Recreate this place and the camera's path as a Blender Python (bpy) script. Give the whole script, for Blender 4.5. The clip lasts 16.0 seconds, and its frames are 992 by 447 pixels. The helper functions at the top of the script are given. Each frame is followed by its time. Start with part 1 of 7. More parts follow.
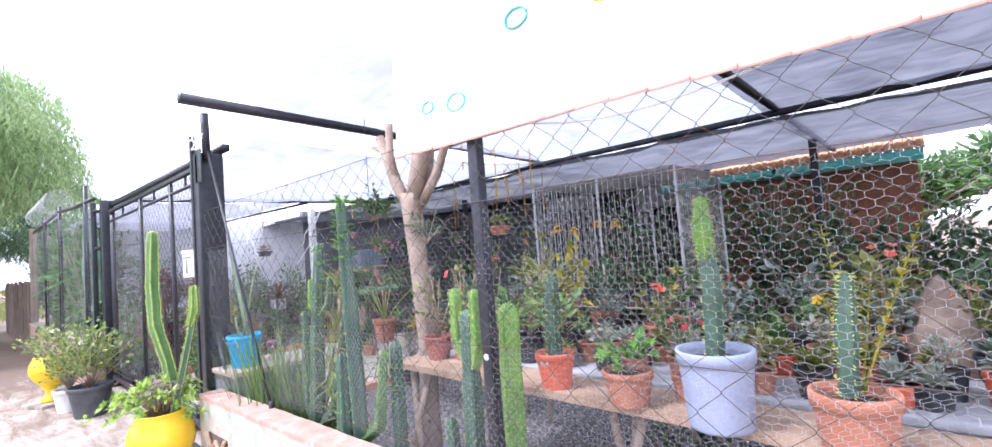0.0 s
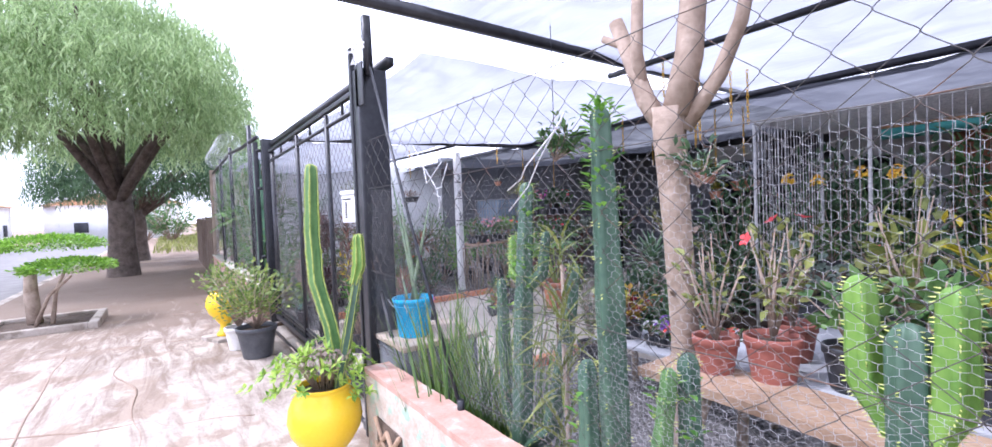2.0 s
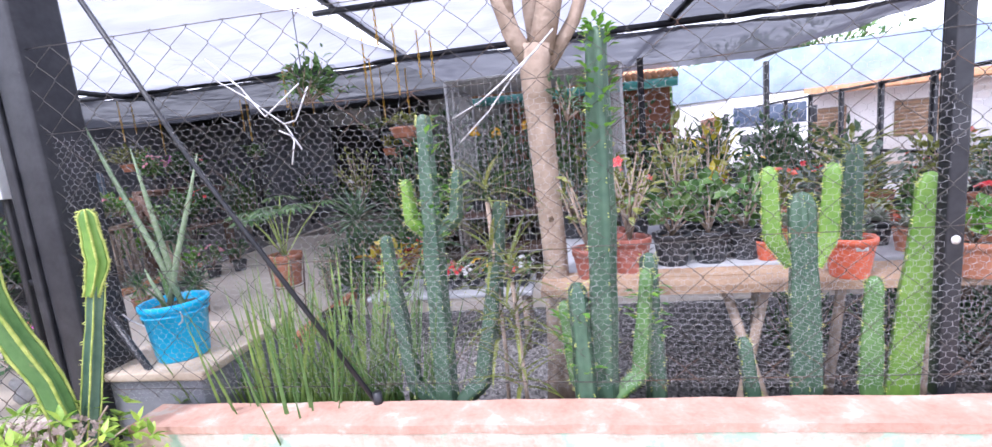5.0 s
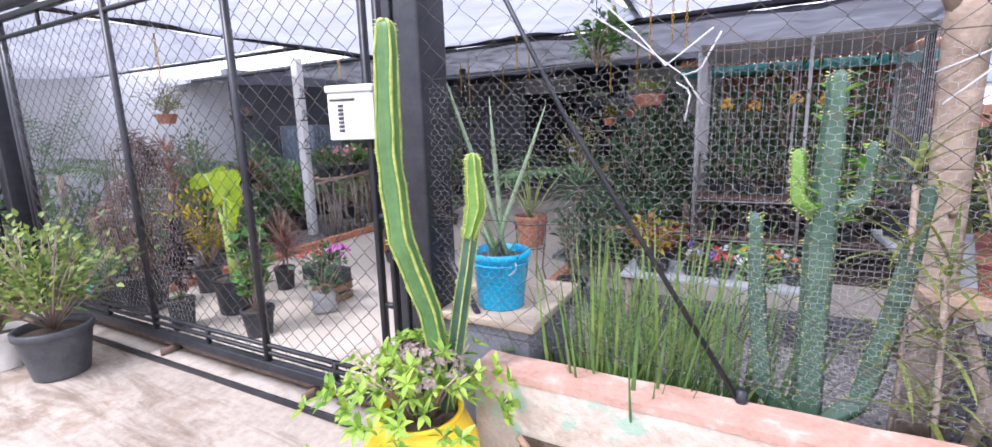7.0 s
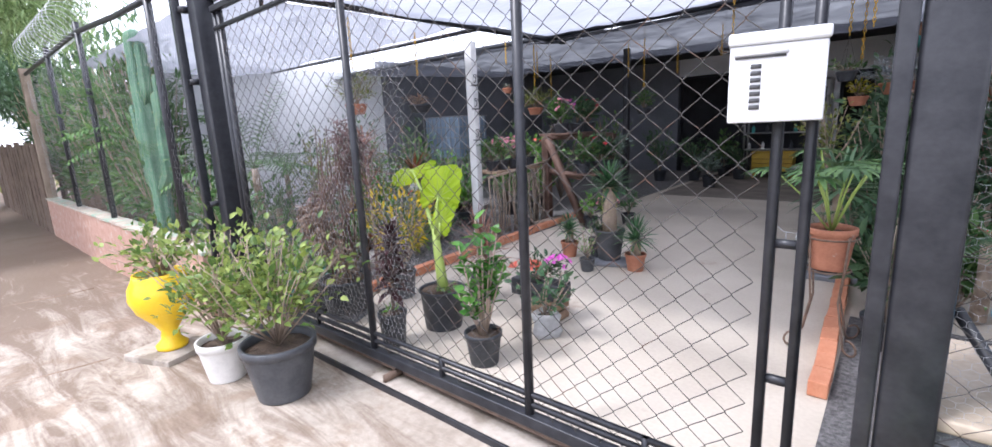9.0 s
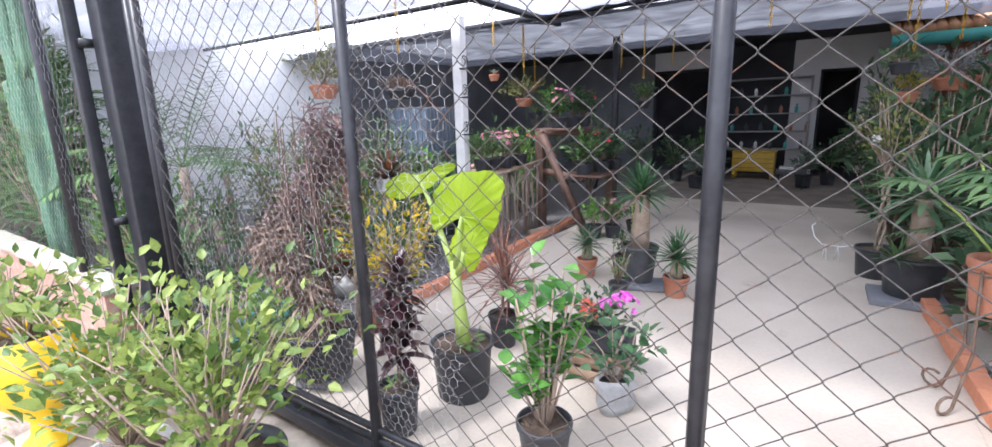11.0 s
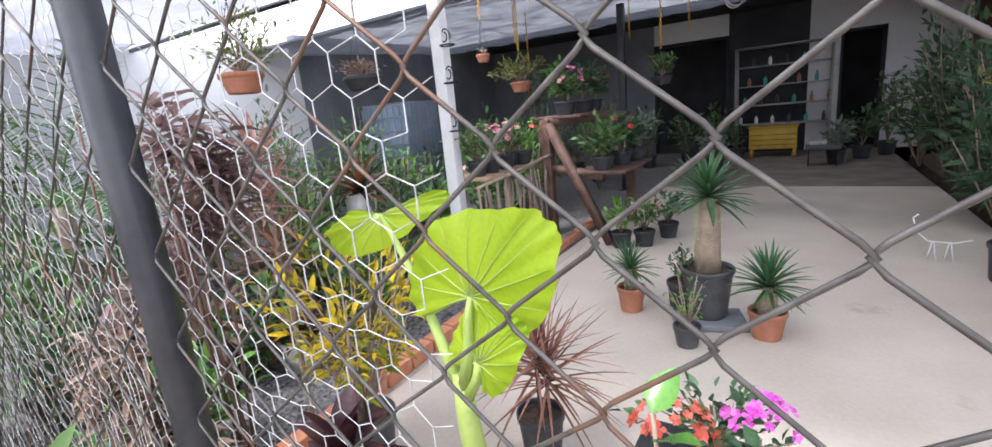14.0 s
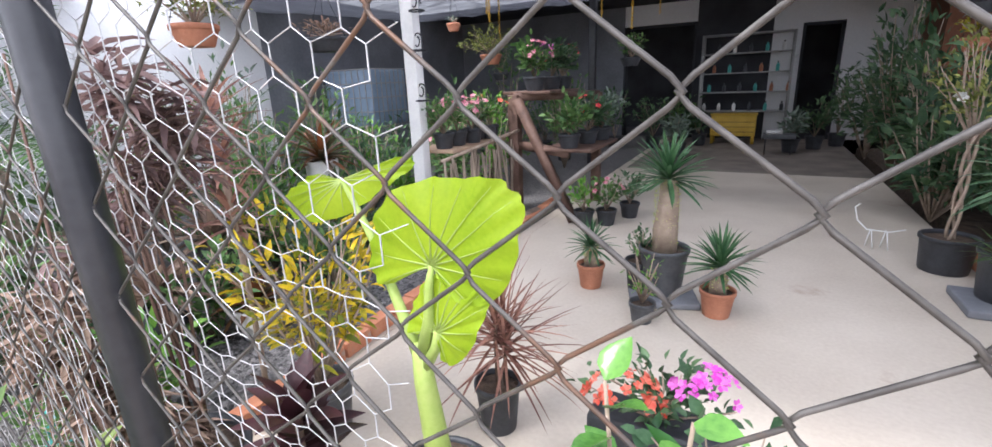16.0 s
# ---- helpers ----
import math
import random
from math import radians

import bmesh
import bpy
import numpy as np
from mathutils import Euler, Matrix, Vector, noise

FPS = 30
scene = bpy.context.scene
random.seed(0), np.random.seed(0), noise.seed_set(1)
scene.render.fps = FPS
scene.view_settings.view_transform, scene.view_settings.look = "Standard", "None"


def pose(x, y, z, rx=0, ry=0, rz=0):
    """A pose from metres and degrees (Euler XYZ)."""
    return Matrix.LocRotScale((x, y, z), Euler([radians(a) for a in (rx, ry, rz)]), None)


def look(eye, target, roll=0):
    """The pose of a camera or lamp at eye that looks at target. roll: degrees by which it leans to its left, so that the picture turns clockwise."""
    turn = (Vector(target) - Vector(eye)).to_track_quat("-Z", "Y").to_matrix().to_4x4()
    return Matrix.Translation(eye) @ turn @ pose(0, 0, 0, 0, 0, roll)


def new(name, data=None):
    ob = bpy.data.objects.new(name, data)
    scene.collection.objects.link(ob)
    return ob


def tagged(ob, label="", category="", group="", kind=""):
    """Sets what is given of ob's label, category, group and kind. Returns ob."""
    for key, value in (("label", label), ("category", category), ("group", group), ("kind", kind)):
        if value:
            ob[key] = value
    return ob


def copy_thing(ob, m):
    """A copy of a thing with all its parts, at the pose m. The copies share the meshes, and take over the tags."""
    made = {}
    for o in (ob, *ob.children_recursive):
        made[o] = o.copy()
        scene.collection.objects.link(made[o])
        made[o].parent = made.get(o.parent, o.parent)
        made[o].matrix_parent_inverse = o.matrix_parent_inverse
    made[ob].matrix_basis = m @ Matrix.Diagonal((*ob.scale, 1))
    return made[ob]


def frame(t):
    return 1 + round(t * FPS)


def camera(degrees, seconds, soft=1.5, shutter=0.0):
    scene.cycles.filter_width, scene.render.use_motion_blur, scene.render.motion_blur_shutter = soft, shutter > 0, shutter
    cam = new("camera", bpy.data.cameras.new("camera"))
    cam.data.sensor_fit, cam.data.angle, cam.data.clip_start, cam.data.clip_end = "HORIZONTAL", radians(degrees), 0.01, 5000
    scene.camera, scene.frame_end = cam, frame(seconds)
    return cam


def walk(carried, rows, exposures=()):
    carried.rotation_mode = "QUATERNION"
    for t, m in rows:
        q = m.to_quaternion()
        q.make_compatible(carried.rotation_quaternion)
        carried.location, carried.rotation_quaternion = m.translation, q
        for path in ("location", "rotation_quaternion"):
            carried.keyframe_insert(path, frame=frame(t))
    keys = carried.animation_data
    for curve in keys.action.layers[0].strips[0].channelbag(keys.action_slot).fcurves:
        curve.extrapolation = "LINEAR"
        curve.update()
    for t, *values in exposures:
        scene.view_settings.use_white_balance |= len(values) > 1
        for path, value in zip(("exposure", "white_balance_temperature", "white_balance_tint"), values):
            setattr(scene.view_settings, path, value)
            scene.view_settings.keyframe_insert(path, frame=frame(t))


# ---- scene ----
cam = camera(92.2, 16.0, 1.5)
# seconds, eye, target, roll
PATH = [
    (0, (4.47, -1.5, 1.473), (3.155, 0.003, 1.579), -4.4),
    (0.5, (4.223, -1.371, 1.469), (2.738, -0.031, 1.468), -3.6),
    (1, (3.96, -1.194, 1.508), (2.359, 0.004, 1.5), -4.1),
    (1.5, (3.507, -1.21, 1.489), (1.889, -0.035, 1.475), -3.7),
    (2, (3.185, -1.236, 1.492), (1.537, -0.105, 1.429), -2.3),
    (2.5, (2.801, -1.208, 1.449), (1.297, 0.105, 1.329), -0.7),
    (3, (2.501, -1.226, 1.447), (1.398, 0.432, 1.257), 1.8),
    (5.5, (1.895, -1.796, 1.447), (1.617, 0.16, 1.137), -6.0),
    (6, (1.712, -1.836, 1.47), (0.944, -0.013, 1.173), -6.1),
    (6.5, (1.453, -1.867, 1.476), (0.549, -0.111, 1.163), -4.3),
    (7, (1.237, -1.756, 1.442), (0.324, -0.017, 1.069), -1.7),
    (7.5, (0.977, -1.652, 1.448), (0.021, 0.065, 1.075), -1.9),
    (8, (0.619, -1.711, 1.456), (-0.624, -0.188, 1.089), -3.5),
    (10.5, (-0.86, -1.295, 1.438), (-2.123, 0.2, 1.026), -2.0),
    (11, (-1.093, -1.159, 1.446), (-2.189, 0.46, 1.022), -1.6),
    (11.5, (-1.31, -1.042, 1.461), (-2.27, 0.659, 1.03), -1.9),
    (12, (-1.465, -0.839, 1.433), (-2.399, 0.876, 1.002), -2.7),
    (12.5, (-1.606, -0.625, 1.432), (-2.535, 1.093, 1.003), -3.8),
    (13, (-1.739, -0.478, 1.443), (-2.68, 1.229, 0.992), -4.5),
    (13.5, (-1.862, -0.365, 1.469), (-2.809, 1.332, 0.996), -4.7),
    (14, (-1.847, -0.237, 1.428), (-2.908, 1.396, 0.972), -5.6),
    (14.5, (-1.864, -0.218, 1.417), (-3.069, 1.309, 0.951), -5.6),
    (15, (-1.899, -0.221, 1.398), (-3.143, 1.262, 0.894), -4.0),
    (15.5, (-1.896, -0.25, 1.373), (-3.126, 1.243, 0.865), -3.3),
    (16, (-1.847, -0.236, 1.414), (-2.772, 1.445, 0.85), -2.4),
]
# seconds, stops, kelvin, tint
EXPOSURES = [(0.0, 1.40, 5620, 22), (0.5, 1.32, 5620, 22), (2.0, 1.24, 5520, 23), (3.0, 1.46, 5470, 22), (5.5, 1.27, 5760, 22), (6.0, 1.50, 5760, 22), (6.5, 1.25, 5760, 22), (8.0, 1.10, 5810, 19), (10.5, 1.46, 5810, 15), (11.5, 1.58, 5860, 18), (12.0, 1.58, 5910, 17), (12.5, 1.48, 5910, 16), (14.0, 1.50, 6010, 15), (14.5, 1.46, 6010, 15), (15.5, 1.32, 6110, 15), (16.0, 1.60, 6010, 15)]
walk(cam, [(t, look(eye, target, roll)) for t, eye, target, roll in PATH], EXPOSURES)

# ---- light: bright hazy sky, veiled sun ----
world = bpy.data.worlds.new("sky")
scene.world = world
world.use_nodes = True
wn, wl = world.node_tree.nodes, world.node_tree.links
sky = wn.new("ShaderNodeTexSky")
sky.sky_type = "NISHITA"
sky.sun_disc = False
sky.sun_elevation = radians(58)
sky.sun_rotation = radians(205)
sky.air_density, sky.dust_density, sky.ozone_density = 1.0, 4.0, 1.0
veil = wn.new("ShaderNodeMix")
veil.data_type = "RGBA"
veil.inputs[0].default_value = 0.8
veil.inputs[7].default_value = (10.5, 10.6, 10.9, 1)      # thin white cloud over the blue
wl.new(sky.outputs[0], veil.inputs[6])
wl.new(veil.outputs[2], wn["Background"].inputs[0])
wn["Background"].inputs[1].default_value = 0.13
sun_data = bpy.data.lights.new("sun", "SUN")
sun_data.energy, sun_data.angle, sun_data.color = 1.6, radians(9), (1.0, 0.97, 0.92)
sun = new("sun", sun_data)
sun.matrix_world = look((-8, -14, 26), (0, 0, 0))

# ---- helpers ----
rng = random.Random(7)
TAU = math.tau


def surf(name, a, b, scale=6.0, rough=0.7, bump=0.2, fine=60.0, metal=0.0, island=0.0, through_light=0.0, c=None, c_at=0.6, c_scale=2.0, spec=0.4, bump_dist=0.01):
    """A procedural surface: two tones over two sizes of noise, relief, optional third tone in patches, optional change from leaf to leaf."""
    m = bpy.data.materials.new(name)
    m.use_nodes = True
    n, l = m.node_tree.nodes, m.node_tree.links
    p = n["Principled BSDF"]
    co = n.new("ShaderNodeTexCoord")
    n1, n2 = n.new("ShaderNodeTexNoise"), n.new("ShaderNodeTexNoise")
    n1.inputs["Scale"].default_value, n2.inputs["Scale"].default_value = scale, fine
    n1.inputs["Detail"].default_value, n2.inputs["Detail"].default_value = 5, 4
    for t in (n1, n2):
        l.new(co.outputs["Object"], t.inputs["Vector"])
    add = n.new("ShaderNodeMath")
    add.operation = "MULTIPLY_ADD"
    add.inputs[1].default_value = 0.45
    l.new(n2.outputs[0], add.inputs[0])
    l.new(n1.outputs[0], add.inputs[2])
    ramp = n.new("ShaderNodeMapRange")
    ramp.inputs[1].default_value, ramp.inputs[2].default_value = 0.5, 0.95
    l.new(add.outputs[0], ramp.inputs[0])
    fac = ramp.outputs[0]
    if island:
        geo = n.new("ShaderNodeNewGeometry")
        mx = n.new("ShaderNodeMath")
        mx.operation = "MULTIPLY_ADD"
        mx.inputs[1].default_value = island
        mx.use_clamp = True
        sub = n.new("ShaderNodeMath")
        sub.operation = "SUBTRACT"
        sub.inputs[1].default_value = 0.5
        l.new(geo.outputs["Random Per Island"], sub.inputs[0])
        l.new(sub.outputs[0], mx.inputs[0])
        l.new(fac, mx.inputs[2])
        fac = mx.outputs[0]
    mix = n.new("ShaderNodeMix")
    mix.data_type = "RGBA"
    mix.inputs[6].default_value, mix.inputs[7].default_value = (*a, 1), (*b, 1)
    l.new(fac, mix.inputs[0])
    col = mix.outputs[2]
    if c:
        n3 = n.new("ShaderNodeTexNoise")
        n3.inputs["Scale"].default_value, n3.inputs["Detail"].default_value, n3.inputs["Roughness"].default_value = c_scale, 8, 0.65
        l.new(co.outputs["Object"], n3.inputs["Vector"])
        r3 = n.new("ShaderNodeMapRange")
        r3.inputs[1].default_value, r3.inputs[2].default_value = c_at, c_at + 0.06
        l.new(n3.outputs[0], r3.inputs[0])
        m3 = n.new("ShaderNodeMix")
        m3.data_type = "RGBA"
        l.new(r3.outputs[0], m3.inputs[0])
        l.new(col, m3.inputs[6])
        m3.inputs[7].default_value = (*c, 1)
        col = m3.outputs[2]
    l.new(col, p.inputs["Base Color"])
    p.inputs["Roughness"].default_value, p.inputs["Metallic"].default_value = rough, metal
    p.inputs["Specular IOR Level"].default_value = spec
    if bump:
        bp = n.new("ShaderNodeBump")
        bp.inputs["Strength"].default_value, bp.inputs["Distance"].default_value = bump, bump_dist
        l.new(add.outputs[0], bp.inputs["Height"])
        l.new(bp.outputs[0], p.inputs["Normal"])
    if through_light:
        tr, ms = n.new("ShaderNodeBsdfTranslucent"), n.new("ShaderNodeMixShader")
        ms.inputs[0].default_value = through_light
        l.new(col, tr.inputs["Color"])
        l.new(p.outputs[0], ms.inputs[1])
        l.new(tr.outputs[0], ms.inputs[2])
        l.new(ms.outputs[0], n["Material Output"].inputs[0])
    return m


def earth_and_shade(m, soil, x0, x1):
    """Earth in long washes over a pale floor, tree shade mixed into its brown, thicker along the street from x0 to x1.
    """
    n, l = m.node_tree.nodes, m.node_tree.links
    p = n["Principled BSDF"]
    base = p.inputs["Base Color"].links[0].from_socket
    co, sep, mp = n.new("ShaderNodeTexCoord"), n.new("ShaderNodeSeparateXYZ"), n.new("ShaderNodeMapping")
    l.new(co.outputs["Object"], sep.inputs[0])
    mp.inputs["Scale"].default_value = (0.4, 2.4, 1.0)
    l.new(co.outputs["Object"], mp.inputs[0])
    no = n.new("ShaderNodeTexNoise")
    no.inputs["Scale"].default_value, no.inputs["Detail"].default_value, no.inputs["Roughness"].default_value, no.inputs["Distortion"].default_value = 2.0, 13, 0.75, 0.9
    l.new(mp.outputs[0], no.inputs["Vector"])
    far = n.new("ShaderNodeMapRange")
    far.inputs[1].default_value, far.inputs[2].default_value, far.inputs[3].default_value, far.inputs[4].default_value = x0, x1, -0.40, -0.08
    l.new(sep.outputs[0], far.inputs[0])
    add = n.new("ShaderNodeMath")
    l.new(no.outputs[0], add.inputs[0])
    l.new(far.outputs[0], add.inputs[1])
    lim = n.new("ShaderNodeMapRange")
    lim.inputs[1].default_value, lim.inputs[2].default_value, lim.inputs[4].default_value = 0.09, 0.27, 0.9
    l.new(add.outputs[0], lim.inputs[0])
    mix = n.new("ShaderNodeMix")
    mix.data_type = "RGBA"
    l.new(lim.outputs[0], mix.inputs[0])
    l.new(base, mix.inputs[6])
    mix.inputs[7].default_value = (*soil, 1)
    l.new(mix.outputs[2], p.inputs["Base Color"])
    return m


def leafy(name, a, b, rough=0.5, glow=0.3, scale=9.0):
    return surf(name, a, b, scale, rough, 0.08, 90.0, island=1.1, through_light=glow)


def netting(name, col, gap, lit):
    """Woven shade cloth: part open, part grey fibre that lets some light through."""
    m = bpy.data.materials.new(name)
    m.use_nodes = True
    n, l = m.node_tree.nodes, m.node_tree.links
    p = n["Principled BSDF"]
    co, no = n.new("ShaderNodeTexCoord"), n.new("ShaderNodeTexNoise")
    no.inputs["Scale"].default_value, no.inputs["Detail"].default_value, no.inputs["Distortion"].default_value = 1.3, 8, 1.2
    l.new(co.outputs["Object"], no.inputs["Vector"])
    mp = n.new("ShaderNodeMapRange")
    mp.inputs[1].default_value, mp.inputs[2].default_value = 0.3, 0.7
    mp.inputs[3].default_value, mp.inputs[4].default_value = gap * 0.15, min(1.0, gap * 2.0)
    mpg, fold, both = n.new("ShaderNodeMapping"), n.new("ShaderNodeTexNoise"), n.new("ShaderNodeMath")
    mpg.inputs["Scale"].default_value = (1.1, 9.0, 1.0)
    mpg.inputs["Rotation"].default_value = (0, 0, 0.12)
    l.new(co.outputs["Object"], mpg.inputs[0])
    l.new(mpg.outputs[0], fold.inputs["Vector"])
    fold.inputs["Scale"].default_value, fold.inputs["Detail"].default_value, fold.inputs["Distortion"].default_value = 1.6, 6, 0.8
    both.operation = "MULTIPLY_ADD"
    both.inputs[1].default_value = 0.9
    l.new(fold.outputs[0], both.inputs[0])
    l.new(no.outputs[0], both.inputs[2])
    mp.inputs[1].default_value, mp.inputs[2].default_value = 0.68, 1.22
    l.new(both.outputs[0], mp.inputs[0])
    p.inputs["Base Color"].default_value = (*col, 1)
    p.inputs["Roughness"].default_value = 0.8
    tl, tp = n.new("ShaderNodeBsdfTranslucent"), n.new("ShaderNodeBsdfTransparent")
    tl.inputs["Color"].default_value = (*[min(1, v * 1.6) for v in col], 1)
    m1, m2 = n.new("ShaderNodeMixShader"), n.new("ShaderNodeMixShader")
    m1.inputs[0].default_value = lit
    l.new(p.outputs[0], m1.inputs[1])
    l.new(tl.outputs[0], m1.inputs[2])
    l.new(mp.outputs[0], m2.inputs[0])
    l.new(m1.outputs[0], m2.inputs[1])
    l.new(tp.outputs[0], m2.inputs[2])
    l.new(m2.outputs[0], n["Material Output"].inputs[0])
    return m


class Geo:
    """Collects the points and faces of one mesh."""

    def __init__(self):
        self.v, self.f = [], []

    def tube(self, pts, rad, sides=6, cap=True):
        pts = [Vector(p) for p in pts]
        rads = rad if isinstance(rad, (list, tuple)) else [rad] * len(pts)
        o = len(self.v)
        ref = None
        for i, p in enumerate(pts):
            d = (pts[min(i + 1, len(pts) - 1)] - pts[max(i - 1, 0)]).normalized()
            if ref is None:
                ref = d.orthogonal().normalized()
            ref = (ref - d * ref.dot(d)).normalized()
            side = d.cross(ref)
            for k in range(sides):
                a = TAU * k / sides
                self.v.append(p + (ref * math.cos(a) + side * math.sin(a)) * rads[i])
        for i in range(len(pts) - 1):
            for k in range(sides):
                q = (k + 1) % sides
                self.f.append((o + i * sides + k, o + i * sides + q, o + (i + 1) * sides + q, o + (i + 1) * sides + k))
        if cap:
            self.f.append(tuple(o + k for k in reversed(range(sides))))
            e = o + (len(pts) - 1) * sides
            self.f.append(tuple(e + k for k in range(sides)))
        return self

    def box(self, x0, x1, y0, y1, z0, z1, m=None, bevel=0.0):
        bm = bmesh.new()
        bmesh.ops.create_cube(bm, size=1)
        for v in bm.verts:
            v.co = Vector((x0 + (v.co.x + 0.5) * (x1 - x0), y0 + (v.co.y + 0.5) * (y1 - y0), z0 + (v.co.z + 0.5) * (z1 - z0)))
        if bevel:
            bmesh.ops.bevel(bm, geom=bm.edges[:], offset=bevel, segments=2, affect="EDGES", profile=0.6)
        o = len(self.v)
        bm.verts.index_update()
        for v in bm.verts:
            self.v.append(m @ v.co if m else v.co.copy())
        for f in bm.faces:
            self.f.append(tuple(o + v.index for v in f.verts))
        bm.free()
        return self

    def lathe(self, prof, seg=20, at=(0, 0, 0), wob=0.0):
        o, at = len(self.v), Vector(at)
        for r, z in prof:
            for k in range(seg):
                a = TAU * k / seg
                q = r * (1 + wob * math.sin(3 * a + z * 9))
                self.v.append(at + Vector((q * math.cos(a), q * math.sin(a), z)))
        for i in range(len(prof) - 1):
            for k in range(seg):
                q = (k + 1) % seg
                self.f.append((o + i * seg + k, o + i * seg + q, o + (i + 1) * seg + q, o + (i + 1) * seg + k))
        return self

    def blade(self, base, d, L, W, bend=0.5, n=4, fold=0.2, shape="blade", roll=0.0):
        """A leaf: a strip that tapers, folds along its midrib and bends to the ground."""
        p, d = Vector(base), Vector(d).normalized()
        o = len(self.v)
        for i in range(n + 1):
            s = i / n
            if shape == "blade":
                w = W * min(1.0, 0.45 + 3 * s) * (1 - s) ** 0.6
            elif shape == "strap":
                w = W * min(1.0, 0.6 + 2 * s) * (1 - s ** 4) ** 0.8
            else:
                w = W * math.sin(math.pi * min(1, s ** 0.75 * 0.97 + 0.02))
            up = Vector((0, 0, 1))
            side = d.cross(up)
            side = side.normalized() if side.length > 0.05 else Vector((math.cos(roll), math.sin(roll), 0))
            if roll:
                side = (Matrix.Rotation(roll, 3, d) @ side).normalized()
            nor = side.cross(d).normalized()
            self.v += [p - side * w / 2 + nor * fold * w, p.copy(), p + side * w / 2 + nor * fold * w]
            d = (d + Vector((0, 0, -bend / n))).normalized()
            p = p + d * (L / n)
        for i in range(n):
            a = o + i * 3
            self.f += [(a, a + 1, a + 4, a + 3), (a + 1, a + 2, a + 5, a + 4)]
        return self

    def make(self, name, mat, parent=None, label="", smooth=True, loc=None):
        me = bpy.data.meshes.new(name)
        me.from_pydata([tuple(v) for v in self.v], [], self.f)
        me.materials.append(mat)
        if smooth:
            me.shade_smooth()
        ob = new(name, me)
        if parent is not None:
            ob.parent = parent
        if loc:
            ob.location = loc
        if label:
            ob["label"] = label
        return ob


def part(name, geo, mat, parent, label="", smooth=True):
    return geo.make(name, mat, parent, label, smooth)


def thing(name, at, label, category, group="", turn=0.0):
    ob = new(name)
    ob.empty_display_size = 0.1
    ob.matrix_basis = pose(*at, 0, 0, turn)
    return tagged(ob, label, category, group)


def structure(name, geo, mat, label="", smooth=False):
    return tagged(geo.make(name, mat, None, "", smooth), label, "", "", "structure")


def rnd(a, b):
    return rng.uniform(a, b)


# ---- materials ----
M_black = surf("black_paint", (0.012, 0.013, 0.017), (0.03, 0.031, 0.036), 14, 0.38, 0.12, c=(0.10, 0.09, 0.085), c_at=0.68, c_scale=9)
M_wire = surf("galvanised_wire", (0.045, 0.041, 0.038), (0.10, 0.092, 0.085), 30, 0.5, 0.2, metal=0.35, c=(0.12, 0.068, 0.045), c_at=0.56, c_scale=5)
M_hex = surf("chicken_wire", (0.44, 0.44, 0.45), (0.64, 0.64, 0.65), 30, 0.45, 0.1, metal=0.25)
M_hexfence = surf("dull_chicken_wire", (0.32, 0.32, 0.33), (0.50, 0.50, 0.51), 30, 0.5, 0.1, metal=0.25)
M_rack = surf("rack_wire", (0.33, 0.33, 0.33), (0.50, 0.49, 0.47), 30, 0.5, 0.1, metal=0.4, c=(0.30, 0.20, 0.13), c_at=0.66, c_scale=6)
M_concrete = surf("floor_concrete", (0.46, 0.40, 0.325), (0.58, 0.52, 0.435), 1.3, 0.75, 0.15, 45, c=(0.42, 0.34, 0.27), c_at=0.62, c_scale=1.1)
M_kerb = surf("kerb_concrete", (0.26, 0.22, 0.18), (0.46, 0.41, 0.35), 0.9, 0.85, 0.7, 24, c=(0.20, 0.165, 0.13), c_at=0.54, c_scale=1.5, bump_dist=0.02)
# The brown wash is dirt with the tree crown's shade painted in.
M_pave = earth_and_shade(surf("pavement_concrete", (0.27, 0.225, 0.18), (0.50, 0.435, 0.36), 0.9, 0.85, 0.7, 24, c=(0.29, 0.225, 0.17), c_at=0.53, c_scale=1.6, bump_dist=0.02), (0.155, 0.108, 0.076), -1.2, -12.0)
M_slabtop = surf("tan_stone_slab", (0.36, 0.29, 0.215), (0.50, 0.42, 0.33), 5, 0.8, 0.3, 50, c=(0.30, 0.23, 0.17), c_at=0.6, c_scale=6)
M_dirt = surf("dirt", (0.20, 0.14, 0.10), (0.32, 0.24, 0.18), 2.0, 0.95, 0.6, 30)
M_asphalt = surf("asphalt", (0.16, 0.15, 0.145), (0.22, 0.21, 0.2), 2.0, 0.9, 0.4, 60)
M_gravel = surf("gravel", (0.075, 0.072, 0.072), (0.235, 0.225, 0.22), 35, 0.95, 1.0, 110, bump_dist=0.03)
M_soil = surf("soil", (0.045, 0.03, 0.022), (0.12, 0.085, 0.06), 14, 0.95, 0.9, 60, bump_dist=0.03)
M_plaster = surf("peeling_paint", (0.37, 0.29, 0.225), (0.53, 0.48, 0.41), 9.0, 0.85, 0.9, 55, c=(0.31, 0.41, 0.32), c_at=0.52, c_scale=7)
M_coping = surf("worn_terracotta_coping", (0.36, 0.205, 0.155), (0.49, 0.32, 0.255), 9.0, 0.9, 0.9, 55, c=(0.44, 0.37, 0.31), c_at=0.57, c_scale=9)
M_whitewall = surf("whitewash", (0.66, 0.665, 0.68), (0.80, 0.80, 0.80), 0.8, 0.85, 0.2, 25, c=(0.52, 0.53, 0.54), c_at=0.62, c_scale=0.9)
M_whitepaint = surf("white_paint", (0.68, 0.68, 0.67), (0.82, 0.82, 0.80), 6, 0.6, 0.15, 50, c=(0.45, 0.42, 0.38), c_at=0.66, c_scale=7)
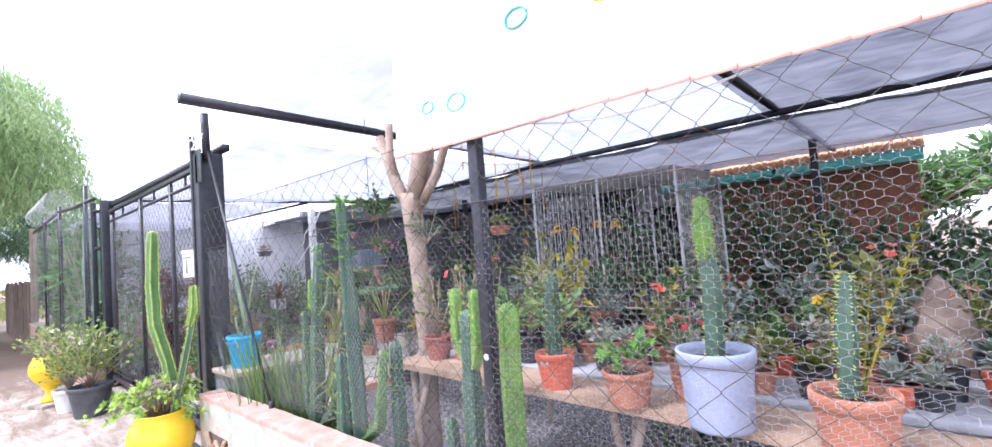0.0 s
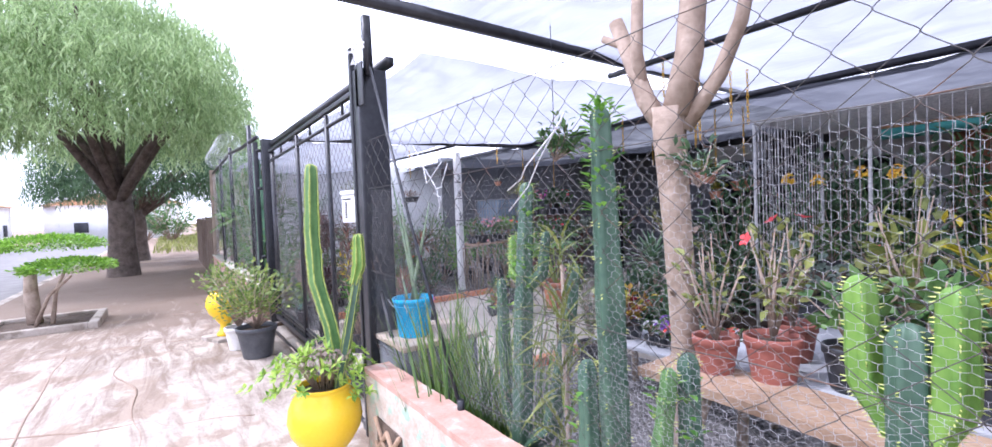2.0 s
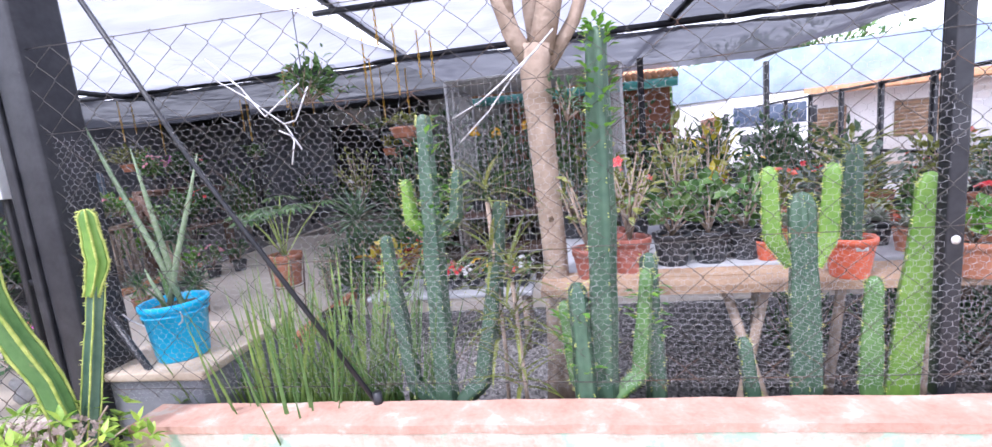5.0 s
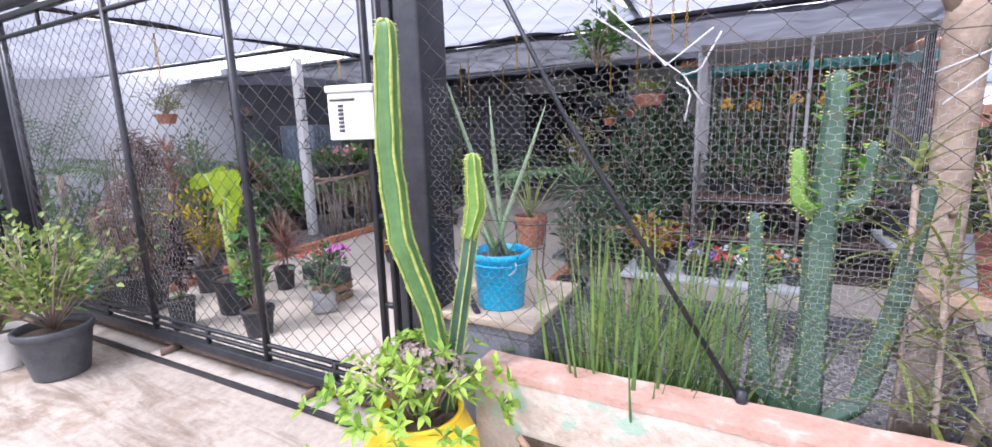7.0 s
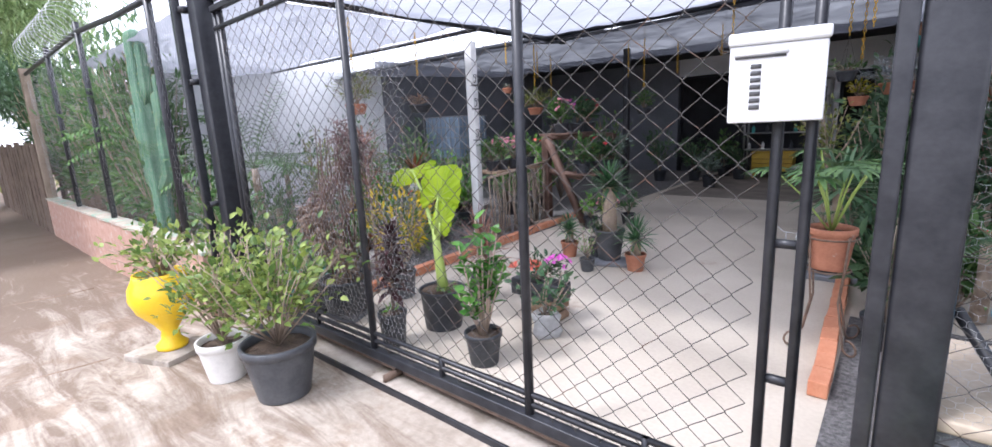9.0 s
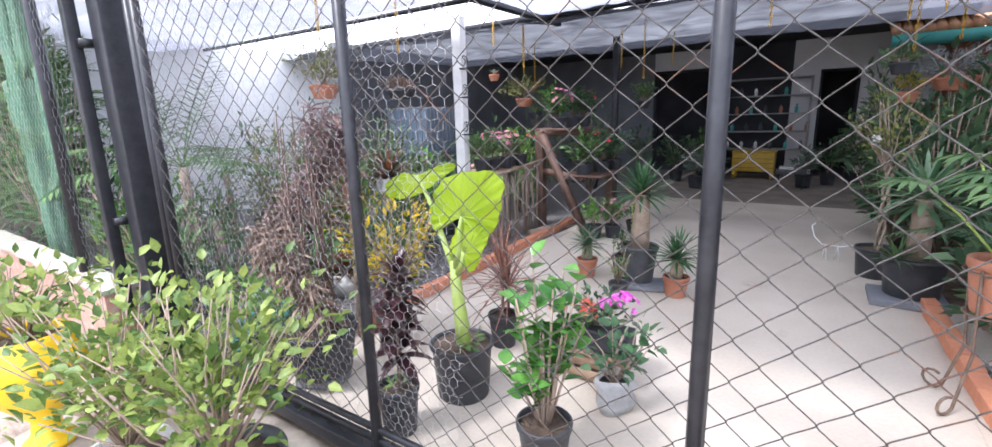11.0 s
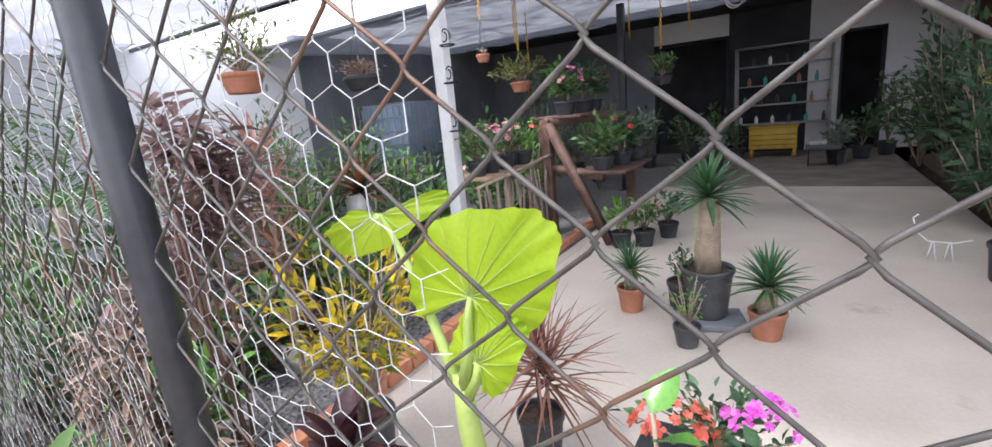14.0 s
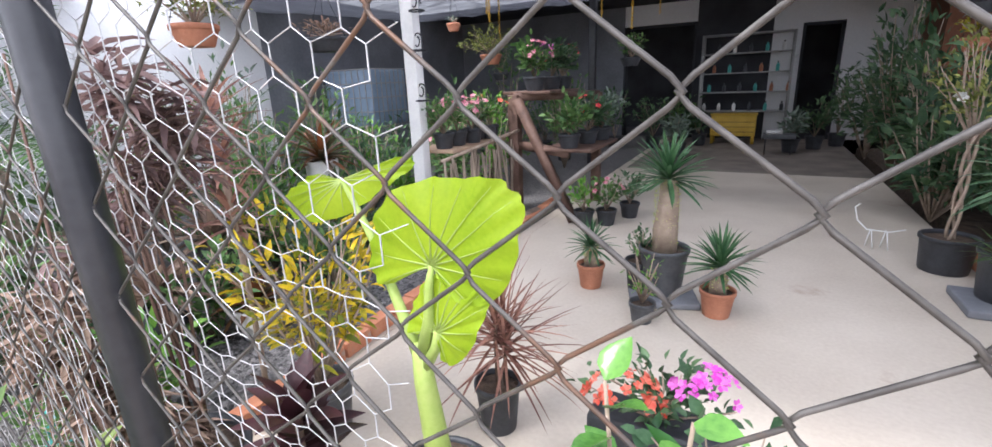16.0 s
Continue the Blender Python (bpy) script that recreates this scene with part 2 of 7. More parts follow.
M_grid_grey = surf("tank_plastic", (0.24, 0.33, 0.45), (0.36, 0.46, 0.58), 2, 0.5, 0.1)
M_terra = surf("terracotta", (0.33, 0.13, 0.075), (0.48, 0.21, 0.125), 7, 0.75, 0.25, 70, c=(0.46, 0.33, 0.26), c_at=0.64, c_scale=8)
M_redpot = surf("dull_red_pot", (0.24, 0.075, 0.055), (0.36, 0.13, 0.095), 7, 0.6, 0.15, 60)
M_orange = surf("orange_plastic", (0.58, 0.11, 0.05), (0.68, 0.16, 0.08), 8, 0.5, 0.08)
M_brick = surf("edging_brick", (0.50, 0.19, 0.10), (0.62, 0.28, 0.16), 8, 0.85, 0.5, 80, c=(0.48, 0.33, 0.25), c_at=0.6, c_scale=9)
M_blackpot = surf("black_pot_plastic", (0.022, 0.024, 0.028), (0.05, 0.053, 0.06), 10, 0.5, 0.12, c=(0.11, 0.10, 0.09), c_at=0.66, c_scale=7)
M_greypot = surf("dark_grey_pot", (0.05, 0.053, 0.06), (0.09, 0.093, 0.1), 10, 0.45, 0.1)
M_bluepot = surf("blue_grey_pot", (0.27, 0.31, 0.42), (0.36, 0.40, 0.51), 6, 0.5, 0.1)
M_cyan = surf("cyan_plastic", (0.0, 0.30, 0.55), (0.0, 0.37, 0.63), 4, 0.32, 0.04)
M_yellow = surf("yellow_glaze", (0.78, 0.50, 0.012), (0.85, 0.58, 0.03), 3, 0.22, 0.05, c=(0.62, 0.40, 0.03), c_at=0.68, c_scale=6)
# Yellow taken darker to put the shop's shade on the chest.
M_chest = surf("shade_darkened_yellow_paint", (0.40, 0.25, 0.02), (0.52, 0.34, 0.04), 5, 0.5, 0.15, 40, c=(0.30, 0.20, 0.06), c_at=0.6, c_scale=8)
M_whitepot = surf("white_pot_plastic", (0.60, 0.585, 0.55), (0.74, 0.72, 0.68), 8, 0.6, 0.1)
M_wood = surf("weathered_plank", (0.25, 0.16, 0.10), (0.44, 0.31, 0.21), 5, 0.8, 0.4, 60)
M_brownwood = surf("dark_red_stained_wood", (0.075, 0.042, 0.031), (0.155, 0.092, 0.068), 7, 0.7, 0.35, 60)
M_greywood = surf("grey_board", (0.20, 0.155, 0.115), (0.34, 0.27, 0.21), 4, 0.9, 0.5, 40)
# Grey board copied darker: the street tree's shade is in the colour.
M_board_shade = surf("old_board_tree_shade", (0.10, 0.07, 0.052), (0.21, 0.155, 0.118), 4, 0.9, 0.5, 40)
M_bark = surf("pale_bark", (0.23, 0.17, 0.125), (0.42, 0.33, 0.26), 8, 0.9, 0.9, 30, bump_dist=0.02)
M_darkbark = surf("street_tree_bark", (0.055, 0.042, 0.035), (0.14, 0.11, 0.09), 6, 0.95, 1.0, 22, bump_dist=0.04)
M_rock = surf("brown_rock", (0.13, 0.095, 0.07), (0.27, 0.205, 0.16), 9, 0.9, 0.9, 30, bump_dist=0.02)
M_rust = surf("rusty_iron", (0.11, 0.075, 0.055), (0.22, 0.15, 0.11), 20, 0.8, 0.3)
M_chain = surf("yellow_chain", (0.60, 0.34, 0.02), (0.72, 0.44, 0.05), 20, 0.5, 0.05)
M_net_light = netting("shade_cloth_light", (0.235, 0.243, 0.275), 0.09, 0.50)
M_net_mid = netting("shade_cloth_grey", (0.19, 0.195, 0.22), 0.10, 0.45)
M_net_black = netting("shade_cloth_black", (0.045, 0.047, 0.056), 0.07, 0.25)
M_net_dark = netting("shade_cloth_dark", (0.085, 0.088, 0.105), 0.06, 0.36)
# Grey stone; on the rear walls its dark tone stands for shade.
M_stone_shade = surf("grey_stone_shaded_wall", (0.14, 0.147, 0.165), (0.22, 0.228, 0.25), 1.5, 0.9, 0.3, 20)
# Near-black tone stands for unlit rooms: shop recess, doorways, house windows.
M_interior_shade = surf("interior_shade_tone", (0.03, 0.031, 0.036), (0.06, 0.062, 0.07), 2, 0.9, 0.1)
M_tarp = surf("grey_tarp", (0.30, 0.31, 0.33), (0.44, 0.45, 0.47), 3, 0.6, 0.3, 25)
M_meter = surf("white_box_enamel", (0.66, 0.67, 0.68), (0.76, 0.77, 0.78), 3, 0.35, 0.05)
M_ink = surf("dark_print", (0.05, 0.05, 0.055), (0.09, 0.09, 0.09), 10, 0.7, 0)
M_teal = surf("teal_gutter", (0.06, 0.36, 0.33), (0.12, 0.46, 0.41), 4, 0.55, 0.1)
M_roof_tile = surf("roof_tiles", (0.48, 0.24, 0.12), (0.62, 0.36, 0.21), 9, 0.85, 0.5, 30)
M_orangewall = surf("orange_brown_wall", (0.186, 0.077, 0.043), (0.260, 0.118, 0.068), 2, 0.9, 0.3, 30)
M_banner = surf("banner_cloth", (0.80, 0.77, 0.75), (0.84, 0.82, 0.80), 2, 0.7, 0.05)
M_salmon = surf("salmon_print", (0.72, 0.42, 0.33), (0.78, 0.50, 0.40), 4, 0.7, 0)
M_glassbag = surf("clear_plastic_bag", (0.62, 0.62, 0.62), (0.78, 0.78, 0.78), 20, 0.15, 0.8, 40, through_light=0.6)

L_mid = leafy("leaf_green", (0.052, 0.125, 0.038), (0.155, 0.275, 0.08))
L_dark = leafy("leaf_dark_green", (0.038, 0.085, 0.042), (0.115, 0.20, 0.09))
L_bright = leafy("leaf_fresh_green", (0.07, 0.20, 0.03), (0.20, 0.40, 0.06), 0.38)
L_lime = leafy("leaf_lime", (0.26, 0.42, 0.01), (0.40, 0.54, 0.025), 0.45, 0.40, 4)
L_grey = leafy("leaf_grey_green", (0.12, 0.17, 0.13), (0.26, 0.32, 0.26), 0.6)
L_pale = leafy("leaf_pale_succulent", (0.22, 0.27, 0.20), (0.46, 0.48, 0.40), 0.6)
L_yellow = leafy("leaf_yellow_green", (0.16, 0.19, 0.02), (0.52, 0.42, 0.03), 0.45)
L_olive = leafy("leaf_olive", (0.11, 0.14, 0.03), (0.30, 0.32, 0.09), 0.5)
L_street = leafy("leaf_pavement_shrub", (0.075, 0.14, 0.03), (0.30, 0.37, 0.09), 0.45, 0.35)
L_croton = leafy("leaf_croton", (0.16, 0.20, 0.015), (0.86, 0.62, 0.02), 0.35)
L_coleus = leafy("leaf_coleus", (0.20, 0.015, 0.025), (0.50, 0.45, 0.04), 0.45)
L_red = leafy("leaf_red_dracaena", (0.15, 0.065, 0.05), (0.40, 0.22, 0.165), 0.5)
L_burg = leafy("leaf_burgundy", (0.030, 0.011, 0.014), (0.085, 0.034, 0.038), 0.3)
L_dry = leafy("leaf_dry_brown", (0.12, 0.075, 0.055), (0.36, 0.255, 0.19), 0.7)
L_brom = leafy("leaf_bromeliad", (0.05, 0.045, 0.02), (0.26, 0.09, 0.035), 0.35)
L_agave = leafy("leaf_blade_green", (0.05, 0.12, 0.035), (0.15, 0.26, 0.085), 0.4, 0.2)
L_pachy = leafy("leaf_pachypodium", (0.035, 0.10, 0.04), (0.10, 0.21, 0.09), 0.3, 0.2)
L_pepper = leafy("leaf_weeping", (0.21, 0.31, 0.12), (0.44, 0.56, 0.28), 0.5, 0.5)
M_cactus = surf("cactus_skin", (0.06, 0.14, 0.042), (0.125, 0.235, 0.075), 7, 0.45, 0.2, 40, c=(0.20, 0.22, 0.09), c_at=0.67, c_scale=9)
M_cactus_blue = surf("cactus_skin_blue", (0.034, 0.078, 0.052), (0.080, 0.140, 0.088), 7, 0.45, 0.2, 40)
M_cactus_tip = surf("cactus_tip_green", (0.085, 0.19, 0.03), (0.18, 0.315, 0.055), 9, 0.45, 0.15, 40)
M_spine = surf("pale_spines", (0.45, 0.52, 0.10), (0.62, 0.64, 0.22), 20, 0.6, 0.1)
F_pink = leafy("petal_pink", (0.62, 0.16, 0.25), (0.80, 0.42, 0.46), 0.6)
F_red = leafy("petal_red", (0.62, 0.03, 0.045), (0.80, 0.10, 0.10), 0.5)
F_coral = leafy("petal_coral", (0.72, 0.10, 0.06), (0.80, 0.22, 0.15), 0.5)
F_mag = leafy("petal_magenta", (0.55, 0.04, 0.42), (0.75, 0.20, 0.62), 0.5)
F_white = leafy("petal_white", (0.72, 0.72, 0.72), (0.85, 0.85, 0.85), 0.6)
F_purple = leafy("petal_purple", (0.16, 0.05, 0.35), (0.40, 0.25, 0.60), 0.6)
F_yellow = leafy("petal_yellow", (0.68, 0.36, 0.02), (0.80, 0.56, 0.04), 0.5)
M_cactus_rim = surf("cactus_rib_edge", (0.20, 0.28, 0.045), (0.42, 0.46, 0.12), 30, 0.5, 0.2, 60)

# ---- ground, floor, walls ----
GZ = -0.06


def gz(x):
    """Height of the pavement, which falls gently along the street."""
    return GZ - 0.033 * min(5.0, max(0.0, -3.2 - x))


g = Geo()
nx, ny = 70, 40
for j in range(ny + 1):
    for i in range(nx + 1):
        x, y = -22 + 30 * i / nx, -4.4 + 4.55 * j / ny
        z = gz(x) + 0.012 * noise.noise((x * 0.9, y * 0.9, 0)) + 0.006 * noise.noise((x * 3, y * 3, 4))
        g.v.append(Vector((x, y, z if 0 < i < nx and 0 < j < ny else gz(x))))
for j in range(ny):
    for i in range(nx):
        a = j * (nx + 1) + i
        g.f.append((a, a + 1, a + nx + 2, a + nx + 1))
pavement = structure("pavement", g, M_pave, "cracked and stained cream concrete pavement with tree shade painted in", True)
g = Geo().box(-400, 400, -400, 400, -0.7, -0.36)
structure("ground", g, M_dirt, "bare brown earth to the horizon")
structure("road", Geo().box(-120, 60, -12.5, -4.6, -0.6, -0.345), M_asphalt, "pale worn asphalt road")
g = Geo()
for i in range(60):
    x = -40 + i
    g.box(x, x + 0.985, -4.6, -4.4, -0.6, gz(x) + rnd(-0.006, 0.006), bevel=0.012)
structure("kerb", g, M_kerb, "grey concrete kerb stones")
structure("pavement_edge", Geo().box(-60, -22, -4.4, 0.2, -0.6, gz(-30) - 0.01), M_dirt, "dusty pavement beyond the trees")
# thin raised patches of mortar and broken joints on the pavement
for k, (x0, y0, x1, y1) in enumerate(((1.2, -1.2, -3.5, -1.75), (0.2, -2.2, -6.5, -2.4), (-1.0, -0.75, -1.9, -2.6), (-4.4, -1.0, -4.9, -3.4), (2.6, -1.7, 2.1, -3.2), (-7.2, -0.6, -7.4, -3.8))):
    g = Geo()
    pts, rad = [], []
    for i in range(26):
        s = i / 25
        pts.append((x0 + (x1 - x0) * s + 0.10 * noise.noise((s * 6, k, 0)), y0 + (y1 - y0) * s + 0.12 * noise.noise((s * 6, k, 5)), 0.0))
        pts[-1] = (pts[-1][0], pts[-1][1], gz(pts[-1][0]) - 0.004)
        rad.append(0.008 + 0.008 * abs(noise.noise((s * 11, k, 9))))
    g.tube(pts, rad, 5)
    structure("pavement_joint", g, M_dirt, "dark dirt filled crack in the pavement", True)

structure("floor", Geo().box(-3.68, -0.36, 0.06, 7.6, -0.3, 0.0), M_concrete, "smooth beige concrete nursery floor")
structure("floor_path", Geo().box(-0.36, 6.4, 2.45, 3.35, -0.3, -0.004), M_concrete, "beige concrete path between the beds")
structure("bed_gravel_left", Geo().box(-9.4, -3.78, 0.06, 12.0, -0.3, 0.02), M_gravel, "dark grey gravel bed")
structure("bed_gravel_front", Geo().box(-0.22, 6.4, -0.14, 2.45, -0.3, 0.0), M_gravel, "dark grey gravel bed behind the low wall")
structure("bed_soil", Geo().box(-0.22, 6.4, 3.35, 10.5, -0.3, 0.02), M_soil, "dark soil bed")
# Rear floor: a darker brown than the entrance floor.
structure("floor_rear", Geo().box(-3.68, -0.36, 7.6, 12.0, -0.3, -0.006), surf("dark_brown_cement", (0.12, 0.10, 0.085), (0.23, 0.20, 0.17), 2.5, 0.75, 0.25), "darker brown cement floor by the shop")
structure("floor_strip", Geo().box(-3.78, -3.68, 0.06, 12.0, -0.3, 0.004), M_concrete, "concrete strip under the edging")
structure("floor_strip_right", Geo().box(-0.36, -0.22, 0.06, 2.45, -0.3, 0.004), M_concrete, "concrete strip under the edging")


def loose_stones(name, x0, x1, y0, y1, z, count, label):
    g = Geo()
    for _ in range(count):
        x, y, s = rnd(x0, x1), rnd(y0, y1), rnd(0.008, 0.019)
        o = len(g.v)
        for d in ((1, 0, 0), (0, 1, 0), (-1, 0, 0), (0, -1, 0), (0, 0, 0.7)):
            g.v.append(Vector((x + d[0] * s * rnd(0.7, 1.3), y + d[1] * s * rnd(0.7, 1.3), z + d[2] * s * rnd(0.6, 1.2))))
        for k in range(4):
            g.f.append((o + k, o + (k + 1) % 4, o + 4))
    return tagged(g.make(name, surf(name + "_stone", (0.06, 0.058, 0.058), (0.24, 0.23, 0.225), 20, 0.9, 0.2, island=1.5), None, "", False), label, "gravel", "", "stuff")


loose_stones("gravel", -5.6, -3.85, 0.2, 4.2, 0.02, 9000, "loose dark grey crushed stone in the bed")
loose_stones("gravel", 0.3, 5.0, 0.1, 2.42, 0.0, 11000, "loose dark grey crushed stone behind the wall")


def rough_wall(name, x0, x1, y0, y1, z0, z1, mat, label, amp=0.005, step=0.07):
    """A masonry block with uneven faces and worn edges."""
    bm = bmesh.new()
    bmesh.ops.create_cube(bm, size=1)
    for v in bm.verts:
        v.co = Vector((x0 + (v.co.x + 0.5) * (x1 - x0), y0 + (v.co.y + 0.5) * (y1 - y0), z0 + (v.co.z + 0.5) * (z1 - z0)))
    longs = [e for e in bm.edges if abs(e.verts[0].co.x - e.verts[1].co.x) > 0.5 * (x1 - x0)]
    bmesh.ops.subdivide_edges(bm, edges=longs, cuts=max(2, int((x1 - x0) / step)), use_grid_fill=True)
    ups = [e for e in bm.edges if abs(e.verts[0].co.z - e.verts[1].co.z) > 0.5 * (z1 - z0)]
    bmesh.ops.subdivide_edges(bm, edges=ups, cuts=max(1, int((z1 - z0) / step)), use_grid_fill=True)
    for v in bm.verts:
        p = v.co * 5
        v.co += Vector((0.3 * amp * noise.noise(p), amp * noise.noise(p + Vector((7, 0, 0))), amp * noise.noise(p + Vector((0, 9, 0)))))
    me = bpy.data.meshes.new(name)
    bm.to_mesh(me)
    bm.free()
    me.materials.append(mat)
    return tagged(new(name, me), label, "", "", "structure")


rough_wall("wall_low_right", 0.36, 7.2, -0.30, -0.15, -0.3, 0.535, M_plaster, "low wall with peeling green and cream paint")
rough_wall("wall_low_right_coping", 0.355, 7.2, -0.303, -0.147, 0.536, 0.566, M_coping, "worn terracotta coloured wall coping", 0.005, 0.03)
rough_wall("wall_low_left", -12.6, -4.62, -0.22, -0.05, -0.5, 0.47, M_coping, "low wall with faded pink paint")
rough_wall("wall_low_left_coping", -12.6, -4.6, -0.235, -0.04, 0.472, 0.50, M_plaster, "pale wall coping", 0.01, 0.06)

# pierced block set in the low wall: crossed diamond bars
vent = thing("vent_block", (0.72, -0.305, 0.16), "ochre pierced diamond block set in the wall", "vent block")
# Solid dark backing stands for the shade inside the block's openings.
g = Geo().box(-0.17, 0.17, -0.006, 0.02, -0.17, 0.17)
part("backing", g, M_soil, vent, "dark plate standing for the shaded hollow")
for s in (-1, 1):
    for o in (-0.14, 0.0, 0.14):
        ends = [(-0.17, -0.17 * s + o), (0.17, 0.17 * s + o)]
        pts = []
        for i in range(9):
            q = i / 8
            x, z = -0.17 + 0.34 * q, ends[0][1] + (ends[1][1] - ends[0][1]) * q
            if abs(z) <= 0.172:
                pts.append((x, -0.012, z))
        if len(pts) > 1:
            part("bar", Geo().tube(pts, 0.014, 6), M_wood, vent)

# white boundary wall, dark rear walls, shop front
structure("wall_white", Geo().box(-9.6, -9.4, 0.85, 5.5, -0.3, 2.75), M_whitewall, "whitewashed boundary wall with grey stains")
# White wall goes on here, coloured dark for the rear roof's shade.
structure("wall_side_rear", Geo().box(-9.6, -9.4, 5.5, 12.2, -0.3, 3.06), M_stone_shade, "block wall darkened in colour for the roof's shade")
g = Geo()
structure("wall_rear_dark", Geo().box(-9.4, -4.85, 12.0, 12.2, -0.3, 3.0), M_stone_shade, "block wall darkened in colour for the roof's shade")
for a, b, z0, z1 in ((-4.85, -3.25, 2.55, 3.0), (-1.75, -1.22, -0.3, 3.0), (-1.22, -0.5, 2.34, 3.0), (-0.5, 0.7, -0.3, 3.0)):
    g.box(a, b, 12.0, 12.2, z0, z1)
# Dark panel put in for the shade of the shelf recess.
structure("wall_shop_recess", Geo().box(-3.25, -1.75, 12.05, 12.2, -0.3, 3.0), M_interior_shade, "dark panel standing for the unlit recess behind the shelf")
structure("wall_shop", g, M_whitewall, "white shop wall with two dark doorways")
# Room surfaces behind the doorways carry their shade in the colour.
structure("wall_shop_inner", Geo().box(-9.4, 0.9, 14.6, 14.8, -0.3, 3.0), M_interior_shade, "room wall behind the doorways, coloured dark for shade")
structure("floor_shop", Geo().box(-9.4, 0.9, 12.0, 14.6, -0.3, -0.01), M_interior_shade, "shop floor coloured dark for shade")
structure("wall_shop_end", Geo().box(0.7, 0.9, 10.6, 14.6, -0.3, 3.0), M_orangewall, "orange brown plastered end wall")
structure("wall_orange", Geo().box(0.9, 4.6, 10.6, 10.8, -0.3, 2.75), M_orangewall, "orange brown plastered house wall")
structure("ceiling_shop", Geo().box(-9.6, 0.9, 10.2, 14.8, 3.0, 3.1), M_interior_shade, "shop ceiling coloured dark for shade")
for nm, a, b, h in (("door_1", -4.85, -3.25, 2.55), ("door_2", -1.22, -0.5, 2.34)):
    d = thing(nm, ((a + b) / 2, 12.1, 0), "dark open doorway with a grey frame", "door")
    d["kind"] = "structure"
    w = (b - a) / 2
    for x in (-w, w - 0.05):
        part("jamb", Geo().box(x, x + 0.05, -0.12, 0.12, 0, h), M_interior_shade, d)
    part("lintel", Geo().box(-w, w, -0.12, 0.12, h - 0.05, h), M_interior_shade, d)

# ---- posts and fence frames ----


def rod(name, pts, r, mat, parent, sides=8, label=""):
    return part(name, Geo().tube(pts, r, sides), mat, parent, label)


gate_post = thing("gate_post", (0.0, -0.06, 0), "thick black painted timber gate post", "post")
part("shaft", Geo().box(-0.04, 0.08, -0.10, 0.10, GZ, 2.46, bevel=0.012), M_black, gate_post)
part("side_tube", Geo().box(-0.085, -0.045, -0.11, -0.07, GZ, 2.62, bevel=0.006), M_black, gate_post)
part("plate", Geo().box(0.02, 0.16, -0.10, -0.09, 2.20, 2.48, bevel=0.004), M_black, gate_post)
bracket = part("bracket", Geo().tube([(0.12, -0.04, 2.40), (0.13, -0.05, 2.78)], 0.035, 4), M_black, gate_post)

# house number on a white plate, tilted on top of the post
number = thing("number_sign", (0.10, -0.16, 2.56), "small white cut-out house number on the post", "sign")
for i, ch in enumerate("204"):
    cu = bpy.data.curves.new("digit", "FONT")
    cu.body, cu.size, cu.extrude, cu.align_x = ch, 0.13, 0.004, "CENTER"
    ob = new("digit", cu)
    dg = bpy.context.evaluated_depsgraph_get()
    me = bpy.data.meshes.new_from_object(ob.evaluated_get(dg))
    bpy.data.objects.remove(ob)
    me.materials.clear()
    me.materials.append(M_whitepaint)
    ob = new("digit", me)
    ob.parent = number
    ob.matrix_basis = pose(-0.075 + 0.075 * i, 0, 0.03 * i - 0.07, 90, -14, 60)

jamb = thing("gate_post", (-4.40, 0.0, 0), "thick black steel gate post beside the low wall", "post")
part("shaft", Geo().box(-0.075, 0.075, -0.075, 0.075, GZ, 2.62, bevel=0.008), M_black, jamb)
part("guide", Geo().box(-0.20, -0.135, -0.16, -0.10, 0.3, 2.60, bevel=0.006), M_black, jamb, "dusty black steel guide tube")
for z in (0.9, 1.9, 2.45):
    part("cleat", Geo().box(-0.14, -0.07, -0.13, -0.06, z, z + 0.04), M_black, jamb)

fence_post = thing("fence_post", (3.155, -0.09, 0.53), "black painted steel fence post with white paint smears", "post", "fence posts")
part("shaft", Geo().box(-0.025, 0.025, -0.025, 0.025, 0, 1.40, bevel=0.006), M_black, fence_post)
part("smear", Geo().lathe([(0.0, -0.001), (0.012, 0.0), (0.014, 0.0008), (0.0, 0.0012)], 10, (0, 0, 0)), M_whitepaint, fence_post, "white paint smear").matrix_basis = pose(0.0, -0.0255, 0.52, 90, 0, 0)
copy_thing(fence_post, pose(6.2, -0.09, 0.53))

brace = thing("brace_bar", (1.27, -0.16, 0.56), "thin black diagonal fence brace", "brace")
rod("bar", [(0, 0, 0), (-0.62, 0.05, 0.95), (-1.17, 0.06, 1.98)], 0.0095, M_black, brace)
rod("foot", [(0.0, 0, -0.02), (0.0, 0.0, 0.05)], 0.018, M_black, brace)
brace = thing("brace_bar", (0.55, -0.10, 0.30), "thin black diagonal brace behind the fence", "brace")
rod("bar", [(0, 0, 0), (-0.28, 0.02, 0.36), (-0.46, 0.03, 0.66)], 0.014, M_black, brace)

# ---- sliding gate ----
gate = thing("sliding_gate", (0, 0, 0), "closed black steel sliding gate covered in wire mesh", "gate")
GX0, GX1 = -4.20, -0.25
frame_part = part("bottom_rail", Geo().box(GX0, GX1, -0.03, 0.03, 0.055, 0.115, bevel=0.006), M_black, gate)
for z in (0.155, 0.205):
    part("lower_bar", Geo().box(GX0, GX1, -0.011, 0.011, z, z + 0.02), M_black, gate)
for x in (-3.85, -3.16, -1.88, -0.72):
    part("stud", Geo().box(x - 0.012, x + 0.012, -0.012, 0.012, 0.115, 0.225), M_black, gate)
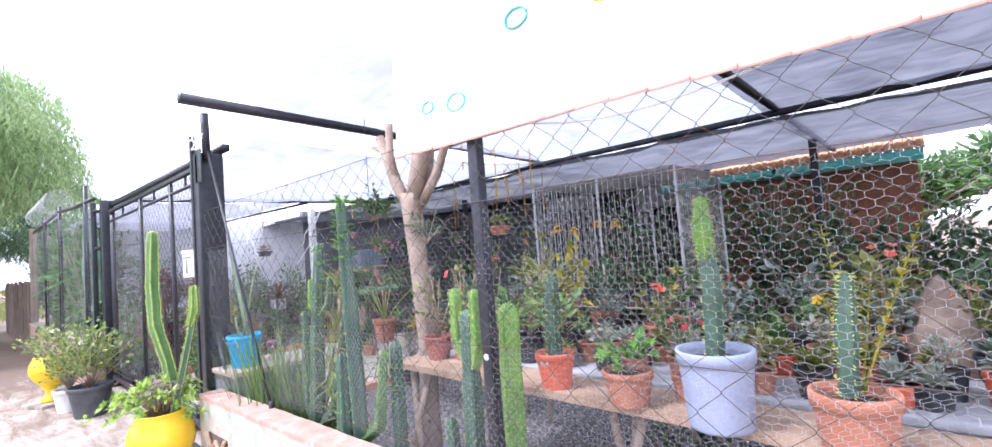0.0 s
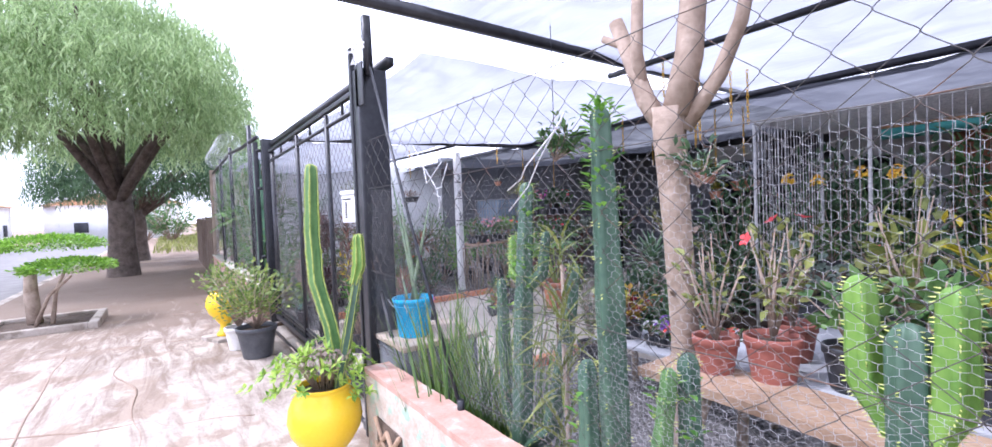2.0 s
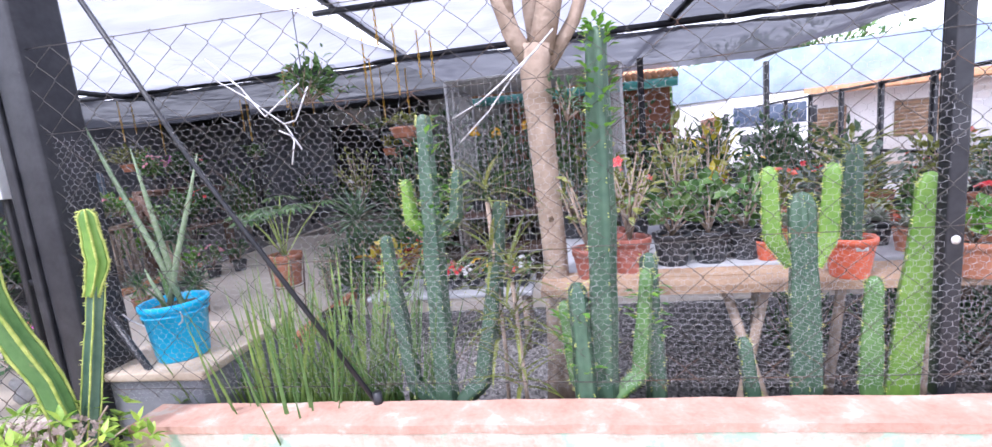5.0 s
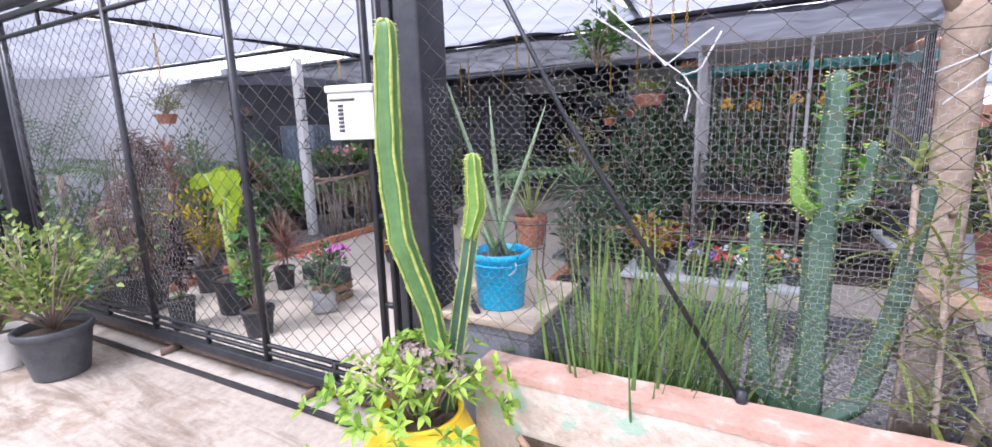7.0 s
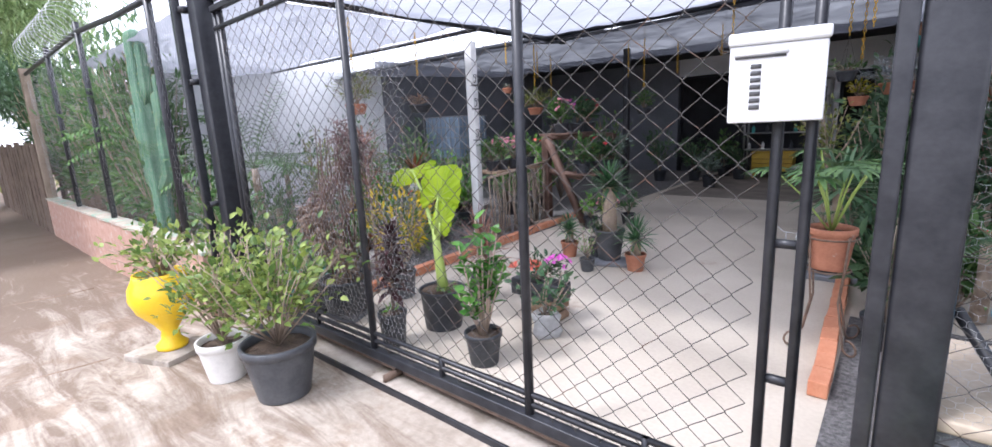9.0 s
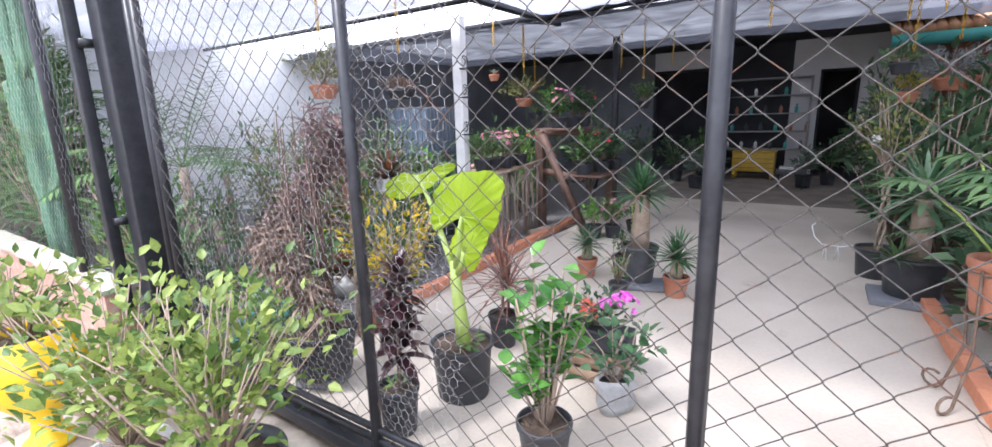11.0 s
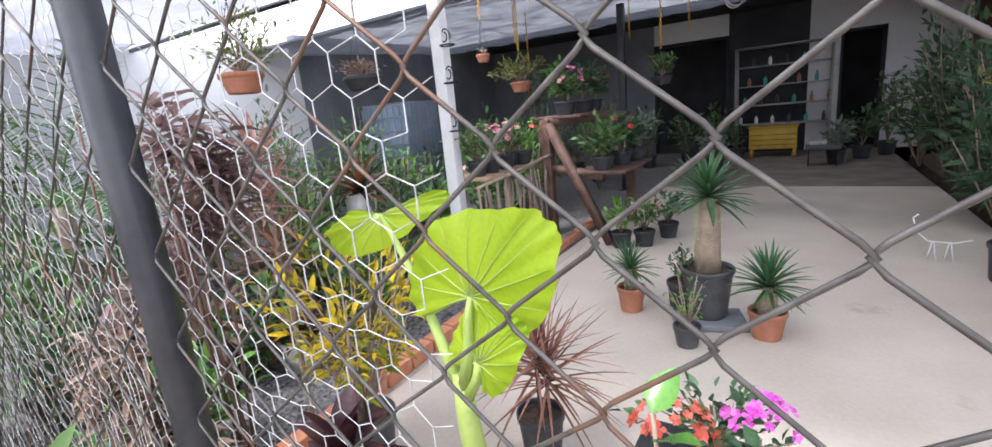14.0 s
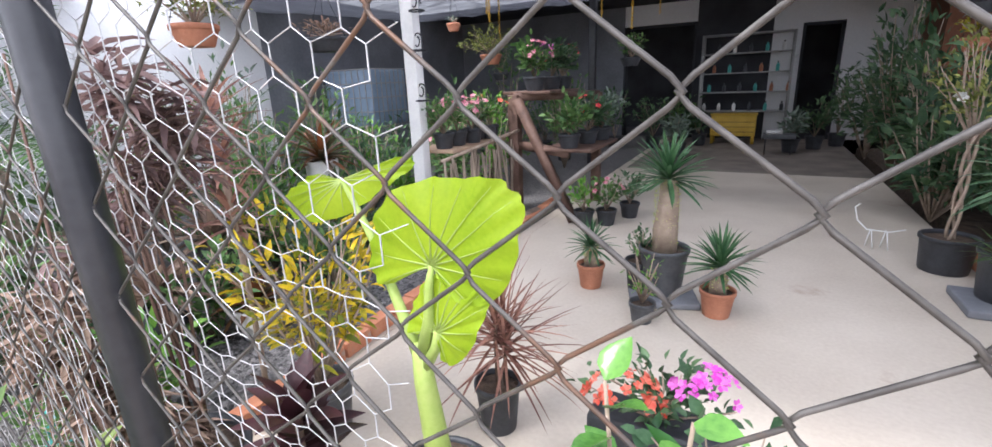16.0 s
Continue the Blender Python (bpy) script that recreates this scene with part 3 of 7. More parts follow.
for x in (-2.50, -1.285):
    part("upright", Geo().tube([(x, 0, 0.1), (x, 0, 2.40)], 0.023, 8), M_black, gate)
for x in (GX0, GX0 + 0.075):
    part("stile", Geo().tube([(x, 0.02, 0.05), (x, 0.02, 2.44)], 0.026, 8), M_black, gate)
for x in (GX1, GX1 - 0.085):
    part("stile", Geo().box(x - 0.014, x + 0.014, -0.015, 0.015, 0.05, 2.42), M_black, gate)
for z in (0.6, 1.05, 1.62, 2.1):
    part("rung", Geo().box(GX1 - 0.085, GX1, -0.01, 0.01, z, z + 0.025), M_black, gate)
part("top_rail", Geo().box(GX0, GX1, -0.022, 0.022, 2.41, 2.45, bevel=0.004), M_black, gate)
part("mid_top_rail", Geo().box(GX0, GX1, -0.012, 0.012, 2.28, 2.305), M_black, gate)
for x in (-3.4, -1.9, -0.8):
    part("top_stud", Geo().box(x - 0.01, x + 0.01, -0.01, 0.01, 2.3, 2.42), M_black, gate)
track = thing("gate_track", (0, 0, 0), "rusty steel ground track of the gate", "track")
part("rail", Geo().box(-4.5, 0.1, -0.122, -0.108, GZ, -0.02, bevel=0.002), M_black, track)
part("rail", Geo().box(-4.5, 0.1, 0.035, 0.058, GZ, 0.02, bevel=0.004), M_rust, track)
part("bed", Geo().box(-4.5, 0.1, -0.10, 0.035, GZ - 0.1, -0.018), M_kerb, track, "concrete groove")
for x in (-4.0, -2.3, -0.9):
    part("spacer", Geo().box(x, x + 0.02, -0.10, 0.035, -0.015, 0.03), M_rust, track)


def chain_link(name, x0, x1, z0, z1, parent, y0=0.0, dx=0.0600, dz=0.0535, ox=-1.998, oz=1.302, r=0.0018, sag=0.004, mat=None, sides=5):
    """Diamond mesh: every wire runs up in a zigzag and hooks its neighbours at the bends."""
    g = Geo()
    k0, k1 = math.ceil((x0 - ox) / dx), math.floor((x1 - ox) / dx)
    j0, j1 = math.ceil((z0 - oz) / dz), math.floor((z1 - oz) / dz)

    def spot(k, j):
        x, z = ox + k * dx, oz + j * dz
        q = Vector((x * 1.3, z * 1.3, y0))
        return Vector((x + sag * noise.noise(q) + 0.3 * sag * noise.noise(q * 6), y0 + 1.6 * sag * noise.noise(q + Vector((0, 0, 8))), z + sag * noise.noise(q + Vector((5, 0, 0))) + 0.3 * sag * noise.noise(q * 6 + Vector((9, 0, 0)))))

    for k in range(k0, k1):
        pts = []
        for j in range(j0, j1 + 1):
            left = (j + k) % 2 == 0
            p = spot(k if left else k + 1, j)
            inward = 1 if left else -1
            d = Vector((inward * dx, 0, 0)) * 0.02
            depth = Vector((0, r * 0.9 * (1 if left else -1), 0))
            pts += [p + d * 4 + Vector((0, 0, -dz * 0.13)) - depth, p + d * -1.2 + depth * 0.3, p + d * 4 + Vector((0, 0, dz * 0.13)) + depth]
        if len(pts) > 3:
            g.tube(pts, r, sides, False)
    return part(name, g, mat or M_wire, parent, "weathered chain-link mesh")


def hex_wire(name, x0, x1, z0, z1, parent, y0=0.0, w=0.046, h=0.048, r=0.00075, sag=0.010, crumple=0.0, edge=0.0, mat=None):
    """Chicken wire: hexagons with twisted upright sides."""
    g = Geo()
    cols, rows = int((x1 - x0) / w), int((z1 - z0) / (0.75 * h))

    def spot(i, j, top):
        # i: half columns, j: rows
        x = x0 + i * w / 2
        z = z0 + j * 0.75 * h + (h * 0.25 if top else 0)
        q = Vector((x * 2.2, z * 2.2, y0 * 9 + 3))
        s = sag + crumple
        return Vector((x + s * noise.noise(q) + 0.35 * s * noise.noise(q * 5), y0 + 1.5 * s * noise.noise(q + Vector((0, 0, 8))) + crumple * 0.8 * noise.noise(q * 4), z + s * noise.noise(q + Vector((5, 0, 0))) + 0.35 * s * noise.noise(q * 5 + Vector((3, 0, 0)))))

    for j in range(rows):
        o = j % 2
        for c in range(cols):
            i = 2 * c + o
            low, high = spot(i, j, False), spot(i, j, False) + Vector((0, 0, h * 0.5))
            nl, nr = spot(i - 1, j + 1, False), spot(i + 1, j + 1, False)
            if edge and low.x > x1 - edge * (0.5 + 0.5 * noise.noise((0, j * 0.4, 2))):
                continue
            g.tube([low, high], r * 1.15, 3, False)
            for q in (nl, nr):
                if x0 - w < q.x < x1 and j < rows - 1:
                    g.tube([high, q], r * 0.82, 3, False)
    return part(name, g, mat or M_hex, parent, "fine galvanised chicken wire")


chain_link("chain_mesh", GX0 + 0.08, GX1 - 0.08, 0.12, 2.42, gate, 0.0)
hex_wire("chicken_mesh", GX0 + 0.02, -2.03, 0.10, 2.20, gate, 0.034, sag=0.014, crumple=0.013, edge=0.06)

fence = thing("wire_fence", (0, 0, 0), "wire fence on the low wall, chain-link with chicken wire below", "fence")
chain_link("chain_mesh", 0.05, 6.2, 0.57, 1.98, fence, -0.13, dx=0.070, dz=0.062, ox=0.05, oz=0.6, r=0.0011, sag=0.016)
hex_wire("chicken_mesh", 0.07, 6.2, 0.57, 1.65, fence, -0.115, w=0.035, h=0.027, r=0.0005, sag=0.016, mat=M_hexfence)
hex_wire("chicken_mesh", 1.2, 6.2, 0.57, 1.10, fence, -0.095, w=0.036, h=0.027, r=0.00045, sag=0.022, mat=M_hexfence)
for z in (0.62, 1.10, 1.66, 1.97):
    pts = [(0.05 + 6.15 * i / 24, -0.125, z + 0.012 * noise.noise((i * 0.7, z * 5, 0))) for i in range(25)]
    part("line_wire", Geo().tube(pts, 0.0018, 4), M_wire, fence)
tie = thing("wire_tangle", (1.05, -0.13, 1.60), "loose twisted ends of silvery wire on the fence", "wire")
for a, b, c in (((-0.30, 0, 0.22), (0, 0.01, 0.0), (0.06, -0.01, -0.09)), ((-0.26, 0.01, 0.25), (-0.05, -0.02, 0.03), (0.08, 0.0, 0.13)), ((0.0, 0, 0.0), (0.05, 0.01, 0.02), (0.10, 0.02, 0.12)), ((-0.02, 0, -0.02), (0.02, 0.02, -0.06), (0.01, 0.0, -0.14)), ((0.62, 0, -0.12), (0.80, 0.01, 0.06), (0.95, 0.0, 0.20)), ((0.60, 0.01, -0.04), (0.76, -0.02, 0.04), (0.90, 0.0, 0.15))):
    part("strand", Geo().tube([a, Vector(a).lerp(Vector(b), 0.5) + Vector((0.01, 0.015, 0)), b, c], 0.003, 5), M_hex, tie)
hang = thing("hanging_wire", (0, 0, 0), "thin white cable drooping under the fence top", "cable")
part("cable", Geo().tube([(3.3 + 1.4 * i / 14, -0.10, 1.97 - 0.16 * math.sin(math.pi * min(1, i / 14 * 1.0)) * (1 - i / 18)) for i in range(15)], 0.0035, 5), M_whitepaint, hang)

fence_left = thing("wire_fence", (0, 0, 0), "wire fence on the pink low wall beyond the gate", "fence")
hex_wire("chicken_mesh", -12.6, -4.62, 0.50, 2.72, fence_left, -0.13, w=0.07, h=0.07, sag=0.014, mat=M_hexfence)
for x in (-5.25, -8.0, -10.2):
    part("post", Geo().tube([(x, -0.12, 0.45), (x + 0.03, -0.12, 2.95)], 0.035, 8), M_black, fence_left)
part("end_post", Geo().box(-12.66, -12.52, -0.20, -0.06, -0.5, 2.9, bevel=0.01), M_greywood, fence_left, "weathered grey timber end post")
part("top_rail", Geo().tube([(-4.5, -0.12, 2.66), (-6.2, -0.12, 2.72), (-8.0, -0.12, 2.84), (-12.6, -0.12, 2.80)], 0.03, 7), M_black, fence_left)
razor = thing("razor_wire", (-9.6, -0.15, 2.98), "coiled razor wire on the fence top", "wire")
pts = []
for i in range(200):
    a = i * 0.42
    pts.append((-1.6 + 3.4 * i / 200, 0.22 * math.cos(a), 0.22 * math.sin(a) + 0.05))
part("coil", Geo().tube(pts, 0.004, 4), M_hex, razor)

# ---- banner over the fence ----
banner = thing("banner", (2.72, -0.15, 1.93), "white printed banner with salmon lower edge", "banner")
g = Geo()
for i in range(31):
    for j in range(11):
        x, z = 3.6 * i / 30, 1.25 * j / 10
        g.v.append(Vector((x, 0.012 * math.sin(x * 5 + z * 2) - 0.0, z - 0.02 * x)))
for i in range(30):
    for j in range(10):
        a = i * 11 + j
        g.f.append((a, a + 11, a + 12, a + 1))
part("cloth", g, M_banner, banner)
g = Geo()
for i in range(31):
    x = 3.6 * i / 30
    g.box(x, x + 0.121, -0.006 + 0.012 * math.sin(x * 5), -0.003 + 0.012 * math.sin(x * 5), -0.012 - 0.02 * x, 0.008 - 0.02 * x)
part("edge_band", g, M_salmon, banner, "salmon edge band")
for x, z, r, mm in ((0.25, 0.16, 0.035, M_teal), (0.42, 0.14, 0.05, M_teal), (1.10, 0.32, 0.05, M_yellow), (0.75, 0.36, 0.05, M_teal)):
    g = Geo()
    pts = [(x + r * math.cos(a), -0.016, z + 0.7 * r * math.sin(a)) for a in [TAU * i / 14 for i in range(15)]]
    part("mark", g.tube(pts, 0.005, 4), mm, banner, "printed swirl")

# ---- roof: shade cloth, beams, dark rear roof ----


def sheet(name, x0, x1, y0, y1, z, mat, sag, label, slope=0.0, seg=60):
    g = Geo()
    for j in range(seg + 1):
        for i in range(seg + 1):
            u, v = i / seg, j / seg
            x, y = x0 + (x1 - x0) * u, y0 + (y1 - y0) * v
            d = sag * (abs(math.sin(math.pi * u * max(1, round((x1 - x0) / 2.2)))) * 0.6 + 0.4) * math.sin(math.pi * v)
            w = 0.05 * noise.noise((x * 1.1, y * 1.4, z)) + 0.03 * noise.noise((x * 4, y * 1.2, z)) + 0.012 * noise.noise((x * 2, y * 8, z))
            g.v.append(Vector((x, y, z + slope * v - d + w)))
    for j in range(seg):
        for i in range(seg):
            a = j * (seg + 1) + i
            g.f.append((a, a + 1, a + seg + 2, a + seg + 1))
    ob = g.make(name, mat, None, "", True)
    return tagged(ob, label, "", "", "structure")


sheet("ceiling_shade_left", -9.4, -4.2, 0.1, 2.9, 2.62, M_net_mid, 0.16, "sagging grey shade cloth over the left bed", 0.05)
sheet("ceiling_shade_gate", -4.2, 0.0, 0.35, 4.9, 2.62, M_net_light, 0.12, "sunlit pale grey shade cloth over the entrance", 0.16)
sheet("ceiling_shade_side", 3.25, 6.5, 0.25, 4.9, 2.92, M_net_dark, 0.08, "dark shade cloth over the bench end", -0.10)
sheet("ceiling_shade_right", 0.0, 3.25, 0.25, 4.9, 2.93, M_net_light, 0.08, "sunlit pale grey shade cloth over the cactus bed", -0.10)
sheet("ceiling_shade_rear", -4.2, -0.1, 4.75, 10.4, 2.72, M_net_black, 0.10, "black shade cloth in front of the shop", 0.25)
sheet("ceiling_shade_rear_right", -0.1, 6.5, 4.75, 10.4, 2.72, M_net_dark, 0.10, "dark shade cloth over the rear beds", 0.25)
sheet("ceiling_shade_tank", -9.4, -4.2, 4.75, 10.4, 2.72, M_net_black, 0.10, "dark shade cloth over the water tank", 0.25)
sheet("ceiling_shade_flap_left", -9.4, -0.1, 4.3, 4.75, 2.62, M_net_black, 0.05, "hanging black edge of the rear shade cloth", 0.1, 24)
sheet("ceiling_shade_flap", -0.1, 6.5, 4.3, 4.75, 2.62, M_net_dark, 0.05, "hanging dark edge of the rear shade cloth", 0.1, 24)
beams = (((0.25, -0.32, 2.84), (-0.1, 5.0, 2.86), 0.05), ((-4.12, 0.1, 2.60), (-4.15, 5.0, 2.68), 0.045), ((-4.5, 0.06, 2.56), (0.1, 0.06, 2.52), 0.04), ((-9.4, 2.95, 2.66), (-4.1, 2.95, 2.62), 0.03), ((-9.4, 4.7, 2.72), (6.5, 4.7, 2.78), 0.05), ((3.4, 0.2, 2.74), (3.4, 10, 2.9), 0.04), ((6.45, 0.2, 2.7), (6.45, 10.4, 2.92), 0.05), ((-0.05, 2.4, 2.74), (6.4, 2.4, 2.76), 0.03))
for a, b, r in beams:
    bt = thing("roof_beam", a, "dark steel beam under the shade cloth", "beam", "roof beams")
    d = Vector(b) - Vector(a)
    part("tube", Geo().tube([(0, 0, 0), d * 0.5, d], r, 4), M_black, bt)
for x, y in ((6.45, 4.7), (3.4, 7.2), (-4.15, 7.2), (6.45, 9.8)):
    bt = thing("roof_post", (x, y, 0), "dark steel roof post", "post", "roof posts")
    part("shaft", Geo().box(-0.05, 0.05, -0.05, 0.05, 0, 2.78, bevel=0.006), M_black, bt)
    part("foot_plate", Geo().box(-0.09, 0.09, -0.09, 0.09, 0, 0.03), M_black, bt)

white_post = thing("white_post", (-4.47, 3.2, 0.0), "white painted post with black scroll brackets", "post")
part("shaft", Geo().box(-0.06, 0.06, -0.05, 0.05, 0, 2.55, bevel=0.006), M_whitepaint, white_post)
for z in (1.35, 1.75, 2.05):
    pts = [(0.065 + 0.055 * (1 - s) * math.cos(s * 9) + 0.02, -0.03, z + 0.09 * (1 - s) * math.sin(s * 9) + 0.05 * s) for s in [i / 24 for i in range(25)]]
    part("scroll", Geo().tube(pts, 0.006, 5), M_black, white_post, "black iron scroll")
    part("shelf_ring", Geo().lathe([(0.06, 0.0), (0.066, 0.0), (0.066, 0.012), (0.06, 0.012), (0.06, 0.0)], 14, (0.12, -0.06, z - 0.06)), M_black, white_post)

# ---- pots and plants: one function for each kind ----


def pot(parent, r, h, mat, at=(0, 0, 0), taper=0.75, rim=0.02, label="", ribs=0, seg=24):
    """A pot with wall thickness and rolled rim, and the soil in it."""
    x, y, z = at
    prof = [(0.001, 0.0), (r * taper, 0.0), (r * taper * 1.02, h * 0.03), (r * 0.97, h - rim * 1.6), (r * 0.975, h - rim * 1.5), (r * 1.04, h - rim * 1.4), (r * 1.05, h - 0.004), (r * 1.03, h), (r * 0.95, h), (r * 0.93, h - rim), (r * 0.86, h * 0.5)]
    body = part("pot", Geo().lathe(prof, seg, at), mat, parent, label)
    g = Geo()
    o = len(g.v)
    g.v.append(Vector((x, y, z + h - rim * 1.1)))
    for k in range(16):
        a = TAU * k / 16
        g.v.append(Vector((x + r * 0.945 * math.cos(a), y + r * 0.945 * math.sin(a), z + h - rim * 1.4 + rnd(-0.004, 0.004))))
    for k in range(16):
        g.f.append((o, o + 1 + k, o + 1 + (k + 1) % 16))
    part("soil", g, M_soil, parent)
    return body


def sphere_dir(up=0.2):
    a, z = rnd(0, TAU), rnd(-0.4, 1.0)
    q = math.sqrt(max(0.0, 1 - z * z))
    return Vector((q * math.cos(a), q * math.sin(a), z + up)).normalized()


def bush(parent, at, rx, rz, zc, leaf, count, L, W, stems=9, stem_mat=None, bend=0.6, shape="ovate", twig=0.004, label="", seg=3, lift=0.15, core=0.35, ry=None):
    """A leafy crown of single leaves on thin branches, with an uneven outline."""
    gl, gs = Geo(), Geo()
    at = Vector(at)
    ry = ry or rx
    tips = []
    for s in range(stems):
        d = sphere_dir(0.5)
        tip = at + Vector((d.x * rx, d.y * ry, zc + d.z * rz)) * 1.0
        tip = Vector((tip.x, tip.y, max(tip.z, at.z + 0.05)))
        mid = at.lerp(tip, 0.5) + Vector((rnd(-1, 1), rnd(-1, 1), rnd(0, 1))) * 0.12 * rx
        gs.tube([at, mid, tip], [twig * 1.6, twig, twig * 0.5], 5)
        tips += [(mid, tip), (at.lerp(mid, 0.6), mid)]
    for k in range(count):
        a, b = tips[k % len(tips)]
        p = a.lerp(b, rnd(0.0, 1.08))
        off = sphere_dir(0)
        p = p + Vector((off.x * rx, off.y * ry, off.z * rz)) * core * rnd(0.2, 1)
        if p.z < at.z + 0.02:
            p.z = at.z + rnd(0.02, 0.08)
        out = (p - (at + Vector((0, 0, zc * 0.7))))
        out.z *= 0.6
        d = (out.normalized() if out.length > 0.01 else sphere_dir()) + sphere_dir() * 0.9
        d.z += lift
        s = rnd(0.6, 1.2)
        gl.blade(p, d, L * s, W * s, bend * rnd(0.4, 1.4), seg, rnd(0.1, 0.3), shape, rnd(-0.9, 0.9))
    tagged(part("branchwork", gs, stem_mat or M_bark, parent), kind="stuff")
    return tagged(part("foliage", gl, leaf, parent, label), kind="stuff")


def flowers(parent, at, rx, rz, mat, count, r, zc=0.0, label="", petals=5, ry=None, name="blossom"):
    g = Geo()
    at = Vector(at)
    for _ in range(count):
        d = sphere_dir(0.5)
        p = at + Vector((d.x * rx, d.y * (ry or rx), zc + d.z * rz))
        up = (d + Vector((0, -0.4, 0.4))).normalized()
        e = up.orthogonal().normalized()
        f = up.cross(e)
        q = r * rnd(0.7, 1.2)
        for k in range(petals):
            a = TAU * k / petals + rnd(-0.2, 0.2)
            d1 = e * math.cos(a) + f * math.sin(a)
            d2 = e * math.cos(a + 0.55) + f * math.sin(a + 0.55)
            d0 = e * math.cos(a - 0.55) + f * math.sin(a - 0.55)
            o = len(g.v)
            g.v += [p, p + d0 * q * 0.75 + up * q * 0.3, p + d1 * q * 1.05 + up * q * 0.35, p + d2 * q * 0.75 + up * q * 0.3]
            g.f.append((o, o + 1, o + 2, o + 3))
    return tagged(part(name, g, mat, parent, label), kind="stuff")


def rosette(parent, at, leaf, count, L, W, bend=0.5, up=(0.0, 1.2), shape="blade", fold=0.2, seg=5, label="", name="leaf_rosette", stem=0.0):
    g = Geo()
    at = Vector(at)
    for k in range(count):
        a = k * 2.39996 + rnd(-0.2, 0.2)
        s = k / max(1, count - 1)
        e = up[0] + (up[1] - up[0]) * s
        d = Vector((math.cos(a) * math.cos(e), math.sin(a) * math.cos(e), math.sin(e)))
        g.blade(at + Vector((0, 0, stem * s)), d, L * rnd(0.8, 1.15), W * rnd(0.85, 1.1), bend * rnd(0.6, 1.3), seg, fold, shape)
    return tagged(part(name, g, leaf, parent, label), kind="stuff")


def ribbed(pts, rads, ribs=5, depth=0.32, spines=None, spin=0.0, crests=None):
    """A ribbed cactus stem along a line, closed by a rounded top."""
    g = Geo()
    n = ribs * 4
    pts = [Vector(p) for p in pts]
    fine, fr = [], []
    for i in range(len(pts) - 1):
        for k in range(5):
            s = k / 5
            fine.append(pts[i].lerp(pts[i + 1], s))
            fr.append(rads[i] + (rads[i + 1] - rads[i]) * s)
    fine.append(pts[-1])
    fr.append(rads[-1])
    d = (fine[-1] - fine[-2]).normalized()
    for q, c in ((0.55, 0.86), (0.9, 0.55), (1.05, 0.12)):
        fine.append(pts[-1] + d * rads[-1] * q)
        fr.append(rads[-1] * c)
    ref = None
    for i, p in enumerate(fine):
        d = (fine[min(i + 1, len(fine) - 1)] - fine[max(i - 1, 0)]).normalized()
        if ref is None:
            ref = Vector((math.cos(spin), math.sin(spin), 0))
        ref = (ref - d * ref.dot(d)).normalized()
        side = d.cross(ref)
        wave = 1 + 0.05 * math.sin(i * 2.1)
        for k in range(n):
            a = TAU * k / n
            c = 0.5 + 0.5 * math.cos(ribs * a)
            r = fr[i] * wave * (1 - depth * (1 - c ** 0.7))
            q = p + (ref * math.cos(a) + side * math.sin(a)) * r
            g.v.append(q)
            if crests is not None and k % 4 == 0:
                crests.setdefault(k, []).append(q)
            if spines is not None and k % 4 == 0 and i < len(fine) - 2:
                out = (ref * math.cos(a) + side * math.sin(a))
                for t in (0.0, 0.5):
                    b = q + d * t * 0.02
                    spines.tube([b - out * 0.002, b + out * (0.008 + 0.05 * fr[i]) + d * rnd(-0.004, 0.006)], [0.0024, 0.0006], 3, False)
    for i in range(len(fine) - 1):
        for k in range(n):
            q = (k + 1) % n
            g.f.append((i * n + k, i * n + q, (i + 1) * n + q, (i + 1) * n + k))
    g.f.append(tuple((len(fine) - 1) * n + k for k in range(n)))
    return g


def column(parent, pts, rads, mat, ribs=5, depth=0.32, tip=None, name="stem", spin=0.3, edge=None):
    sp, crests = Geo(), {}
    ob = part(name, ribbed(pts, rads, ribs, depth, sp, spin, crests), mat, parent)
    if edge:
        for line in crests.values():
            part("rib_edge", Geo().tube([p + Vector((rnd(-1, 1), rnd(-1, 1), 0)) * 0.0015 for p in line], [edge * rnd(0.7, 1.25) for p in line], 5), M_cactus_rim, ob, "yellow-green rib edge")
    tagged(part("spine_cover", sp, M_spine, ob, "pale spines along the ribs"), kind="stuff")
    return ob


def paddles(parent, at, count, spread, leaf=None, L=0.05, W=0.022, zr=0.1, label="small fleshy leaves"):
    g = Geo()
    at = Vector(at)
    for _ in range(count):
        a = rnd(0, TAU)
        d = Vector((math.cos(a), math.sin(a), rnd(0.1, 0.9)))
        g.blade(at + Vector((d.x * spread, d.y * spread, rnd(-zr, zr))), d, L * rnd(0.7, 1.2), W, 0.2, 3, 0.25, "ovate")
    return tagged(part("leaf_tuft", g, leaf or L_bright, parent, label), kind="stuff")


def frond(g, base, d, L, pairs, lw, ll, bend=0.9):
    """A feather leaf: midrib and pairs of narrow leaflets."""
    p, d = Vector(base), Vector(d).normalized()
    pts = [p.copy()]
    for i in range(pairs):
        d = (d + Vector((0, 0, -bend / pairs))).normalized()
        p = p + d * (L / pairs)
        pts.append(p.copy())
        s = i / pairs
        side = d.cross(Vector((0, 0, 1))).normalized()
        if s > 0.15:
            q = ll * math.sin(math.pi * (0.15 + 0.8 * s))
            for sg in (-1, 1):
                g.blade(p, side * sg + d * 0.7 + Vector((0, 0, 0.15)), q, lw, 0.5, 2, 0.15, "blade")
    g.tube(pts, [0.006 * (1 - 0.7 * i / pairs) for i in range(pairs + 1)], 4)


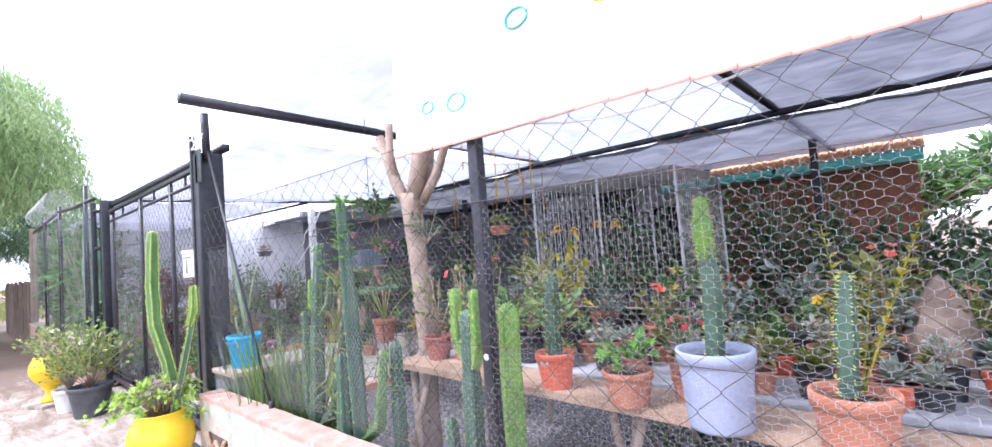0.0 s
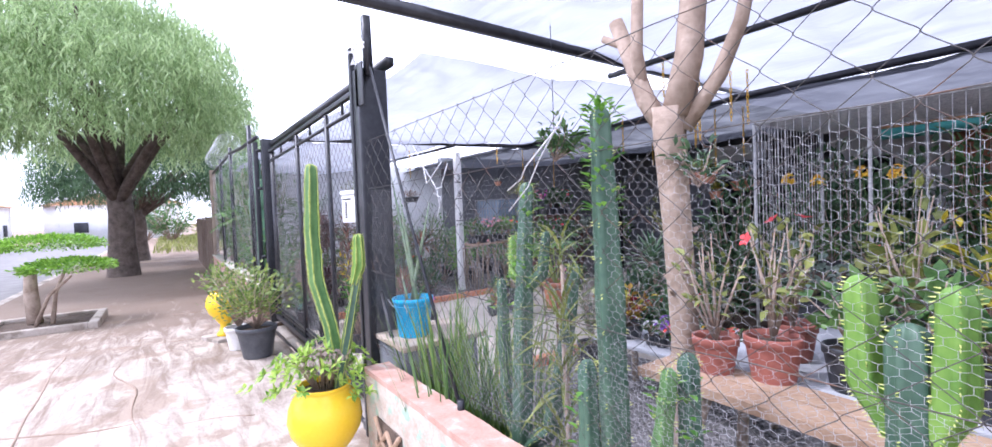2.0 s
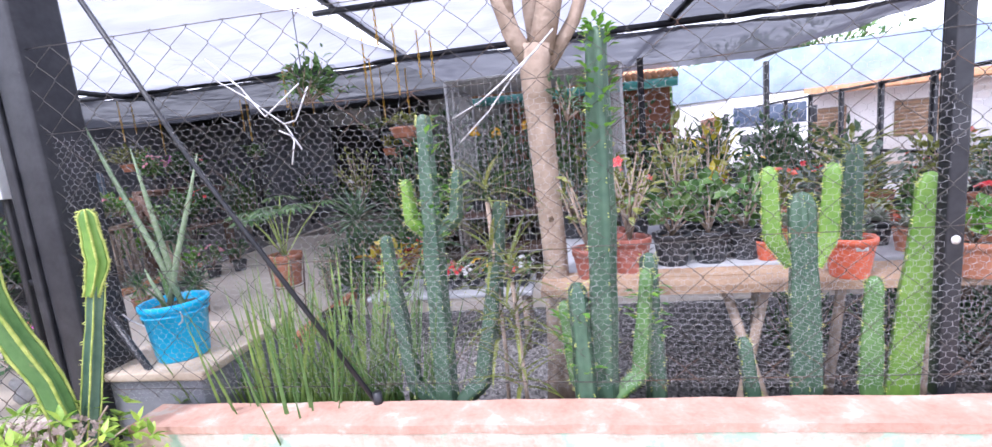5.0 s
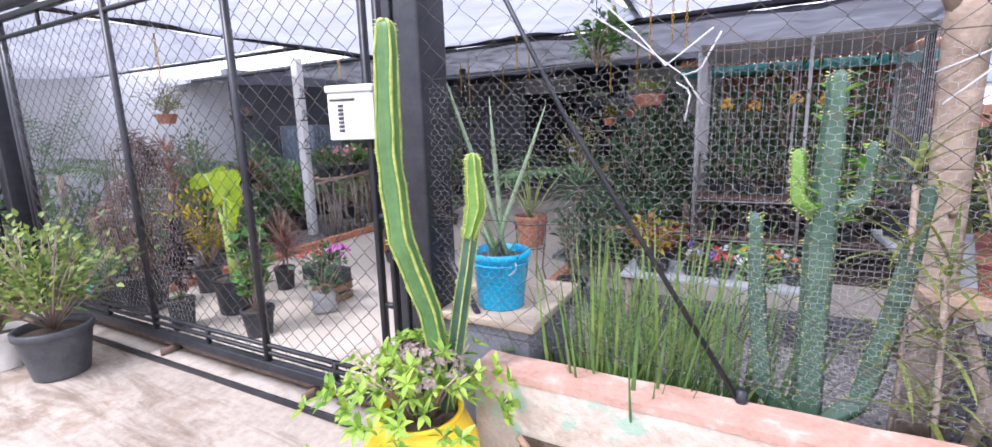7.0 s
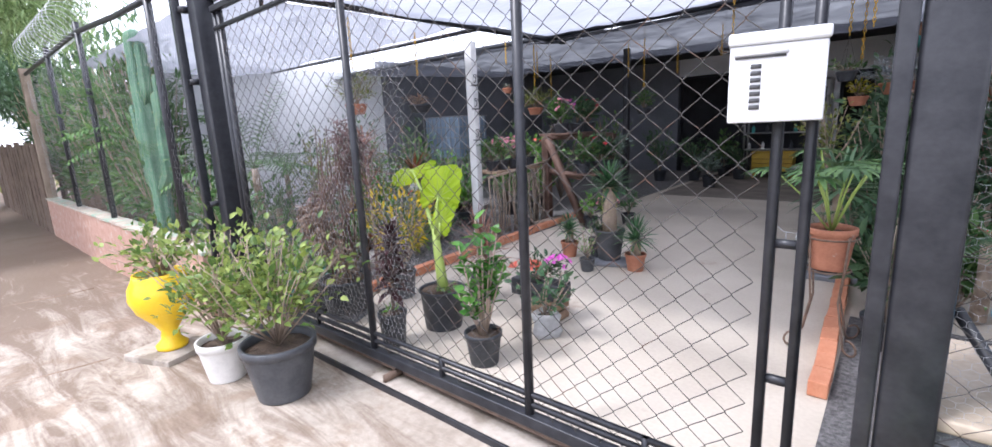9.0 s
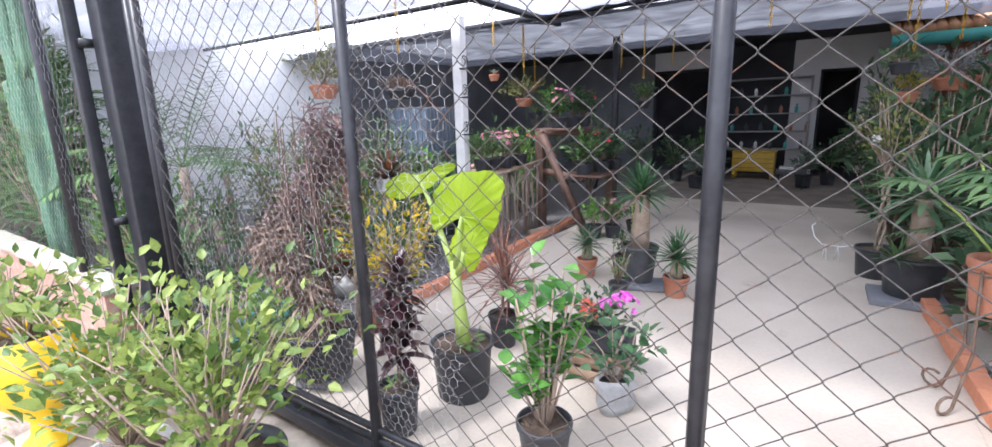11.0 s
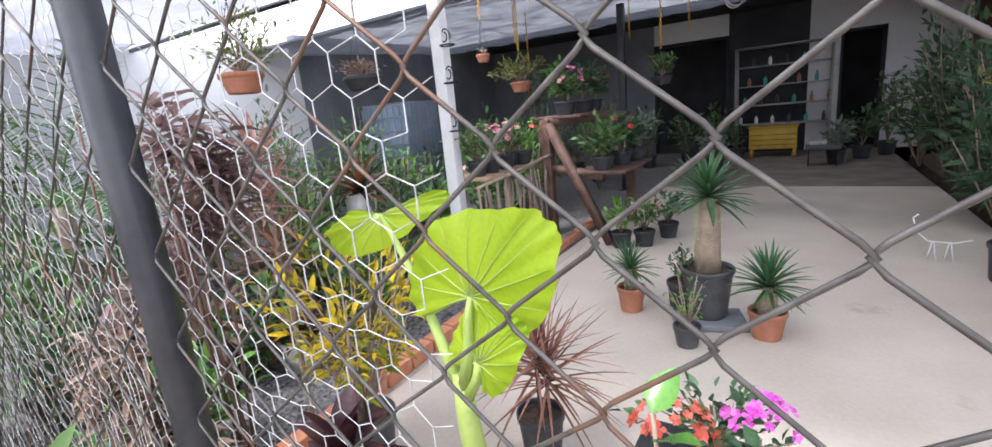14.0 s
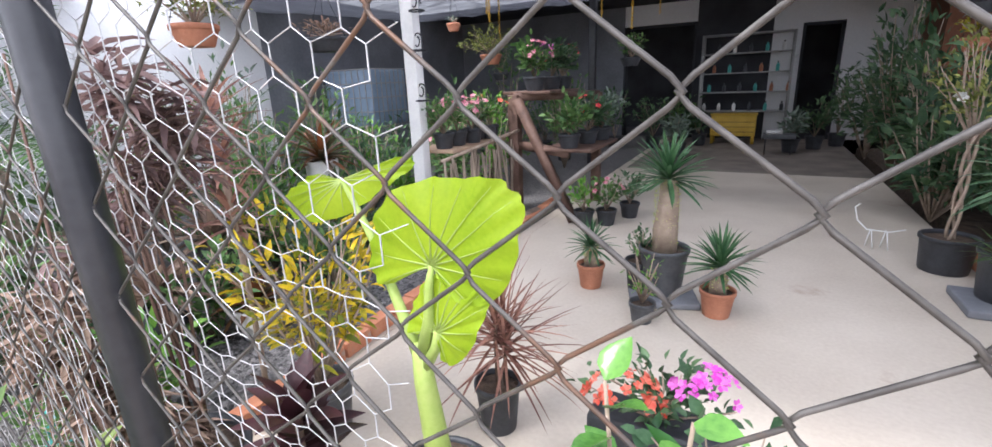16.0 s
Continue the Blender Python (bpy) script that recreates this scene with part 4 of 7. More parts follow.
def palm(parent, at, count, L, leaf, pairs=16, lw=0.016, ll=0.16, rise=(0.3, 1.1), bend=1.1, label="feathery fronds"):
    g = Geo()
    for k in range(count):
        a, e = k * 2.4 + rnd(-0.3, 0.3), rnd(*rise)
        frond(g, at, (math.cos(a) * math.cos(e), math.sin(a) * math.cos(e), math.sin(e)), L * rnd(0.8, 1.15), pairs, lw, ll, bend)
    return tagged(part("frond_crown", g, leaf, parent, label), kind="stuff")


def chain(parent, at, length, mat=None):
    g = Geo()
    n = int(length / 0.042)
    for i in range(n):
        z = at[2] - i * 0.042
        t = (i % 2) * math.pi / 2
        pts = []
        for k in range(11):
            a = TAU * k / 10
            u, w = 0.011 * math.cos(a), 0.026 * math.sin(a)
            pts.append((at[0] + u * math.cos(t), at[1] + u * math.sin(t), z - 0.02 + w))
        g.tube(pts, 0.0042, 4, False)
    return part("chain", g, mat or M_chain, parent, "yellow plastic chain" if not mat else "")


def hanging_pot(at, r, h, mat, leaf, top, count=260, L=0.05, W=0.02, spread=1.9, rz=0.18, label="", bright=None, droop=0.7):
    """A bowl that hangs by three wires and a yellow chain, with the plant in it. at: the bottom of the bowl."""
    t = thing("hanging_basket", at, label, "hanging basket", "hanging baskets")
    pot(t, r, h, mat, taper=0.72, rim=0.018)
    for k in range(3):
        a = TAU * k / 3 + 0.4
        part("hanger", Geo().tube([(r * math.cos(a), r * math.sin(a), h), (0, 0, h + 0.34)], 0.0018, 4), M_black, t)
    if top - at[2] - h - 0.34 > 0.08:
        chain(t, (0, 0, top - at[2]), top - at[2] - h - 0.32)
    if leaf:
        bush(t, (0, 0, h * 0.9), r * spread, rz, rz * 0.35, leaf, count, L, W, 12, bend=droop, lift=0.0)
    return t


def potted_bush(at, r, h, mat, leaf, rx, rz, count, L, W, label, category="potted plant", zc=None, pot_label="", name="potted_shrub", shape="ovate", bloom=None, group="", stems=9, taper=0.75, core=0.35):
    t = thing(name, at, label, category, group)
    pot(t, r, h, mat, taper=taper, label=pot_label)
    bush(t, (0, 0, h * 0.92), rx, rz, zc if zc is not None else rz * 0.9, leaf, count, L, W, stems, shape=shape, core=core)
    if bloom:
        m, n, q = bloom
        flowers(t, (0, 0, h + (zc if zc is not None else rz * 0.9)), rx * 0.95, rz * 1.0, m, n, q)
    return t

# ---- cactus bed behind the low wall ----
slab = thing("concrete_plinth", (0.0, 0.0, 0.0), "pale concrete plinth holding the cyan bucket", "plinth")
part("body", Geo().box(0.02, 0.50, -0.10, 0.42, -0.02, 0.648, bevel=0.01), M_stone_shade, slab)
part("top_slab", Geo().box(-0.0, 0.53, -0.12, 0.48, 0.648, 0.685, bevel=0.008), M_slabtop, slab)

bucket = thing("bucket_plant", (0.30, 0.06, 0.686), "cyan plastic bucket with upright spear-leaved snake plant", "potted plant")
body = part("bucket", Geo().lathe([(0.001, 0), (0.098, 0), (0.101, 0.008), (0.122, 0.215), (0.130, 0.222), (0.134, 0.228), (0.134, 0.25), (0.128, 0.252), (0.118, 0.247), (0.112, 0.19)], 30), M_cyan, bucket, "cyan plastic bucket")
part("band", Geo().lathe([(0.1215, 0.196), (0.128, 0.199), (0.128, 0.204), (0.1225, 0.207)], 30), M_cyan, bucket)
part("handle", Geo().tube([(0.132 * math.cos(a), 0.132 * math.sin(a) * 0.35 - 0.12, 0.232 - 0.085 * math.sin(a)) for a in [math.pi * i / 14 for i in range(15)]], 0.003, 5), M_hex, bucket, "thin wire handle")
part("soil", Geo().lathe([(0.001, 0.222), (0.06, 0.225), (0.118, 0.218)], 20), M_soil, bucket)
M_spear = surf("spear_leaf", (0.15, 0.23, 0.13), (0.26, 0.33, 0.20), 26, 0.5, 0.1, 60)
for a, tip, r in ((0.3, (-0.27, 0.0, 1.06), 0.012), (1.6, (0.0, -0.06, 0.90), 0.012), (3.0, (0.20, 0.05, 0.86), 0.012), (4.2, (-0.07, -0.04, 0.40), 0.010)):
    b = Vector((0.035 * math.cos(a), 0.035 * math.sin(a), 0.21))
    e = Vector(tip)
    part("spear_leaf", Geo().tube([b, b.lerp(e, 0.3) + Vector((0, 0, 0.02)), b.lerp(e, 0.7), e], [r, r, r * 0.75, 0.002], 8), M_spear, bucket)
for a in (0.5, 2.6, 4.4):
    part("short_leaf", Geo().blade((0.03 * math.cos(a), 0.03 * math.sin(a), 0.21), (math.cos(a) * 0.5, math.sin(a) * 0.5, 1), 0.2, 0.03, 0.3, 4), L_agave, bucket)

# tall yellow vase with two columnar cacti, on the pavement
vase = thing("yellow_vase_cactus", (0.26, -0.52, GZ), "big round yellow ceramic vase with two tall cacti", "potted plant")
part("vase", Geo().lathe([(0.001, 0), (0.105, 0.0), (0.112, 0.02), (0.088, 0.05), (0.074, 0.085), (0.098, 0.14), (0.16, 0.215), (0.20, 0.285), (0.214, 0.35), (0.205, 0.425), (0.178, 0.485), (0.150, 0.52), (0.150, 0.535), (0.158, 0.548), (0.152, 0.554), (0.138, 0.548), (0.134, 0.50)], 40), M_yellow, vase, "glossy yellow vase")
part("soil", Geo().lathe([(0.001, 0.53), (0.08, 0.53), (0.139, 0.52)], 20), M_soil, vase)
column(vase, [(0.07, 0.09, 0.51), (0.035, 0.045, 0.90), (-0.03, -0.005, 1.16), (-0.052, -0.01, 1.45), (-0.04, 0.0, 1.82)], [0.032, 0.038, 0.041, 0.041, 0.034], M_cactus, 4, 0.45, name="tall_stem", spin=1.08, edge=0.0055)
column(vase, [(0.07, 0.06, 0.51), (0.10, 0.13, 0.85), (0.13, 0.19, 1.17)], [0.026, 0.029, 0.026], M_cactus_blue, 5, 0.35, name="side_stem", edge=0.003)
column(vase, [(0.125, 0.17, 1.14), (0.145, 0.20, 1.25), (0.135, 0.205, 1.405)], [0.022, 0.035, 0.027], M_cactus_tip, 6, 0.35, name="side_tip", edge=0.004)
g = Geo()
for k in range(130):
    a, q = rnd(0, TAU), rnd(0.06, 0.34) * (1.35 if k % 5 == 0 else 1.0)
    p = Vector((q * math.cos(a), q * math.sin(a), 0.60 + 0.13 * (1 - q / 0.3) + rnd(-0.07, 0.10)))
    d = Vector((math.cos(a) * 0.6, math.sin(a) * 0.6, rnd(0.3, 1.0))).normalized()
    e, m = d.orthogonal().normalized(), rng.randint(5, 7)
    for j in range(m):
        g.blade(p, d * 0.55 + Matrix.Rotation(TAU * j / m + rnd(-0.3, 0.3), 3, d) @ e, rnd(0.04, 0.065), rnd(0.018, 0.024), 0.35, 3, 0.15, "ovate", rnd(-0.3, 0.3))
part("foliage", g, leafy("leaf_vase_plant", (0.12, 0.25, 0.03), (0.40, 0.55, 0.09), 0.35, 0.35), vase, "fresh green whorls of small leaves")
g = Geo()
for k in range(60):
    a, q = rnd(0, TAU), rnd(0.02, 0.24)
    p = Vector((0.05 * math.cos(a), 0.05 * math.sin(a), 0.52))
    e = Vector((q * math.cos(a), q * math.sin(a), rnd(0.66, 0.78)))
    g.tube([p, p.lerp(e, 0.5) + Vector((0, 0, 0.03)), e], 0.0035, 4)
tagged(part("branchwork", g, M_bark, vase), kind="stuff")
flowers(vase, (0.0, 0.0, 0.70), 0.16, 0.07, leafy("petal_dry_mauve", (0.28, 0.21, 0.19), (0.46, 0.37, 0.33), 0.7), 120, 0.014, name="dry_bloom")

# grassy snake-leaf clump
for x, y, n, h in ((0.72, 0.06, 90, 0.80), (1.0, 0.16, 90, 0.82), (1.22, 0.22, 70, 0.74), (0.88, -0.02, 60, 0.70)):
    t = thing("blade_clump", (x, y, 0.0), "dense clump of upright sword-shaped green leaves", "plant", "blade clumps")
    mm = L_agave if n != 90 else leafy("leaf_sword", (0.06, 0.14, 0.035), (0.25, 0.35, 0.09), 0.4, 0.25)
    for k in range(int(n * 0.95)):
        a, q = rnd(0, TAU), rnd(0, 0.18)
        g = Geo()
        g.blade((q * math.cos(a), q * math.sin(a) * 0.8, 0), (math.cos(a) * rnd(0.05, 0.35), math.sin(a) * rnd(0.05, 0.3), 1), h * rnd(0.7, 1.45), rnd(0.018, 0.030), rnd(0.1, 0.7), 5, 0.25, "blade", rnd(-0.5, 0.5))
        part("sword_leaf", g, mm, t)

# candelabra cacti
c = thing("candelabra_cactus", (1.47, 0.02, 0.0), "branching blue-green candelabra cactus with leafy tips", "cactus", "fence cacti")
column(c, [(0, 0, 0), (0, 0.03, 0.55), (0.0, 0.06, 1.05), (0.01, 0.09, 1.57)], [0.05, 0.052, 0.047, 0.033], M_cactus_blue, 5, 0.35)
column(c, [(0.0, 0.02, 0.42), (-0.13, 0.04, 0.52), (-0.17, 0.06, 0.85), (-0.19, 0.07, 1.12)], [0.032, 0.036, 0.034, 0.026], M_cactus_blue, 4, 0.35, name="arm")
column(c, [(0.0, 0.02, 0.40), (0.15, 0.06, 0.52), (0.22, 0.09, 0.85), (0.27, 0.12, 1.22)], [0.034, 0.04, 0.038, 0.028], M_cactus_blue, 4, 0.35, name="arm")
column(c, [(0.01, 0.07, 1.12), (-0.07, 0.06, 1.20), (-0.08, 0.07, 1.34)], [0.024, 0.03, 0.022], M_cactus_tip, 4, 0.3, name="bud_arm")
column(c, [(0.01, 0.07, 1.12), (0.10, 0.09, 1.20), (0.12, 0.10, 1.36)], [0.024, 0.03, 0.022], M_cactus_blue, 4, 0.3, name="bud_arm")
for at, n in (((0.01, 0.06, 1.22), 26), ((-0.18, 0.06, 0.95), 20), ((0.0, 0.09, 1.5), 14), ((0.11, 0.09, 1.27), 14)):
    paddles(c, at, n, 0.04, zr=0.09)

c = thing("tall_cactus", (2.10, -0.04, 0.0), "tall upright green column cactus with leafy crown", "cactus", "fence cacti")
column(c, [(0, 0, 0), (0.0, 0.0, 0.6), (0.02, -0.03, 1.2), (0.03, -0.06, 1.76)], [0.046, 0.054, 0.052, 0.036], M_cactus_blue, 4, 0.42)
column(c, [(0.0, 0.0, 0.5), (-0.10, 0.02, 0.58), (-0.13, 0.03, 0.85)], [0.03, 0.038, 0.026], M_cactus, 4, 0.35, name="arm")
column(c, [(0.0, 0.0, 0.48), (0.13, 0.04, 0.58), (0.17, 0.06, 0.95)], [0.03, 0.038, 0.026], M_cactus, 4, 0.35, name="arm")
paddles(c, (0.03, -0.05, 1.64), 100, 0.042, zr=0.17, L=0.034, W=0.02)
paddles(c, (0.03, -0.06, 1.80), 16, 0.018, zr=0.02, L=0.035, W=0.02)
paddles(c, (-0.12, 0.03, 0.75), 18, 0.035, zr=0.1)
paddles(c, (0.16, 0.05, 0.85), 18, 0.035, zr=0.1)
for x, y, h, mt in ((2.02, -0.09, 0.93, M_cactus_tip), (2.29, 0.08, 0.98, M_cactus_tip)):
    t = thing("young_cactus", (x, y, 0), "young bright green ribbed cactus by the fence", "cactus", "young cacti")
    column(t, [(0, 0, 0), (0.01, 0, h * 0.5), (0.0, 0.01, h)], [0.032, 0.045, 0.034], M_cactus_blue, 5, 0.35)
    paddles(t, (0, 0, h * 0.8), 16, 0.035, zr=0.14)

c = thing("paddle_cactus", (2.84, 0.10, 0.0), "blue-green cactus column with two lime pads", "cactus", "fence cacti")
column(c, [(0, 0, 0), (0, 0, 0.6), (-0.01, 0.02, 1.15)], [0.052, 0.056, 0.046], M_cactus_blue, 6, 0.3)
column(c, [(-0.04, 0.03, 0.93), (-0.10, 0.04, 1.04), (-0.11, 0.04, 1.26)], [0.026, 0.042, 0.034], M_cactus_tip, 4, 0.4, name="pad")
column(c, [(0.03, 0.0, 0.93), (0.07, 0.0, 1.04), (0.075, -0.01, 1.26)], [0.026, 0.042, 0.034], M_cactus_tip, 4, 0.4, name="pad")
column(c, [(0, 0, 0.2), (-0.16, 0.03, 0.30), (-0.2, 0.04, 0.62)], [0.03, 0.04, 0.03], M_cactus_blue, 4, 0.35, name="arm")

c = thing("lime_cactus", (3.16, 0.02, 0.0), "lime green four-ribbed cactus beside the fence post", "cactus", "fence cacti")
column(c, [(-0.06, 0.03, 0), (-0.03, 0.02, 0.6), (0.01, 0.0, 1.20)], [0.05, 0.06, 0.045], M_cactus_tip, 4, 0.42)
column(c, [(-0.05, 0.03, 0.1), (-0.12, 0.05, 0.5), (-0.11, 0.06, 0.85)], [0.04, 0.05, 0.036], M_cactus, 4, 0.42, name="arm")

# thin cane plant by the fence
for x, y, h in ((1.70, 0.10, 1.25), (1.78, 0.02, 0.95)):
    t = thing("cane_plant", (x, y, 0), "thin cane with long drooping pale green leaves", "plant", "cane plants")
    part("cane", Geo().tube([(0, 0, 0), (0.02, 0, h * 0.5), (0.0, 0.01, h)], 0.009, 6), M_bark, t)
    for z in (h * 0.55, h * 0.8, h):
        rosette(t, (0.0, 0.0, z), L_olive, 14, 0.26, 0.02, 1.1, (0.2, 1.2), stem=0.08)

# dead trunk
t = thing("bare_tree", (1.93, 0.60, 0.0), "dead pale tree trunk with sawn and forked limbs", "tree")
gt = Geo().tube([(-0.02, 0, -0.02), (-0.01, 0.0, 0.4), (0.0, 0.01, 0.9), (-0.02, 0.0, 1.4), (-0.03, -0.02, 1.78), (-0.02, -0.03, 1.90)], [0.09, 0.066, 0.060, 0.062, 0.07, 0.076], 14)
part("trunk", gt, M_bark, t)
for pts, r in (([(-0.04, -0.03, 1.80), (-0.12, -0.06, 1.95), (-0.17, -0.08, 2.12), (-0.24, -0.10, 2.32)], 0.045), ([(-0.13, -0.06, 1.98), (-0.13, -0.10, 2.15), (-0.10, -0.12, 2.38)], 0.03), ([(0.0, -0.02, 1.86), (0.06, 0.0, 2.1), (0.08, 0.03, 2.45), (0.10, 0.05, 2.75)], 0.062), ([(0.03, 0.0, 1.80), (0.16, 0.05, 2.0), (0.24, 0.08, 2.2), (0.27, 0.10, 2.36)], 0.034), ([(0.0, 0.04, 1.85), (-0.03, 0.14, 2.1), (-0.04, 0.22, 2.5)], 0.05), ([(-0.20, -0.09, 2.2), (-0.30, -0.12, 2.26)], 0.018)):
    part("limb", Geo().tube(pts, [r, r * 0.95, r * 0.85, r * 0.75][:len(pts)], 9), M_bark, t)
bush(t, (0.10, -0.02, 1.55), 0.12, 0.14, 0.05, L_dark, 70, 0.05, 0.018, 5)
for k in range(14):
    z = rnd(0.2, 1.7)
    a = rnd(0, TAU)
    part("knot", Geo().tube([(0.05 * math.cos(a), 0.05 * math.sin(a), z), (0.08 * math.cos(a), 0.08 * math.sin(a), z + 0.02)], [0.016, 0.006], 6), M_bark, t)


# plank bench with crossed legs
bench = thing("plank_bench", (0, 0, 0), "weathered plank bench on crossed stick legs", "bench")
for k in range(2):
    g = Geo()
    for i in range(13):
        s = i / 12
        x = 1.86 + 3.5 * s
        y = 0.37 - 0.05 * s * 3.5 + 0.145 * k
        z = 0.765 + 0.006 * noise.noise((x, k, 0))
        g.v += [Vector((x, y, z)), Vector((x, y + 0.138, z)), Vector((x, y + 0.138, z + 0.036)), Vector((x, y, z + 0.036))]
    for i in range(12):
        a = i * 4
        for q in range(4):
            g.f.append((a + q, a + (q + 1) % 4, a + 4 + (q + 1) % 4, a + 4 + q))
    g.f += [(3, 2, 1, 0), (48, 49, 50, 51)]
    part("plank", g, M_wood, bench, "", False)
for x in (2.05, 2.75, 3.45, 4.3):
    for s in (-1, 1):
        part("leg", Geo().tube([(x + 0.12 * s, 0.33, -0.01), (x - 0.09 * s, 0.45, 0.77)], 0.022, 7), M_bark, bench)


def succulent_pot(at, r, h, mat, leaf, label, kind=0):
    t = thing("succulent_pot", at, label, "potted plant", "succulent pots")
    pot(t, r, h, mat, seg=16, rim=0.012)
    if kind == 0:
        rosette(t, (0, 0, h), leaf, 26, r * 1.3, r * 0.55, 0.2, (0.15, 1.3), "ovate", 0.35, 3)
    elif kind == 1:
        bush(t, (0, 0, h), r * 1.3, r * 1.1, r * 0.9, leaf, 70, r * 0.6, r * 0.3, 7)
    else:
        column(t, [(0, 0, h - 0.01), (0.0, 0, h + r * 1.2), (0, 0, h + r * 2.4)], [r * 0.5, r * 0.6, r * 0.45], M_cactus, 8, 0.3)
    return t


# pots on the bench
t = thing("potted_cactus", (3.90, 0.26, 0.802), "blue-grey plastic pot with tall green cactus", "potted plant")
pot(t, 0.125, 0.265, M_bluepot, taper=0.84, rim=0.03, label="blue-grey ribbed pot", seg=32)
column(t, [(0.0, 0, 0.24), (0.01, 0.0, 0.48), (0, 0.01, 0.62)], [0.034, 0.038, 0.028], M_cactus_blue, 5, 0.35)
column(t, [(0.0, 0, 0.58), (0.0, 0.0, 0.68), (0, 0.01, 0.78)], [0.026, 0.032, 0.022], M_cactus_tip, 4, 0.35, name="bright_tip")
t = thing("potted_cactus", (3.13, 0.38, 0.802), "orange-red plastic pot with bushy cactus", "potted plant")
pot(t, 0.09, 0.165, M_orange, taper=0.74, label="orange-red plastic pot")
column(t, [(0.0, 0, 0.15), (0.0, 0.0, 0.33), (0.01, 0.01, 0.5)], [0.04, 0.045, 0.034], M_cactus_blue, 6, 0.3)
paddles(t, (0, 0, 0.42), 70, 0.06, L_olive, 0.12, 0.02, 0.18)
part("price_tag", Geo().box(-0.022, 0.022, -0.086, -0.083, 0.12, 0.155), M_whitepaint, t, "white price tag")
potted_bush((3.53, 0.32, 0.802), 0.10, 0.14, M_terra, L_bright, 0.15, 0.04, 40, 0.062, 0.052, "terracotta pot of broad grey-green leaves", zc=0.08)
t = thing("potted_cactus", (4.29, 0.21, 0.802), "terracotta pot with cactus and upright yellow-green cycad leaves", "potted plant")
pot(t, 0.108, 0.185, M_terra, taper=0.8, label="orange terracotta pot", rim=0.03)
column(t, [(-0.01, 0, 0.17), (0.0, 0.0, 0.38), (0.01, 0.01, 0.50)], [0.028, 0.032, 0.022], M_cactus_blue, 5, 0.35)
for d, L in (((-0.12, 0.1, 1.0), 0.50), ((0.33, 0.12, 1.0), 0.54), ((0.12, 0.3, 1.0), 0.36), ((-0.3, 0.3, 1.0), 0.30)):
    g = Geo()
    frond(g, (0.02, 0.03, 0.17), d, L, 15, 0.026, 0.075, 0.12)
    part("frond", g, L_yellow, t, "thick yellow-green leaflets")
flowers(t, (-0.06, 0.16, 0.42), 0.04, 0.02, F_yellow, 6, 0.02)
t = thing("red_flower_pot", (3.72, 0.46, 0.802), "small pot of bright red crown-of-thorns flowers", "potted plant")
pot(t, 0.06, 0.11, M_terra, seg=16)
bush(t, (0, 0, 0.1), 0.09, 0.12, 0.14, L_mid, 60, 0.05, 0.02, 6)
flowers(t, (0, 0, 0.30), 0.07, 0.03, F_red, 14, 0.02)

# tarpaulin covered staging behind the bench, crowded with pots
stage = thing("staging_table", (0, 0, 0), "staging table covered with grey tarpaulin behind the bench", "table")
part("cover", Geo().box(1.95, 6.2, 0.665, 1.85, 0.755, 0.795, bevel=0.01), M_tarp, stage, "grey tarpaulin")
for x in (2.1, 3.3, 4.7, 6.1):
    for y in (0.78, 1.75):
        part("leg", Geo().tube([(x - 0.05, y, -0.01), (x + rnd(-0.02, 0.04), y + 0.02, 0.76)], 0.024, 7), M_bark, stage)
mats = (M_terra, M_terra, M_blackpot, M_terra, M_orange, M_blackpot)
leafs = (L_grey, L_grey, L_olive, L_mid, L_pale, L_pale)
for i in range(17):
    for j in range(4):
        x, y = 2.98 + 0.19 * i + rnd(-0.05, 0.05), 0.75 + 0.15 * j + rnd(-0.03, 0.03)
        k = rng.randrange(6)
        succulent_pot((x, y, 0.796), rnd(0.05, 0.075), rnd(0.08, 0.12), mats[k], leafs[rng.randrange(6)], "small pot of succulents on the tarpaulin", (0, 1, 0, 0)[(i + j) % 4])
for i in range(11):
    x = 2.0 + 0.39 * i
    lf = (L_grey, L_olive, L_dark, L_mid, L_grey)[i % 5]
    bl = (None, (F_coral, 4, 0.03), None, (F_yellow, 7, 0.02), (F_red, 7, 0.02))[i % 5]
    potted_bush((x + rnd(-0.05, 0.05), 1.60 + rnd(-0.1, 0.15), 0.796), 0.10, 0.17, (M_blackpot, M_blackpot, M_terra)[i % 3], lf, rnd(0.14, 0.2), rnd(0.12, 0.2), 130, 0.07, 0.034, "dark plastic pot with a leafy flowering shrub", bloom=bl, group="shrubs on the staging")
for x, y, r, h, n, bl in ((2.29, 0.63, 0.098, 0.175, 60, 1), (2.10, 0.56, 0.085, 0.15, 50, 0), (2.22, 0.95, 0.09, 0.16, 60, 2)):
    t = thing("crown_of_thorns", (x, y, 0.796), "terracotta pot of bare branching stems with few red flowers", "potted plant", "crown of thorns")
    pot(t, r, h, M_redpot, label="dull red plastic pot", rim=0.025)
    bush(t, (0, 0, h - 0.02), 0.15, 0.22, 0.24, L_olive, n, 0.055, 0.028, 9, M_bark, twig=0.005, core=0.15)
    if bl:
        flowers(t, (0.0, 0, 0.52), 0.10, 0.10, F_red, bl, 0.036)
